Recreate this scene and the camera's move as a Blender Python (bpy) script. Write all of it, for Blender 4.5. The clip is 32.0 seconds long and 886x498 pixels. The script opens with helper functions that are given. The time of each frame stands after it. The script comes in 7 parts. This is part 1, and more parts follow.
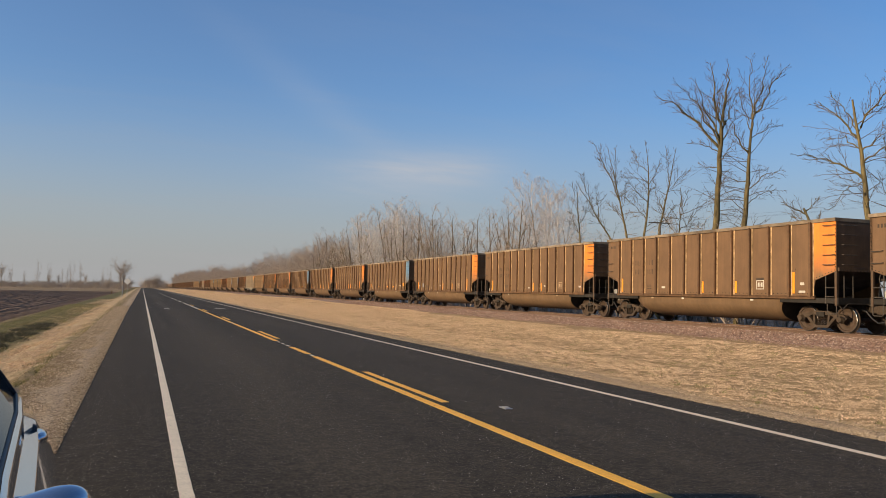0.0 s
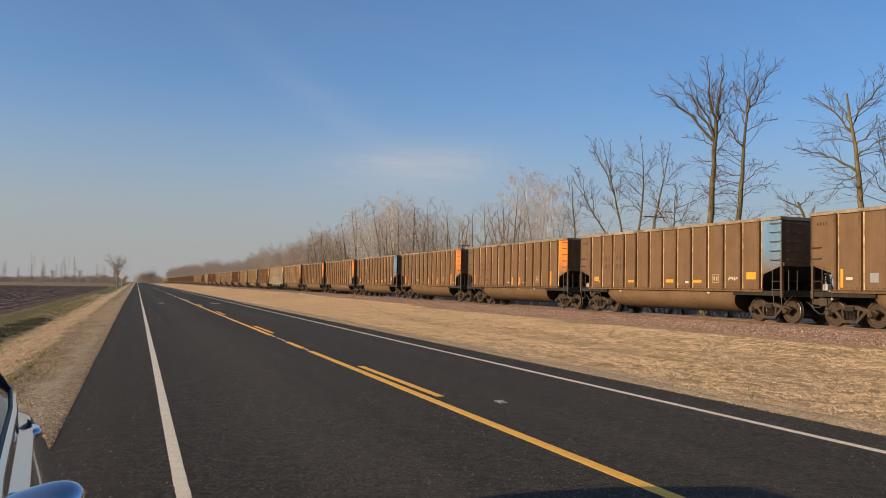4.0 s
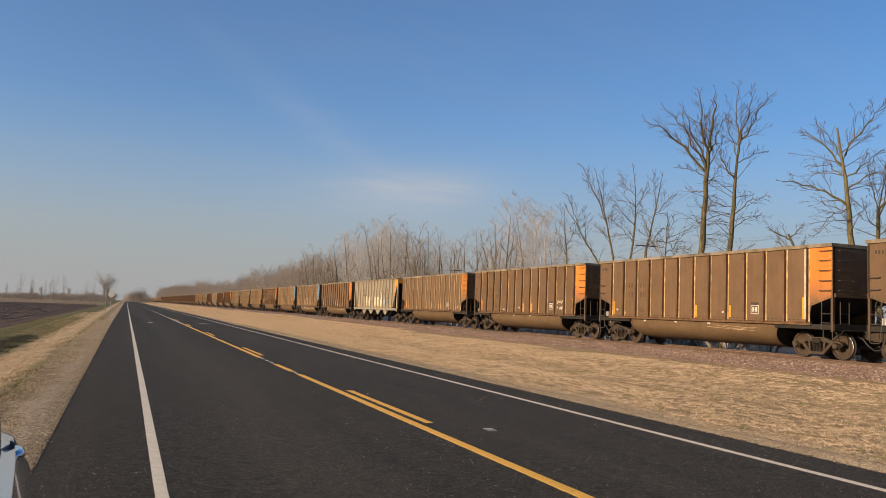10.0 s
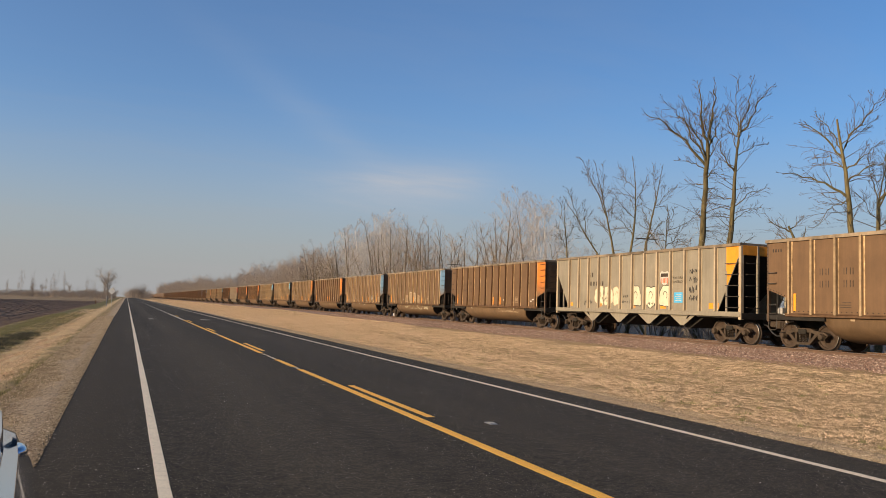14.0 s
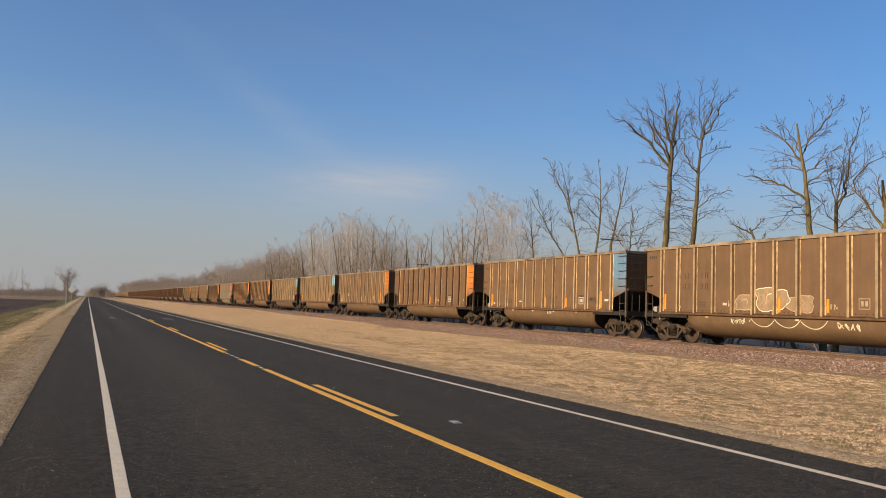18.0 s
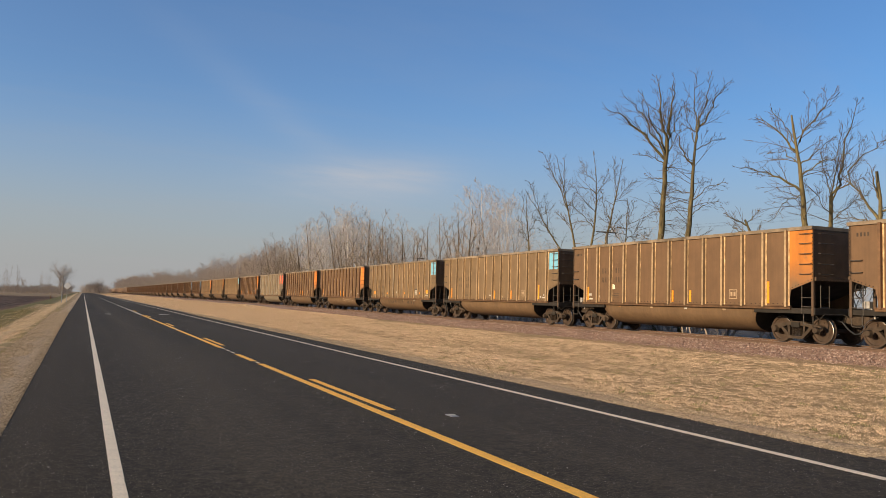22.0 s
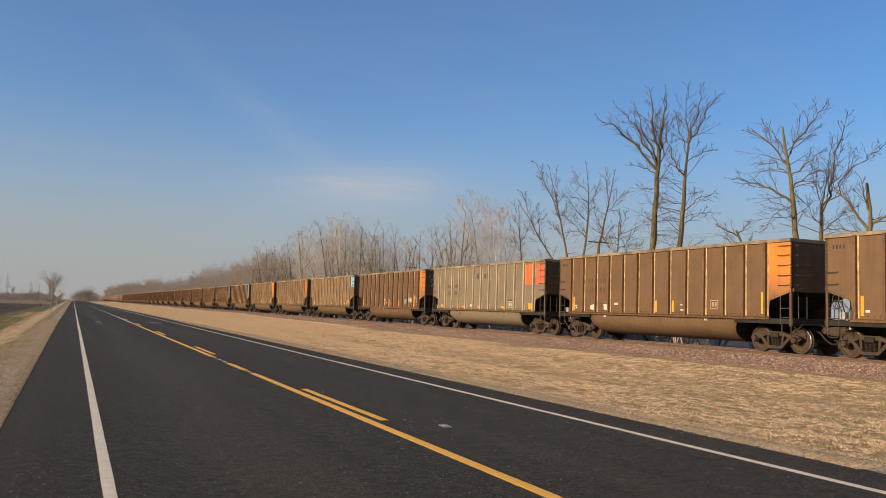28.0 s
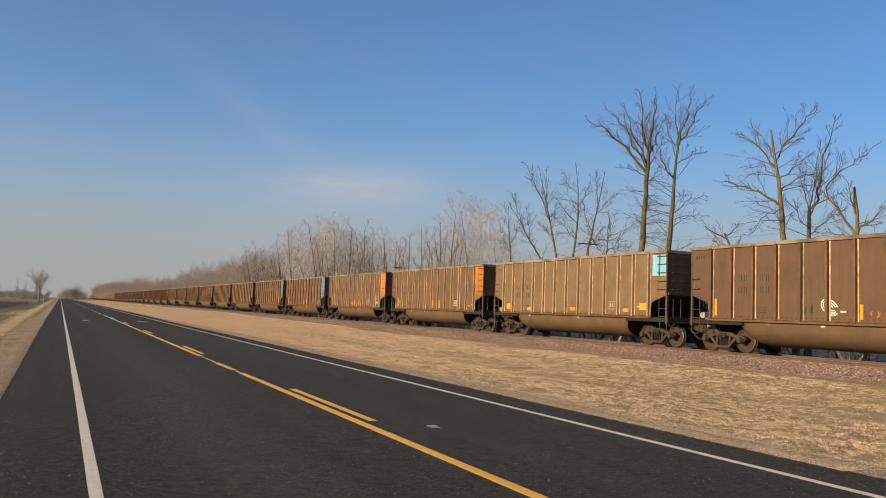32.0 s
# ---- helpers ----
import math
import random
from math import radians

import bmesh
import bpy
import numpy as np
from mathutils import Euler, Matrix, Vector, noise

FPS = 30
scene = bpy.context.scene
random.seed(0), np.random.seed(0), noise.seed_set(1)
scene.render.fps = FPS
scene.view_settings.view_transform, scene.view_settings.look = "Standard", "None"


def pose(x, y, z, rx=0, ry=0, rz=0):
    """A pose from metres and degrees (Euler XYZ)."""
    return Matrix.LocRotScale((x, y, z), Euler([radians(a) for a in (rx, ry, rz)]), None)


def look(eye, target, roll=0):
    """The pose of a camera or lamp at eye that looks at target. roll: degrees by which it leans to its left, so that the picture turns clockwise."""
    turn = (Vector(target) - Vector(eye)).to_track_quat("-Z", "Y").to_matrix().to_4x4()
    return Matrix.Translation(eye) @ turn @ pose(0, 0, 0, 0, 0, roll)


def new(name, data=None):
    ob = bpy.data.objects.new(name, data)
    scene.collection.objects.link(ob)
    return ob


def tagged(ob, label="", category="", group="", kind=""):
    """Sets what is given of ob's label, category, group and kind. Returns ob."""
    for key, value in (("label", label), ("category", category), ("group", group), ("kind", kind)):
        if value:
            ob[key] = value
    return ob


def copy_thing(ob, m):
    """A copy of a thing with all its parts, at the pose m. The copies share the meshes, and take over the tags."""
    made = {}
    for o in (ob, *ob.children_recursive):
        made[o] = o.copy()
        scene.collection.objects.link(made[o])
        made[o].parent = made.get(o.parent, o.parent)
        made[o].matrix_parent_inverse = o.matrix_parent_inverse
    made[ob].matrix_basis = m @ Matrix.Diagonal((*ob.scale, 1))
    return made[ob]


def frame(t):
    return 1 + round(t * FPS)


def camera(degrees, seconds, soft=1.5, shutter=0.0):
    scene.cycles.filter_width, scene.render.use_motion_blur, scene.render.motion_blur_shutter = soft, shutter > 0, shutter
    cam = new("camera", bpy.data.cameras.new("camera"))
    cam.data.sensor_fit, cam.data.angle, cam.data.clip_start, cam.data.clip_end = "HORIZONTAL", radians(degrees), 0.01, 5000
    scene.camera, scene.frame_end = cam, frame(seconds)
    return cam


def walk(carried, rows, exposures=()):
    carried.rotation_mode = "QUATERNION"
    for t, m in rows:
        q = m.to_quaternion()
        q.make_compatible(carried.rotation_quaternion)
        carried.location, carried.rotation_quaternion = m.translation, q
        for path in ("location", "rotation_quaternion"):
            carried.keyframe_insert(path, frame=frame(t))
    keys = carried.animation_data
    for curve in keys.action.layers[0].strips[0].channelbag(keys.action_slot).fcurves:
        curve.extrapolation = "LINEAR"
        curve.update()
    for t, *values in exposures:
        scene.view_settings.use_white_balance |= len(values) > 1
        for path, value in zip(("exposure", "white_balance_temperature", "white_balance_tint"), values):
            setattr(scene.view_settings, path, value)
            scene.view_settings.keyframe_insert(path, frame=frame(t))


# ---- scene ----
cam = camera(58.5, 32.0, soft=0.3)
PATH = [
    (0.0, pose(0.000, 0.0, 1.558, 93.17, -1.29, -20.94)),
    (0.5, pose(0.000, 0.0, 1.558, 93.25, -1.33, -20.89)),
    (1.0, pose(0.000, 0.0, 1.558, 93.29, -1.31, -20.92)),
    (1.5, pose(0.000, 0.0, 1.559, 93.34, -1.23, -20.73)),
    (2.0, pose(0.000, 0.0, 1.559, 93.37, -1.26, -20.67)),
    (2.5, pose(0.000, 0.0, 1.559, 93.42, -1.26, -20.61)),
    (3.0, pose(0.000, 0.0, 1.559, 93.44, -1.22, -20.66)),
    (3.5, pose(0.000, 0.0, 1.560, 93.41, -1.17, -20.84)),
    (4.0, pose(0.000, 0.0, 1.560, 92.76, -1.18, -21.29)),
    (4.5, pose(0.000, 0.0, 1.560, 92.25, -1.29, -21.53)),
    (6.5, pose(0.000, 0.0, 1.574, 92.50, -2.17, -22.79)),
    (7.0, pose(0.000, 0.0, 1.574, 92.63, -2.27, -22.73)),
    (7.5, pose(0.000, 0.0, 1.574, 93.04, -2.31, -22.59)),
    (8.0, pose(0.000, 0.0, 1.574, 93.42, -2.34, -22.44)),
    (8.5, pose(0.000, 0.0, 1.574, 93.65, -2.34, -22.33)),
    (9.0, pose(0.000, 0.0, 1.574, 94.06, -2.28, -22.16)),
    (9.5, pose(0.000, 0.0, 1.574, 94.31, -2.31, -22.08)),
    (10.0, pose(0.000, 0.0, 1.574, 94.56, -2.28, -21.94)),
    (10.5, pose(0.000, 0.0, 1.574, 94.73, -2.14, -21.76)),
    (11.0, pose(0.000, 0.0, 1.574, 94.96, -2.10, -21.35)),
    (11.5, pose(0.000, 0.0, 1.574, 95.14, -2.06, -21.01)),
    (12.0, pose(0.000, 0.0, 1.574, 94.99, -2.05, -20.71)),
    (12.5, pose(0.000, 0.0, 1.574, 94.76, -2.05, -20.64)),
    (13.0, pose(0.000, 0.0, 1.574, 94.54, -1.99, -20.99)),
    (13.5, pose(0.000, 0.0, 1.574, 94.31, -1.98, -21.37)),
    (14.0, pose(0.000, 0.0, 1.574, 94.15, -1.90, -21.90)),
    (14.5, pose(0.000, 0.0, 1.574, 93.95, -1.86, -22.39)),
    (16.5, pose(0.010, 0.0, 1.568, 94.08, -2.00, -24.48)),
    (17.0, pose(0.013, 0.0, 1.565, 94.11, -2.09, -24.43)),
    (17.5, pose(0.017, 0.0, 1.563, 94.25, -2.06, -24.32)),
    (18.0, pose(0.020, 0.0, 1.560, 94.23, -2.05, -24.32)),
    (18.5, pose(0.021, 0.0, 1.560, 94.09, -2.08, -24.21)),
    (19.0, pose(0.022, 0.0, 1.560, 94.01, -2.10, -24.21)),
    (19.5, pose(0.028, 0.0, 1.560, 94.00, -2.05, -24.45)),
    (20.0, pose(0.033, 0.0, 1.560, 93.98, -2.00, -24.63)),
    (20.5, pose(0.037, 0.0, 1.560, 93.86, -1.86, -24.75)),
    (21.0, pose(0.034, 0.0, 1.560, 93.79, -1.84, -24.80)),
    (21.5, pose(0.032, 0.0, 1.561, 93.77, -1.68, -24.74)),
    (22.0, pose(0.029, 0.0, 1.561, 93.78, -1.65, -24.58)),
    (22.5, pose(0.025, 0.0, 1.561, 93.74, -1.59, -24.36)),
    (23.0, pose(0.020, 0.0, 1.561, 93.89, -1.67, -24.23)),
    (23.5, pose(0.016, 0.0, 1.561, 94.07, -1.72, -24.18)),
    (24.0, pose(0.012, 0.0, 1.561, 94.17, -1.64, -24.08)),
    (24.5, pose(0.009, 0.0, 1.563, 94.18, -1.61, -24.18)),
    (25.0, pose(0.007, 0.0, 1.564, 94.30, -1.77, -24.26)),
    (25.5, pose(0.004, 0.0, 1.566, 94.32, -1.93, -24.46)),
    (27.5, pose(0.004, 0.0, 1.576, 94.45, -1.87, -25.12)),
    (28.0, pose(0.004, 0.0, 1.576, 94.45, -1.86, -25.17)),
    (28.5, pose(0.004, 0.0, 1.576, 94.51, -1.86, -25.18)),
    (29.0, pose(0.004, 0.0, 1.576, 94.63, -1.86, -25.27)),
    (29.5, pose(0.004, 0.0, 1.576, 94.68, -1.97, -25.33)),
    (30.0, pose(0.004, 0.0, 1.576, 94.75, -1.98, -25.29)),
    (30.5, pose(0.004, 0.0, 1.576, 94.79, -2.08, -25.27)),
    (31.0, pose(0.004, 0.0, 1.576, 94.79, -2.07, -25.32)),
    (31.5, pose(0.004, 0.0, 1.576, 94.64, -2.08, -25.49)),
    (32.0, pose(0.004, 0.0, 1.576, 94.52, -2.21, -25.95)),
]
walk(cam, PATH)

# ---- world, sun ----
SUN_EL, SUN_SIDE = 13.5, 4.0          # elevation; degrees behind the road's normal
world = bpy.data.worlds.new("world")
scene.world = world
world.use_nodes = True


def build_world():
    nt = world.node_tree
    nt.nodes.clear()
    out = nt.nodes.new("ShaderNodeOutputWorld")
    bg = nt.nodes.new("ShaderNodeBackground")
    sky = nt.nodes.new("ShaderNodeTexSky")
    sky.sky_type = "NISHITA"
    sky.sun_disc = False
    sky.sun_elevation = radians(SUN_EL)
    sky.sun_rotation = radians(270 - SUN_SIDE)
    sky.altitude = 200
    sky.air_density, sky.dust_density, sky.ozone_density = 1.0, 1.6, 2.2
    # thin high cloud
    co = nt.nodes.new("ShaderNodeTexCoord")
    sep = nt.nodes.new("ShaderNodeSeparateXYZ")
    nt.links.new(co.outputs["Generated"], sep.inputs[0])
    div = nt.nodes.new("ShaderNodeVectorMath")
    div.operation = "DIVIDE"
    add = nt.nodes.new("ShaderNodeMath")
    add.operation = "ADD"
    add.inputs[1].default_value = 0.12
    nt.links.new(sep.outputs[2], add.inputs[0])
    comb = nt.nodes.new("ShaderNodeCombineXYZ")
    for i in range(3):
        nt.links.new(add.outputs[0], comb.inputs[i])
    nt.links.new(co.outputs["Generated"], div.inputs[0])
    nt.links.new(comb.outputs[0], div.inputs[1])
    mp = nt.nodes.new("ShaderNodeMapping")
    mp.inputs["Rotation"].default_value = (0, 0, radians(35))
    mp.inputs["Scale"].default_value = (0.55, 1.6, 0.2)
    nt.links.new(div.outputs[0], mp.inputs[0])
    nz = nt.nodes.new("ShaderNodeTexNoise")
    nz.inputs["Scale"].default_value = 1.1
    nz.inputs["Detail"].default_value = 7
    nz.inputs["Roughness"].default_value = 0.60
    nz.inputs["Distortion"].default_value = 0.35
    nt.links.new(mp.outputs[0], nz.inputs[0])
    rp = nt.nodes.new("ShaderNodeValToRGB")
    rp.color_ramp.elements[0].position, rp.color_ramp.elements[1].position = 0.50, 0.80
    rp.color_ramp.elements[1].color = (0.10, 0.10, 0.10, 1)
    nt.links.new(nz.outputs[0], rp.inputs[0])
    # a wisp over the wood
    def math_node(op, a, b):
        m = nt.nodes.new("ShaderNodeMath")
        m.operation = op
        for k, v in enumerate((a, b)):
            if isinstance(v, (int, float)):
                m.inputs[k].default_value = v
            else:
                nt.links.new(v, m.inputs[k])
        return m.outputs[0]

    side = math_node("DIVIDE", sep.outputs[0], sep.outputs[1])
    du = math_node("MULTIPLY", math_node("SUBTRACT", side, 0.345), 8.5)
    rise = math_node("SUBTRACT", math_node("MULTIPLY", math_node("SUBTRACT", side, 0.345), 0.06), -0.150)
    dv = math_node("MULTIPLY", math_node("SUBTRACT", sep.outputs[2], rise), 38.0)
    r2 = math_node("ADD", math_node("MULTIPLY", du, du), math_node("MULTIPLY", dv, dv))
    e1 = math_node("SUBTRACT", side, 0.245)
    e2 = math_node("SUBTRACT", math_node("SUBTRACT", sep.outputs[2], 0.205), math_node("MULTIPLY", e1, -0.62))
    r3 = math_node("ADD", math_node("POWER", math_node("MULTIPLY", e1, 6.5), 2.0), math_node("POWER", math_node("MULTIPLY", e2, 42.0), 2.0))
    streak = math_node("MULTIPLY", math_node("POWER", 2.718, math_node("MULTIPLY", r3, -1.0)), math_node("MULTIPLY", nz.outputs[0], 0.20))
    wisp = math_node("MULTIPLY", math_node("POWER", 2.718, math_node("MULTIPLY", r2, -1.0)), math_node("MULTIPLY", math_node("SUBTRACT", nz.outputs[0], 0.28), 2.6))
    wisp = math_node("ADD", wisp, streak)
    wisp = math_node("MULTIPLY", wisp, math_node("GREATER_THAN", sep.outputs[1], 0.0))
    # low haze
    hz = nt.nodes.new("ShaderNodeMapRange")
    hz.inputs["From Min"].default_value, hz.inputs["From Max"].default_value = -0.02, 0.26
    hz.inputs["To Min"].default_value, hz.inputs["To Max"].default_value = 0.95, 0.0
    hz.interpolation_type = "SMOOTHSTEP"
    nt.links.new(sep.outputs[2], hz.inputs[0])
    mx = nt.nodes.new("ShaderNodeMath")
    mx.operation, mx.use_clamp = "ADD", True
    nt.links.new(rp.outputs[0], mx.inputs[0])
    nt.links.new(hz.outputs[0], mx.inputs[1])
    mix = nt.nodes.new("ShaderNodeMix")
    mix.data_type = "RGBA"
    mix.inputs["B"].default_value = SKY_HAZE
    nt.links.new(mx.outputs[0], mix.inputs["Factor"])
    tint = nt.nodes.new("ShaderNodeMix")
    tint.data_type, tint.blend_type = "RGBA", "MULTIPLY"
    tint.inputs["Factor"].default_value = 1.0
    tint.inputs["B"].default_value = SKY_TINT
    nt.links.new(sky.outputs[0], tint.inputs["A"])
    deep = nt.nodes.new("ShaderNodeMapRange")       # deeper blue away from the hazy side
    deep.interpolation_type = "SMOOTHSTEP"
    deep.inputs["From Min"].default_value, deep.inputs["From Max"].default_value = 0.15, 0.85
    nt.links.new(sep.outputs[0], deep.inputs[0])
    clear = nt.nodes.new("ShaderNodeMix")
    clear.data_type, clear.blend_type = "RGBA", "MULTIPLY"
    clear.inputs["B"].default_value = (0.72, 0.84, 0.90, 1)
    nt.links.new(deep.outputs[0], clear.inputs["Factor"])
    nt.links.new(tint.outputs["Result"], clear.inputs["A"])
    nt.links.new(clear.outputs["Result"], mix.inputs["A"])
    veil = nt.nodes.new("ShaderNodeMix")
    veil.data_type, veil.clamp_factor = "RGBA", True
    veil.inputs["B"].default_value = (3.6, 3.75, 4.1, 1)
    nt.links.new(wisp, veil.inputs["Factor"])
    nt.links.new(mix.outputs["Result"], veil.inputs["A"])
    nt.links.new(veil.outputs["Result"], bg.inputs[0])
    bg.inputs[1].default_value = SKY_STRENGTH
    nt.links.new(bg.outputs[0], out.inputs[0])


SKY_STRENGTH = 0.103
SKY_HAZE = (2.95, 2.93, 2.95, 1)
SKY_TINT = (0.88, 1.05, 1.31, 1)
build_world()

sun_dir = Vector((-math.cos(radians(SUN_EL)) * math.cos(radians(SUN_SIDE)),
                  -math.cos(radians(SUN_EL)) * math.sin(radians(SUN_SIDE)), math.sin(radians(SUN_EL))))
sun = new("sun", bpy.data.lights.new("sun", "SUN"))
sun.data.energy = 5.0
sun.data.angle = radians(0.5)
sun.data.color = (1.0, 0.77, 0.50)
sun.matrix_world = look(sun_dir * 300, (0, 0, 0))
scene.view_settings.exposure = 0.40


# ---- materials ----
def nodes_of(name):
    m = bpy.data.materials.new(name)
    m.use_nodes = True
    nt = m.node_tree
    return m, nt, nt.nodes["Principled BSDF"]


def noise_node(nt, scale, detail=4.0, rough=0.55, stretch=None, coord="Object"):
    co = nt.nodes.new("ShaderNodeTexCoord")
    nz = nt.nodes.new("ShaderNodeTexNoise")
    nz.inputs["Scale"].default_value = scale
    nz.inputs["Detail"].default_value = detail
    nz.inputs["Roughness"].default_value = rough
    if stretch:
        mp = nt.nodes.new("ShaderNodeMapping")
        mp.inputs["Scale"].default_value = stretch
        nt.links.new(co.outputs[coord], mp.inputs[0])
        nt.links.new(mp.outputs[0], nz.inputs[0])
    else:
        nt.links.new(co.outputs[coord], nz.inputs[0])
    return nz.outputs[0]


def ramp(nt, fac, lo, hi, c0, c1):
    r = nt.nodes.new("ShaderNodeValToRGB")
    r.color_ramp.elements[0].position, r.color_ramp.elements[1].position = lo, hi
    r.color_ramp.elements[0].color, r.color_ramp.elements[1].color = (*c0, 1), (*c1, 1)
    nt.links.new(fac, r.inputs[0])
    return r.outputs[0]


def mixc(nt, fac, a, b, mode="MIX"):
    m = nt.nodes.new("ShaderNodeMix")
    m.data_type, m.blend_type = "RGBA", mode
    for key, v in (("Factor", fac), ("A", a), ("B", b)):
        sock = m.inputs[key] if key == "Factor" else m.inputs[key]
        if isinstance(v, (int, float)):
            sock.default_value = v
        elif isinstance(v, tuple):
            sock.default_value = (*v, 1)
        else:
            nt.links.new(v, sock)
    return m.outputs["Result"]


def bump(nt, bsdf, height, strength=0.4, dist=0.01):
    b = nt.nodes.new("ShaderNodeBump")
    b.inputs["Strength"].default_value = strength
    b.inputs["Distance"].default_value = dist
    nt.links.new(height, b.inputs["Height"])
    nt.links.new(b.outputs[0], bsdf.inputs["Normal"])


def grey(v):
    return (v, v, v)


def scaled(c, k):
    return tuple(min(1.0, v * k) for v in c)


def worn(name, base, dark=0.65, light=1.25, scale=3.0, rough=0.75, metal=0.0, grain=60.0, streak=True, dust=None, dust_amount=0.0, vary=0.10):
    """A used surface: two scales of tone, vertical streaks, a film of dust, a tone of its own per object."""
    m, nt, b = nodes_of(name)
    big = noise_node(nt, scale, 5, 0.6)
    col = ramp(nt, big, 0.3, 0.72, scaled(base, dark), scaled(base, light))
    if streak:
        st = noise_node(nt, 2.2, 5, 0.6, (3.0, 3.0, 0.22))
        col = mixc(nt, 0.22, col, ramp(nt, st, 0.35, 0.65, grey(0.62), grey(1.3)), "MULTIPLY")
    fine = noise_node(nt, grain, 3, 0.6)
    col = mixc(nt, 0.35, col, ramp(nt, fine, 0.3, 0.7, grey(0.75), grey(1.25)), "MULTIPLY")
    if dust:
        dn = noise_node(nt, 0.9, 6, 0.65, (1.0, 1.0, 0.7))
        fac = nt.nodes.new("ShaderNodeMapRange")
        fac.inputs["From Min"].default_value, fac.inputs["From Max"].default_value = 0.62 - dust_amount * 0.5, 0.78 - dust_amount * 0.5
        nt.links.new(dn, fac.inputs[0])
        co = nt.nodes.new("ShaderNodeTexCoord")
        sep = nt.nodes.new("ShaderNodeSeparateXYZ")
        nt.links.new(co.outputs["Object"], sep.inputs[0])
        splash = nt.nodes.new("ShaderNodeMapRange")
        splash.inputs["From Min"].default_value, splash.inputs["From Max"].default_value = 2.05, 3.0
        splash.inputs["To Min"].default_value, splash.inputs["To Max"].default_value = 0.85, 0.0
        nt.links.new(sep.outputs[2], splash.inputs[0])
        both = nt.nodes.new("ShaderNodeMath")
        both.operation = "MAXIMUM"
        mul = nt.nodes.new("ShaderNodeMath")
        mul.operation, mul.use_clamp = "MULTIPLY", True
        lift = nt.nodes.new("ShaderNodeMath")
        lift.operation = "MULTIPLY"
        lift.inputs[1].default_value = 1.9
        nt.links.new(dn, lift.inputs[0])
        nt.links.new(splash.outputs[0], mul.inputs[0])
        nt.links.new(lift.outputs[0], mul.inputs[1])
        nt.links.new(mul.outputs[0], both.inputs[0])
        nt.links.new(fac.outputs[0], both.inputs[1])
        col = mixc(nt, both.outputs[0], col, dust)
    if vary:
        oi = nt.nodes.new("ShaderNodeObjectInfo")
        r = ramp(nt, oi.outputs["Random"], 0.0, 1.0, grey(1 - vary), grey(1 + vary))
        col = mixc(nt, 1.0, col, r, "MULTIPLY")
    nt.links.new(col, b.inputs["Base Color"])
    b.inputs["Roughness"].default_value = rough
    b.inputs["Metallic"].default_value = metal
    b.inputs["Specular IOR Level"].default_value = 0.3
    bump(nt, b, fine, 0.25, 0.004)
    return m


DUST = (0.135, 0.087, 0.046)
M_BODY = worn("car_steel_brown", (0.122, 0.0685, 0.0335), 0.85, 1.15, 1.2, 0.7, vary=0.06)
M_BODY_TAN = worn("car_steel_tan", (0.152, 0.097, 0.049), 0.85, 1.15, 1.2, 0.7, vary=0.05)
M_BODY_GREY = worn("car_steel_grey", (0.158, 0.124, 0.081), 0.88, 1.1, 1.2, 0.65, vary=0.04)
M_BODY_DARK = worn("car_steel_dark", (0.098, 0.055, 0.028), 0.85, 1.15, 1.2, 0.7, vary=0.06)
M_CREAM = worn("hopper_cream", (0.225, 0.19, 0.138), 0.86, 1.1, 1.0, 0.65, vary=0.03)
M_RIB = worn("rib_steel", (0.11, 0.058, 0.027), 0.6, 1.4, 2.5, 0.7, vary=0.2)
M_RIB_EDGE = worn("rib_worn_edge", (0.54, 0.355, 0.185), 0.35, 1.2, 4.0, 0.6, vary=0.3)
M_RIB_PALE = worn("rib_pale_worn", (0.30, 0.205, 0.11), 0.6, 1.3, 2.5, 0.7, vary=0.15)
M_RIB_GREY = worn("rib_grey", (0.37, 0.285, 0.185), 0.8, 1.15, 2.5, 0.65, vary=0.1)
M_CHORD = worn("top_chord_worn", (0.20, 0.147, 0.095), 0.4, 1.5, 1.5, 0.65, vary=0.15)
M_TUB = worn("tub_steel", (0.122, 0.073, 0.037), 0.8, 1.2, 1.0, 0.72, vary=0.08)
M_INSIDE = worn("car_inside", (0.06, 0.05, 0.045), 0.6, 1.3, 2.0, 0.9)
M_END = worn("car_end_sheet", (0.088, 0.054, 0.031), 0.7, 1.2, 1.5, 0.7, vary=0.1)
M_VALVE = worn("valve_grey", (0.34, 0.31, 0.27), 0.7, 1.2, 8.0, 0.6, streak=False, vary=0.1)
M_UNDER = worn("underframe", (0.020, 0.016, 0.012), 0.6, 1.4, 3.0, 0.85, vary=0.1)
M_TRUCK = worn("truck_cast_steel", (0.050, 0.033, 0.0205), 0.6, 1.35, 6.0, 0.8, streak=False, vary=0.15)
M_WHEEL = worn("wheel_rust", (0.052, 0.032, 0.020), 0.7, 1.25, 5.0, 0.75, streak=False, vary=0.1)
M_TREAD = worn("wheel_tread", (0.28, 0.25, 0.22), 0.8, 1.1, 12.0, 0.32, 1.0, streak=False, vary=0.05)
M_IRON = worn("grab_iron", (0.055, 0.045, 0.035), 0.6, 1.4, 9.0, 0.7, streak=False, vary=0.1)
M_ORANGE = worn("paint_orange", (0.62, 0.19, 0.028), 0.85, 1.1, 1.2, 0.55, dust=DUST, dust_amount=0.05)
M_RUST_ORANGE = worn("paint_faded_orange", (0.44, 0.150, 0.022), 0.8, 1.15, 1.2, 0.6, dust=DUST, dust_amount=0.15)
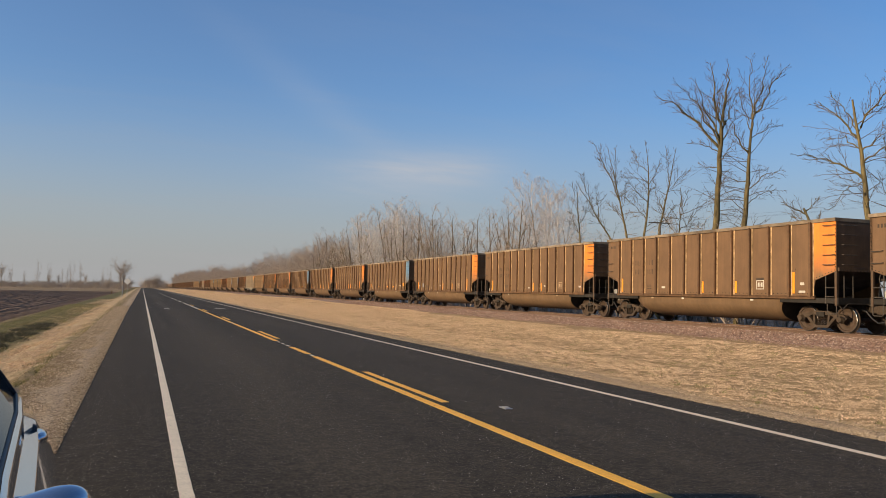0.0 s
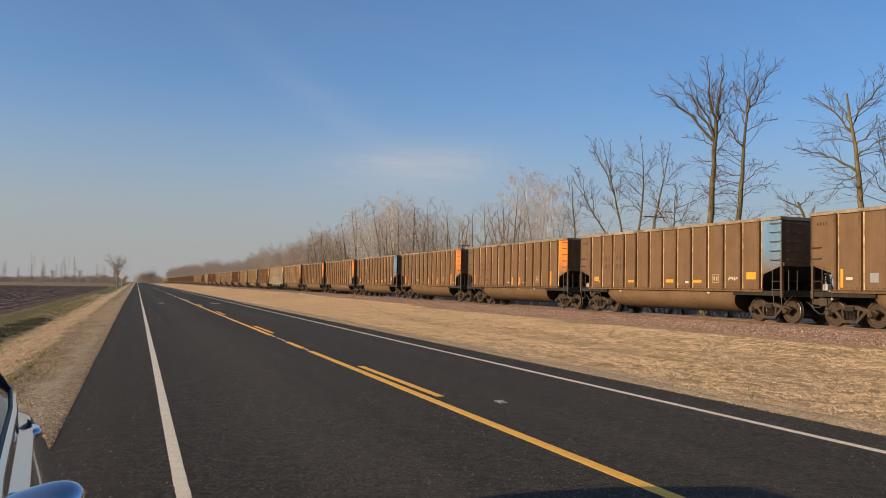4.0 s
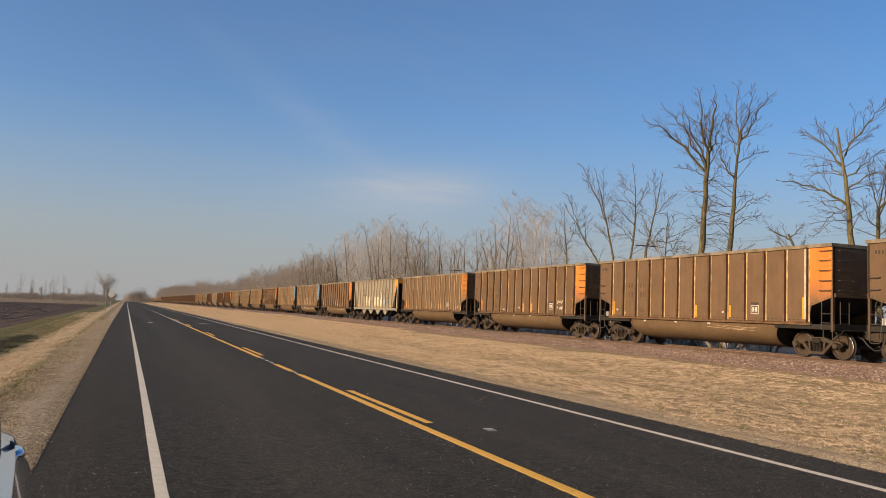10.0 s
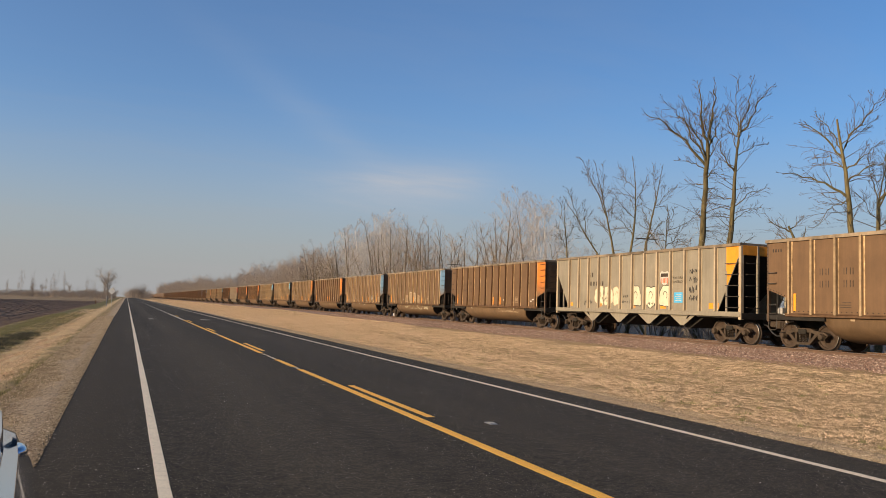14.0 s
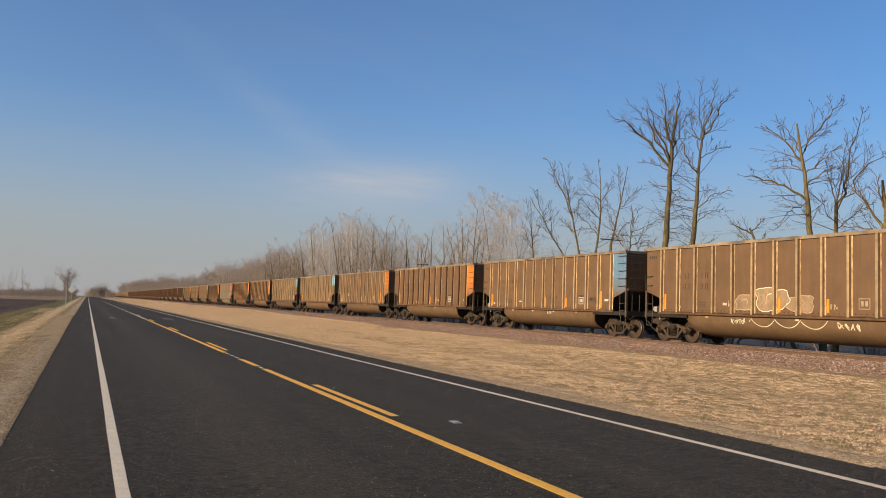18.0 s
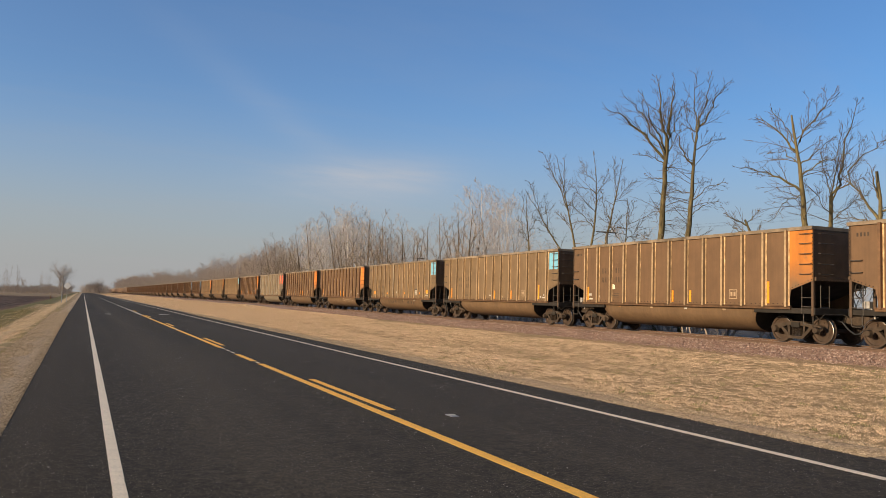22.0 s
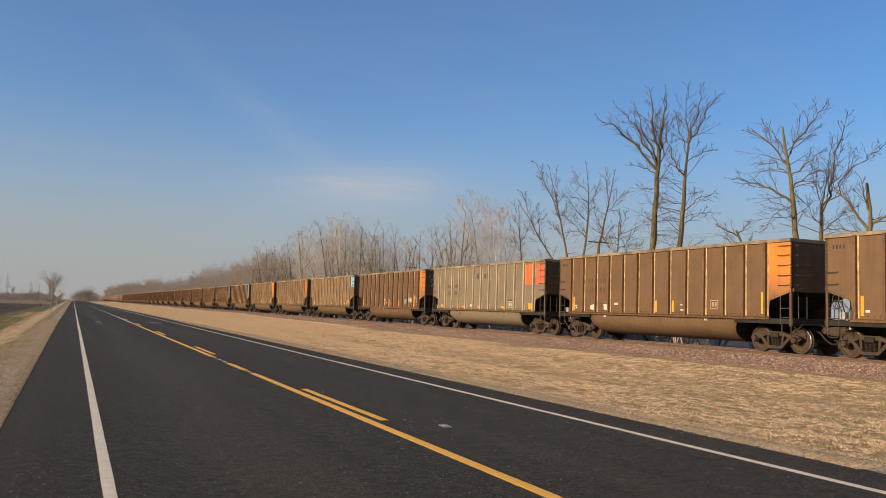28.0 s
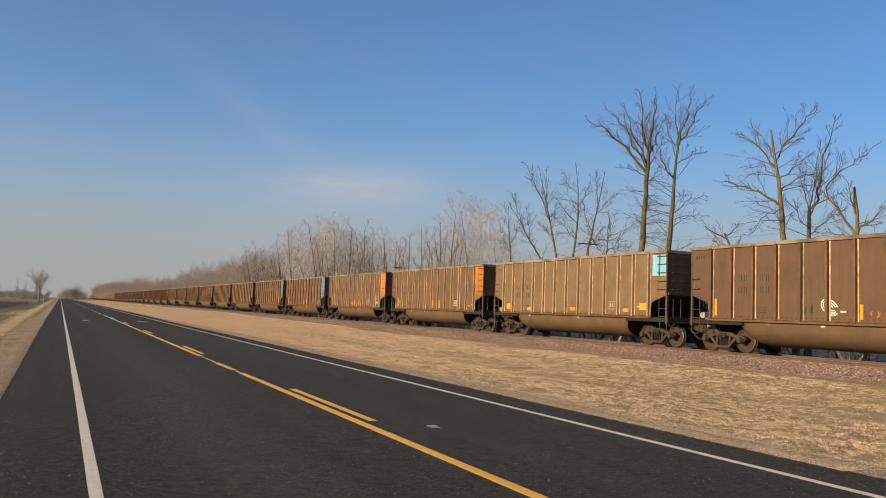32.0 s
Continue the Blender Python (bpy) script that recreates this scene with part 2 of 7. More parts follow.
M_BLUE = worn("paint_blue", (0.115, 0.205, 0.30), 0.85, 1.15, 1.2, 0.55, dust=DUST, dust_amount=0.12)
M_CYAN = worn("paint_light_blue", (0.17, 0.42, 0.54), 0.9, 1.1, 1.2, 0.55, dust=DUST, dust_amount=0.02)
M_RED = worn("paint_red", (0.72, 0.10, 0.035), 0.9, 1.1, 1.2, 0.5)
M_YELLOW = worn("paint_yellow", (0.74, 0.265, 0.016), 0.85, 1.1, 2.0, 0.55)
M_WHITE = worn("stencil_white", (0.48, 0.44, 0.37), 0.75, 1.1, 6.0, 0.6)
M_RUBBED = worn("stake_rubbed", (0.42, 0.345, 0.245), 0.5, 1.25, 5.0, 0.6)
M_STENCIL = worn("stencil_dark", (0.046, 0.031, 0.019), 0.7, 1.5, 6.0, 0.7)
M_SPRAY = worn("spray_cream", (0.58, 0.51, 0.35), 0.85, 1.1, 3.0, 0.55)
M_SPRAY_TAN = worn("spray_faded", (0.36, 0.25, 0.15), 0.7, 1.2, 3.0, 0.6)
M_SPRAY_FAINT = worn("spray_faint", (0.235, 0.158, 0.09), 0.75, 1.2, 3.0, 0.6)
M_SPRAY_BLACK = worn("spray_black", (0.05, 0.042, 0.035), 0.8, 1.2, 3.0, 0.6)
M_LABEL_BLUE = worn("label_blue", (0.07, 0.33, 0.55), 0.9, 1.1, 3.0, 0.5, streak=False)
M_RUBBER = worn("rubber_hose", (0.02, 0.02, 0.02), 0.8, 1.3, 8.0, 0.6, streak=False)
M_RAIL = worn("rail_rust", (0.11, 0.065, 0.042), 0.75, 1.25, 4.0, 0.7, streak=False)
M_RAILTOP = worn("rail_head", (0.50, 0.47, 0.43), 0.8, 1.1, 3.0, 0.3, 1.0, streak=False)
M_TIE = worn("tie_wood", (0.075, 0.058, 0.045), 0.6, 1.4, 4.0, 0.9, streak=False, vary=0.25)
M_POLE = worn("pole_wood", (0.075, 0.058, 0.042), 0.7, 1.3, 5.0, 0.85, vary=0.15)
M_WIRE = worn("wire", (0.05, 0.05, 0.05), 0.8, 1.2, 1.0, 0.6, streak=False)
M_SIGN = worn("sign_white", (0.46, 0.46, 0.45), 0.9, 1.05, 3.0, 0.5, streak=False, vary=0)
M_GALV = worn("galvanised_steel", (0.33, 0.33, 0.32), 0.8, 1.15, 6.0, 0.5, 0.6, streak=False)


def bark(name, base, low):
    m, nt, b = nodes_of(name)
    n1 = noise_node(nt, 2.5, 5, 0.6, (4.0, 4.0, 0.7))
    n2 = noise_node(nt, 0.6, 3)
    col = ramp(nt, n1, 0.3, 0.7, low, base)
    col = mixc(nt, 0.5, col, ramp(nt, n2, 0.3, 0.7, grey(0.7), grey(1.3)), "MULTIPLY")
    oi = nt.nodes.new("ShaderNodeObjectInfo")
    col = mixc(nt, 1.0, col, ramp(nt, oi.outputs["Random"], 0, 1, (0.8, 0.8, 0.82), (1.2, 1.17, 1.1)), "MULTIPLY")
    nt.links.new(col, b.inputs["Base Color"])
    b.inputs["Roughness"].default_value = 0.9
    b.inputs["Specular IOR Level"].default_value = 0.2
    bump(nt, b, n1, 0.6, 0.02)
    return m


M_BARK = bark("bark_olive", (0.18, 0.142, 0.066), (0.052, 0.041, 0.022))
M_BARK_GREY = bark("bark_grey", (0.19, 0.145, 0.10), (0.07, 0.055, 0.038))
M_TWIG = bark("twig_brown", (0.47, 0.39, 0.325), (0.24, 0.195, 0.16))
M_TWIG_FAR = bark("twig_far", (0.44, 0.355, 0.285), (0.26, 0.21, 0.17))
M_TWIG_BRUSH = bark("twig_brush", (0.29, 0.245, 0.21), (0.18, 0.15, 0.125))
M_TWIG_DARK = bark("twig_dark", (0.185, 0.137, 0.08), (0.06, 0.044, 0.026))
M_TWIG_PALE = bark("twig_pale", (0.62, 0.585, 0.565), (0.33, 0.30, 0.28))


def asphalt():
    m, nt, b = nodes_of("asphalt")
    fine = noise_node(nt, 90, 3, 0.7)
    vor = nt.nodes.new("ShaderNodeTexVoronoi")
    vor.inputs["Scale"].default_value = 70
    co = nt.nodes.new("ShaderNodeTexCoord")
    nt.links.new(co.outputs["Object"], vor.inputs[0])
    big = noise_node(nt, 0.35, 4, 0.6, (1.0, 0.12, 1.0))
    lane = noise_node(nt, 1.0, 4, 0.55, (1.2, 0.02, 1.0))
    col = ramp(nt, fine, 0.32, 0.72, (0.0165, 0.0135, 0.0088), (0.085, 0.069, 0.0445))
    col = mixc(nt, 0.6, col, ramp(nt, big, 0.35, 0.65, grey(0.82), grey(1.18)), "MULTIPLY")
    mid = noise_node(nt, 30, 3, 0.65)
    col = mixc(nt, 0.85, col, ramp(nt, mid, 0.36, 0.64, grey(0.45), grey(1.60)), "MULTIPLY")
    blot = noise_node(nt, 7.0, 4, 0.7)
    col = mixc(nt, 0.6, col, ramp(nt, blot, 0.36, 0.64, grey(0.62), grey(1.38)), "MULTIPLY")
    col = mixc(nt, 0.6, col, ramp(nt, lane, 0.35, 0.65, grey(0.78), grey(1.32)), "MULTIPLY")
    # a rubbed band along the lane, and brown dust on the strip outside the edge line
    geo = nt.nodes.new("ShaderNodeNewGeometry")
    sep = nt.nodes.new("ShaderNodeSeparateXYZ")
    nt.links.new(geo.outputs["Position"], sep.inputs[0])
    bands = nt.nodes.new("ShaderNodeValToRGB")
    els = bands.color_ramp.elements
    for pos, v in ((0.15, 0.90), (0.23, 0.92), (0.31, 1.32), (0.39, 1.02), (0.47, 0.95), (0.60, 0.94), (0.70, 1.06)):
        els.new(pos).color = (v, v, v, 1)
    els[0].color, els[-1].color = (*grey(0.80), 1), (*grey(0.85), 1)
    across = nt.nodes.new("ShaderNodeMapRange")
    across.inputs["From Min"].default_value, across.inputs["From Max"].default_value = -0.8, 8.0
    nt.links.new(sep.outputs[0], across.inputs[0])
    nt.links.new(across.outputs[0], bands.inputs[0])
    col = mixc(nt, 1.0, col, bands.outputs[0], "MULTIPLY")
    edge = nt.nodes.new("ShaderNodeMapRange")
    edge.inputs["From Min"].default_value, edge.inputs["From Max"].default_value = -0.1, 0.42
    edge.inputs["To Min"].default_value, edge.inputs["To Max"].default_value = 0.30, 0.0
    nt.links.new(sep.outputs[0], edge.inputs[0])
    col = mixc(nt, edge.outputs[0], col, (0.050, 0.037, 0.020))
    chip = noise_node(nt, 105, 1, 0.5)
    cf = ramp(nt, chip, 0.715, 0.745, (0, 0, 0), (1, 1, 1))
    col = mixc(nt, cf, col, (0.44, 0.39, 0.32))
    nt.links.new(col, b.inputs["Base Color"])
    b.inputs["Roughness"].default_value = 0.85
    b.inputs["Specular IOR Level"].default_value = 0.16
    bump(nt, b, vor.outputs["Distance"], 0.35, 0.006)
    return m


def paint_line(name, base):
    m, nt, b = nodes_of(name)
    n = noise_node(nt, 45, 4, 0.7)
    w = noise_node(nt, 9.0, 5, 0.65)
    col = ramp(nt, n, 0.22, 0.55, scaled(base, 0.74), base)
    col = mixc(nt, 0.5, col, ramp(nt, w, 0.3, 0.7, grey(0.75), grey(1.15)), "MULTIPLY")
    nt.links.new(col, b.inputs["Base Color"])
    b.inputs["Roughness"].default_value = 0.7
    bump(nt, b, n, 0.4, 0.004)
    return m


M_ASPHALT = asphalt()
M_LINE_WHITE = paint_line("line_white", (0.78, 0.66, 0.475))
M_LINE_PALE = paint_line("line_pale", (0.72, 0.62, 0.46))
M_LINE_FADED = paint_line("line_faded", (0.40, 0.35, 0.27))
M_LINE_YELLOW = paint_line("line_yellow", (0.95, 0.50, 0.055))


def ground_mat():
    """Dormant grass, greener strips by the ditch, bare earth; chosen by where it lies across the road."""
    m, nt, b = nodes_of("ground_cover")
    geo = nt.nodes.new("ShaderNodeNewGeometry")
    sep = nt.nodes.new("ShaderNodeSeparateXYZ")
    nt.links.new(geo.outputs["Position"], sep.inputs[0])
    wob = noise_node(nt, 0.5, 4, 0.6)
    wm = nt.nodes.new("ShaderNodeMath")
    wm.operation = "MULTIPLY_ADD"
    wm.inputs[1].default_value, wm.inputs[2].default_value = 1.6, -0.8
    nt.links.new(wob, wm.inputs[0])
    xs = nt.nodes.new("ShaderNodeMath")
    xs.operation = "ADD"
    nt.links.new(sep.outputs[0], xs.inputs[0])
    nt.links.new(wm.outputs[0], xs.inputs[1])

    def step(edge, soft=0.25):
        r = nt.nodes.new("ShaderNodeMapRange")
        r.inputs["From Min"].default_value, r.inputs["From Max"].default_value = edge - soft, edge + soft
        nt.links.new(xs.outputs[0], r.inputs[0])
        return r.outputs[0]

    fine = noise_node(nt, 28, 5, 0.7, (1, 1, 1))
    tan = ramp(nt, fine, 0.3, 0.72, (0.21, 0.145, 0.074), (0.54, 0.40, 0.225))
    green = ramp(nt, fine, 0.3, 0.72, (0.098, 0.092, 0.037), (0.235, 0.198, 0.09))
    stub = ramp(nt, fine, 0.3, 0.72, (0.20, 0.148, 0.088), (0.40, 0.30, 0.185))
    patch = noise_node(nt, 1.3, 4, 0.6)
    col = mixc(nt, step(-6.5), stub, green)
    clump = noise_node(nt, 1.0, 5, 0.65, (1.1, 0.4, 1.0))
    bank = mixc(nt, ramp(nt, clump, 0.34, 0.52, (0, 0, 0), (1, 1, 1)), green, tan)
    col = mixc(nt, step(-3.5, 0.45), col, bank)
    straw = ramp(nt, fine, 0.3, 0.72, (0.28, 0.195, 0.10), (0.74, 0.555, 0.33))
    thatch = noise_node(nt, 2.6, 5, 0.7, (1.4, 0.35, 1.0))
    col = mixc(nt, step(-3.05, 0.3), col, mixc(nt, ramp(nt, thatch, 0.30, 0.46, (0, 0, 0), (1, 1, 1)), green, straw))
    col = mixc(nt, step(-1.95, 0.2), col, mixc(nt, ramp(nt, patch, 0.4, 0.6, (0, 0, 0), (1, 1, 1)), stub, green))
    col = mixc(nt, step(-1.45, 0.25), col, stub)
    col = mixc(nt, step(3.0), col, tan)
    back = ramp(nt, patch, 0.4, 0.62, (0.07, 0.055, 0.035), (0.19, 0.14, 0.08))
    col = mixc(nt, step(27.0), col, back)
    bands = noise_node(nt, 1.0, 4, 0.6, (0.004, 0.035, 1.0))
    inv = nt.nodes.new("ShaderNodeMath")
    inv.operation = "SUBTRACT"
    inv.inputs[0].default_value = 1.0
    nt.links.new(step(-7.2), inv.inputs[1])
    col = mixc(nt, inv.outputs[0], col, ramp(nt, bands, 0.35, 0.65, (0.80, 0.77, 0.74), (1.18, 1.14, 1.08)), "MULTIPLY")
    mid = noise_node(nt, 0.35, 4, 0.6)
    col = mixc(nt, 0.55, col, ramp(nt, mid, 0.3, 0.7, grey(0.78), grey(1.18)), "MULTIPLY")
    nt.links.new(col, b.inputs["Base Color"])
    b.inputs["Roughness"].default_value = 0.95
    b.inputs["Specular IOR Level"].default_value = 0.1
    bump(nt, b, fine, 0.9, 0.05)
    return m


def island_mat(name, colors, rough=0.9, extra=None):
    m, nt, b = nodes_of(name)
    geo = nt.nodes.new("ShaderNodeNewGeometry")
    r = nt.nodes.new("ShaderNodeValToRGB")
    els = r.color_ramp.elements
    while len(els) < len(colors):
        els.new(0.5)
    for i, c in enumerate(colors):
        els[i].position = i / (len(colors) - 1)
        els[i].color = (*c, 1)
    nt.links.new(geo.outputs["Random Per Island"], r.inputs[0])
    col = r.outputs[0]
    pat = noise_node(nt, 0.6, 5, 0.65)
    col = mixc(nt, 0.8, col, ramp(nt, pat, 0.32, 0.68, grey(0.84), grey(1.17)), "MULTIPLY")
    tuft = noise_node(nt, 11.0, 3, 0.7)
    col = mixc(nt, 0.85, col, ramp(nt, tuft, 0.36, 0.62, grey(0.55), grey(1.15)), "MULTIPLY")
    nt.links.new(col, b.inputs["Base Color"])
    b.inputs["Roughness"].default_value = rough
    b.inputs["Specular IOR Level"].default_value = 0.15
    return m


def speckle(name, c0, c1, c2, scale, relief=0.35):
    m, nt, b = nodes_of(name)
    co = nt.nodes.new("ShaderNodeTexCoord")
    v = nt.nodes.new("ShaderNodeTexVoronoi")
    v.inputs["Scale"].default_value = scale
    nt.links.new(co.outputs["Object"], v.inputs[0])
    sepc = nt.nodes.new("ShaderNodeSeparateColor")
    nt.links.new(v.outputs["Color"], sepc.inputs[0])
    r = nt.nodes.new("ShaderNodeValToRGB")
    r.color_ramp.elements.new(0.5)
    for e, c in zip(r.color_ramp.elements, (c0, c1, c2)):
        e.color = (*c, 1)
    nt.links.new(sepc.outputs[0], r.inputs[0])
    big = noise_node(nt, 0.7, 4, 0.6)
    col = mixc(nt, 0.5, r.outputs[0], ramp(nt, big, 0.3, 0.7, grey(0.75), grey(1.2)), "MULTIPLY")
    nt.links.new(col, b.inputs["Base Color"])
    b.inputs["Roughness"].default_value = 0.9
    bump(nt, b, v.outputs["Distance"], relief, 0.02)
    return m


M_GROUND = ground_mat()
M_GRASS = island_mat("grass_dormant", [(0.32, 0.217, 0.115), (0.63, 0.443, 0.272), (0.745, 0.54, 0.345), (0.88, 0.685, 0.47)])
M_GRASS_GREEN = island_mat("grass_greenish", [(0.10, 0.096, 0.034), (0.20, 0.178, 0.068), (0.40, 0.32, 0.155)])
M_GRASS_DARK = island_mat("grass_dark", [(0.04, 0.04, 0.025), (0.085, 0.08, 0.05), (0.15, 0.13, 0.085)])
M_STONE = island_mat("ballast_stone", [(0.13, 0.078, 0.056), (0.30, 0.185, 0.138), (0.22, 0.15, 0.115), (0.56, 0.42, 0.33)], 0.85)
M_GRAVEL = island_mat("gravel_stone", [(0.16, 0.115, 0.07), (0.42, 0.315, 0.20), (0.30, 0.22, 0.135), (0.68, 0.55, 0.39)], 0.85)
M_CHIP = island_mat("road_chips", [(0.03, 0.026, 0.02), (0.13, 0.118, 0.096), (0.27, 0.245, 0.20), (0.66, 0.61, 0.51)], 0.7)
M_BALLAST = speckle("ballast_bed", (0.11, 0.068, 0.050), (0.25, 0.155, 0.115), (0.38, 0.275, 0.215), 16)
M_SHOULDER = speckle("shoulder_gravel", (0.12, 0.083, 0.047), (0.36, 0.26, 0.15), (0.58, 0.44, 0.28), 46, 1.0)


def soil_mat():
    m, nt, b = nodes_of("ploughed_soil")
    n1 = noise_node(nt, 3.5, 6, 0.65)
    n2 = noise_node(nt, 0.15, 3, 0.5)
    col = ramp(nt, n1, 0.3, 0.75, (0.105, 0.068, 0.046), (0.30, 0.20, 0.13))
    col = mixc(nt, 0.7, col, ramp(nt, n2, 0.3, 0.7, grey(0.7), grey(1.35)), "MULTIPLY")
    nt.links.new(col, b.inputs["Base Color"])
    b.inputs["Roughness"].default_value = 1.0
    b.inputs["Specular IOR Level"].default_value = 0.02
    bump(nt, b, n1, 0.8, 0.04)
    return m


M_SOIL = soil_mat()


def water_mat():
    m, nt, b = nodes_of("ditch_water")
    b.inputs["Base Color"].default_value = (0.09, 0.062, 0.034, 1)
    b.inputs["Specular IOR Level"].default_value = 0.02
    b.inputs["Roughness"].default_value = 0.5
    n = noise_node(nt, 3.0, 3, 0.5)
    bump(nt, b, n, 0.08, 0.02)
    return m


M_WATER = water_mat()


def car_paint():
    m, nt, b = nodes_of("car_paint_silver_blue")
    n = noise_node(nt, 400, 2, 0.5)
    nt.links.new(ramp(nt, n, 0.3, 0.7, (0.42, 0.47, 0.54), (0.50, 0.55, 0.62)), b.inputs["Base Color"])
    b.inputs["Metallic"].default_value = 0.95
    b.inputs["Roughness"].default_value = 0.12
    b.inputs["Coat Weight"].default_value = 1.0
    b.inputs["Coat Roughness"].default_value = 0.04
    return m


M_PAINT = car_paint()
M_GLASS = bpy.data.materials.new("dark_car_glass")
M_GLASS.use_nodes = True
M_GLASS.node_tree.nodes["Principled BSDF"].inputs["Base Color"].default_value = (0.012, 0.014, 0.015, 1)
M_GLASS.node_tree.nodes["Principled BSDF"].inputs["Roughness"].default_value = 0.05
M_GLASS.node_tree.nodes["Principled BSDF"].inputs["Specular IOR Level"].default_value = 0.08
M_TRIM = worn("black_trim", (0.018, 0.018, 0.018), 0.8, 1.2, 6.0, 0.45, streak=False, vary=0)
M_MIRROR = bpy.data.materials.new("mirror_glass")
M_MIRROR.use_nodes = True
M_MIRROR.node_tree.nodes["Principled BSDF"].inputs["Metallic"].default_value = 1.0
M_MIRROR.node_tree.nodes["Principled BSDF"].inputs["Roughness"].default_value = 0.02
M_LAMP = worn("lamp_red_plastic", (0.30, 0.02, 0.015), 0.9, 1.1, 6.0, 0.15, streak=False, vary=0)
M_LAMPC = worn("lamp_clear_plastic", (0.6, 0.6, 0.6), 0.9, 1.1, 6.0, 0.1, streak=False, vary=0)


# ---- mesh helpers ----
def mesh_of(name, bm, mats, smooth=False):
    me = bpy.data.meshes.new(name)
    bm.to_mesh(me)
    bm.free()
    for m in (mats if isinstance(mats, (list, tuple)) else [mats]):
        me.materials.append(m)
    if smooth:
        for p in me.polygons:
            p.use_smooth = True
    return me


def part(name, bm, material, parent, label="", at=None, smooth=False):
    me = bm if isinstance(bm, bpy.types.Mesh) else mesh_of(name, bm, material, smooth)
    ob = new(name, me)
    ob.parent = parent
    if at is not None:
        ob.matrix_basis = at
    if label:
        ob["label"] = label
    return ob


def box(bm, x0, x1, y0, y1, z0, z1, mat=0):
    v = [bm.verts.new(p) for p in ((x0, y0, z0), (x1, y0, z0), (x1, y1, z0), (x0, y1, z0),
                                   (x0, y0, z1), (x1, y0, z1), (x1, y1, z1), (x0, y1, z1))]
    for idx in ((3, 2, 1, 0), (4, 5, 6, 7), (0, 1, 5, 4), (1, 2, 6, 5), (2, 3, 7, 6), (3, 0, 4, 7)):
        bm.faces.new([v[i] for i in idx]).material_index = mat
    return bm


def boxes(*dims, bevel=0.0):
    bm = bmesh.new()
    for d in dims:
        box(bm, *d)
    if bevel:
        bmesh.ops.bevel(bm, geom=bm.edges[:], offset=bevel, segments=1, affect="EDGES", profile=0.5)
    return bm


def prism(bm, poly, axis, a, b, mat=0):
    """Extrude a closed 2D polygon along an axis ('x', 'y' or 'z') from a to b."""
    def p3(u, v, w):
        return {"x": (w, u, v), "y": (u, w, v), "z": (u, v, w)}[axis]
    va = [bm.verts.new(p3(u, v, a)) for u, v in poly]
    vb = [bm.verts.new(p3(u, v, b)) for u, v in poly]
    n = len(poly)
    fs = [bm.faces.new(va), bm.faces.new(vb[::-1])]
    for i in range(n):
        fs.append(bm.faces.new((va[i], vb[i], vb[(i + 1) % n], va[(i + 1) % n])))
    for f in fs:
        f.material_index = mat
    bmesh.ops.recalc_face_normals(bm, faces=fs)
    return bm


def rod(bm, pts, r, sides=6, mat=0):
    """A round bar along a line of points."""
    rings = []
    for i, p in enumerate(pts):
        p = Vector(p)
        d = (Vector(pts[min(i + 1, len(pts) - 1)]) - Vector(pts[max(i - 1, 0)])).normalized()
        q = d.to_track_quat("Z", "Y")
        rr = r[i] if isinstance(r, (list, tuple)) else r
        rings.append([bm.verts.new(p + q @ Vector((rr * math.cos(2 * math.pi * k / sides), rr * math.sin(2 * math.pi * k / sides), 0))) for k in range(sides)])
    for a, b in zip(rings, rings[1:]):
        for k in range(sides):
            bm.faces.new((a[k], a[(k + 1) % sides], b[(k + 1) % sides], b[k])).material_index = mat
    bm.faces.new(rings[0][::-1]).material_index = mat
    bm.faces.new(rings[-1]).material_index = mat
    return bm


def lathe(bm, prof, axis="x", sides=24, mats=None, centre=(0, 0, 0)):
    """Turn a profile of (along, radius) round an axis."""
    rings = []
    for a, r in prof:
        ring = []
        for k in range(sides):
            c, s = r * math.cos(2 * math.pi * k / sides), r * math.sin(2 * math.pi * k / sides)
            p = {"x": (a, c, s), "y": (c, a, s), "z": (c, s, a)}[axis]
            ring.append(bm.verts.new(Vector(p) + Vector(centre)))
        rings.append(ring)
    fs = []
    for i, (a, b) in enumerate(zip(rings, rings[1:])):
        for k in range(sides):
            f = bm.faces.new((a[k], a[(k + 1) % sides], b[(k + 1) % sides], b[k]))
            f.material_index = mats[i] if mats else 0
            fs.append(f)
    for ring in (rings[0], rings[-1]):
        fs.append(bm.faces.new(ring))
    bmesh.ops.recalc_face_normals(bm, faces=fs)
    return bm


def mesh_arrays(name, verts, faces, mats):
    """A mesh from number arrays; faces all with the same count of corners."""
    verts, faces = np.asarray(verts, np.float32), np.asarray(faces, np.int32)
    me = bpy.data.meshes.new(name)
    n, k = faces.shape
    me.vertices.add(len(verts))
    me.vertices.foreach_set("co", verts.ravel())
    me.loops.add(n * k)
    me.loops.foreach_set("vertex_index", faces.ravel())
    me.polygons.add(n)
    me.polygons.foreach_set("loop_start", np.arange(0, n * k, k, dtype=np.int32))
    me.polygons.foreach_set("loop_total", np.full(n, k, np.int32))
    for m in (mats if isinstance(mats, (list, tuple)) else [mats]):
        me.materials.append(m)
    me.polygons.foreach_set("use_smooth", np.zeros(n, bool))
    me.update(calc_edges=True)
    return me


def empty(name, m=None):
    ob = new(name)
    ob.empty_display_size = 0.3
    if m is not None:
        ob.matrix_basis = m
    return ob


# ---- the ground ----
RAIL_Z = 0.43
TRACK_X, TRACK_TURN = 22.839 + 1.60, 0.369      # centre line; degrees to the road
TAN_T = math.tan(radians(TRACK_TURN))
LEFT_EDGE, RIGHT_EDGE = -0.71, 7.93
FIELD_X = -6.7

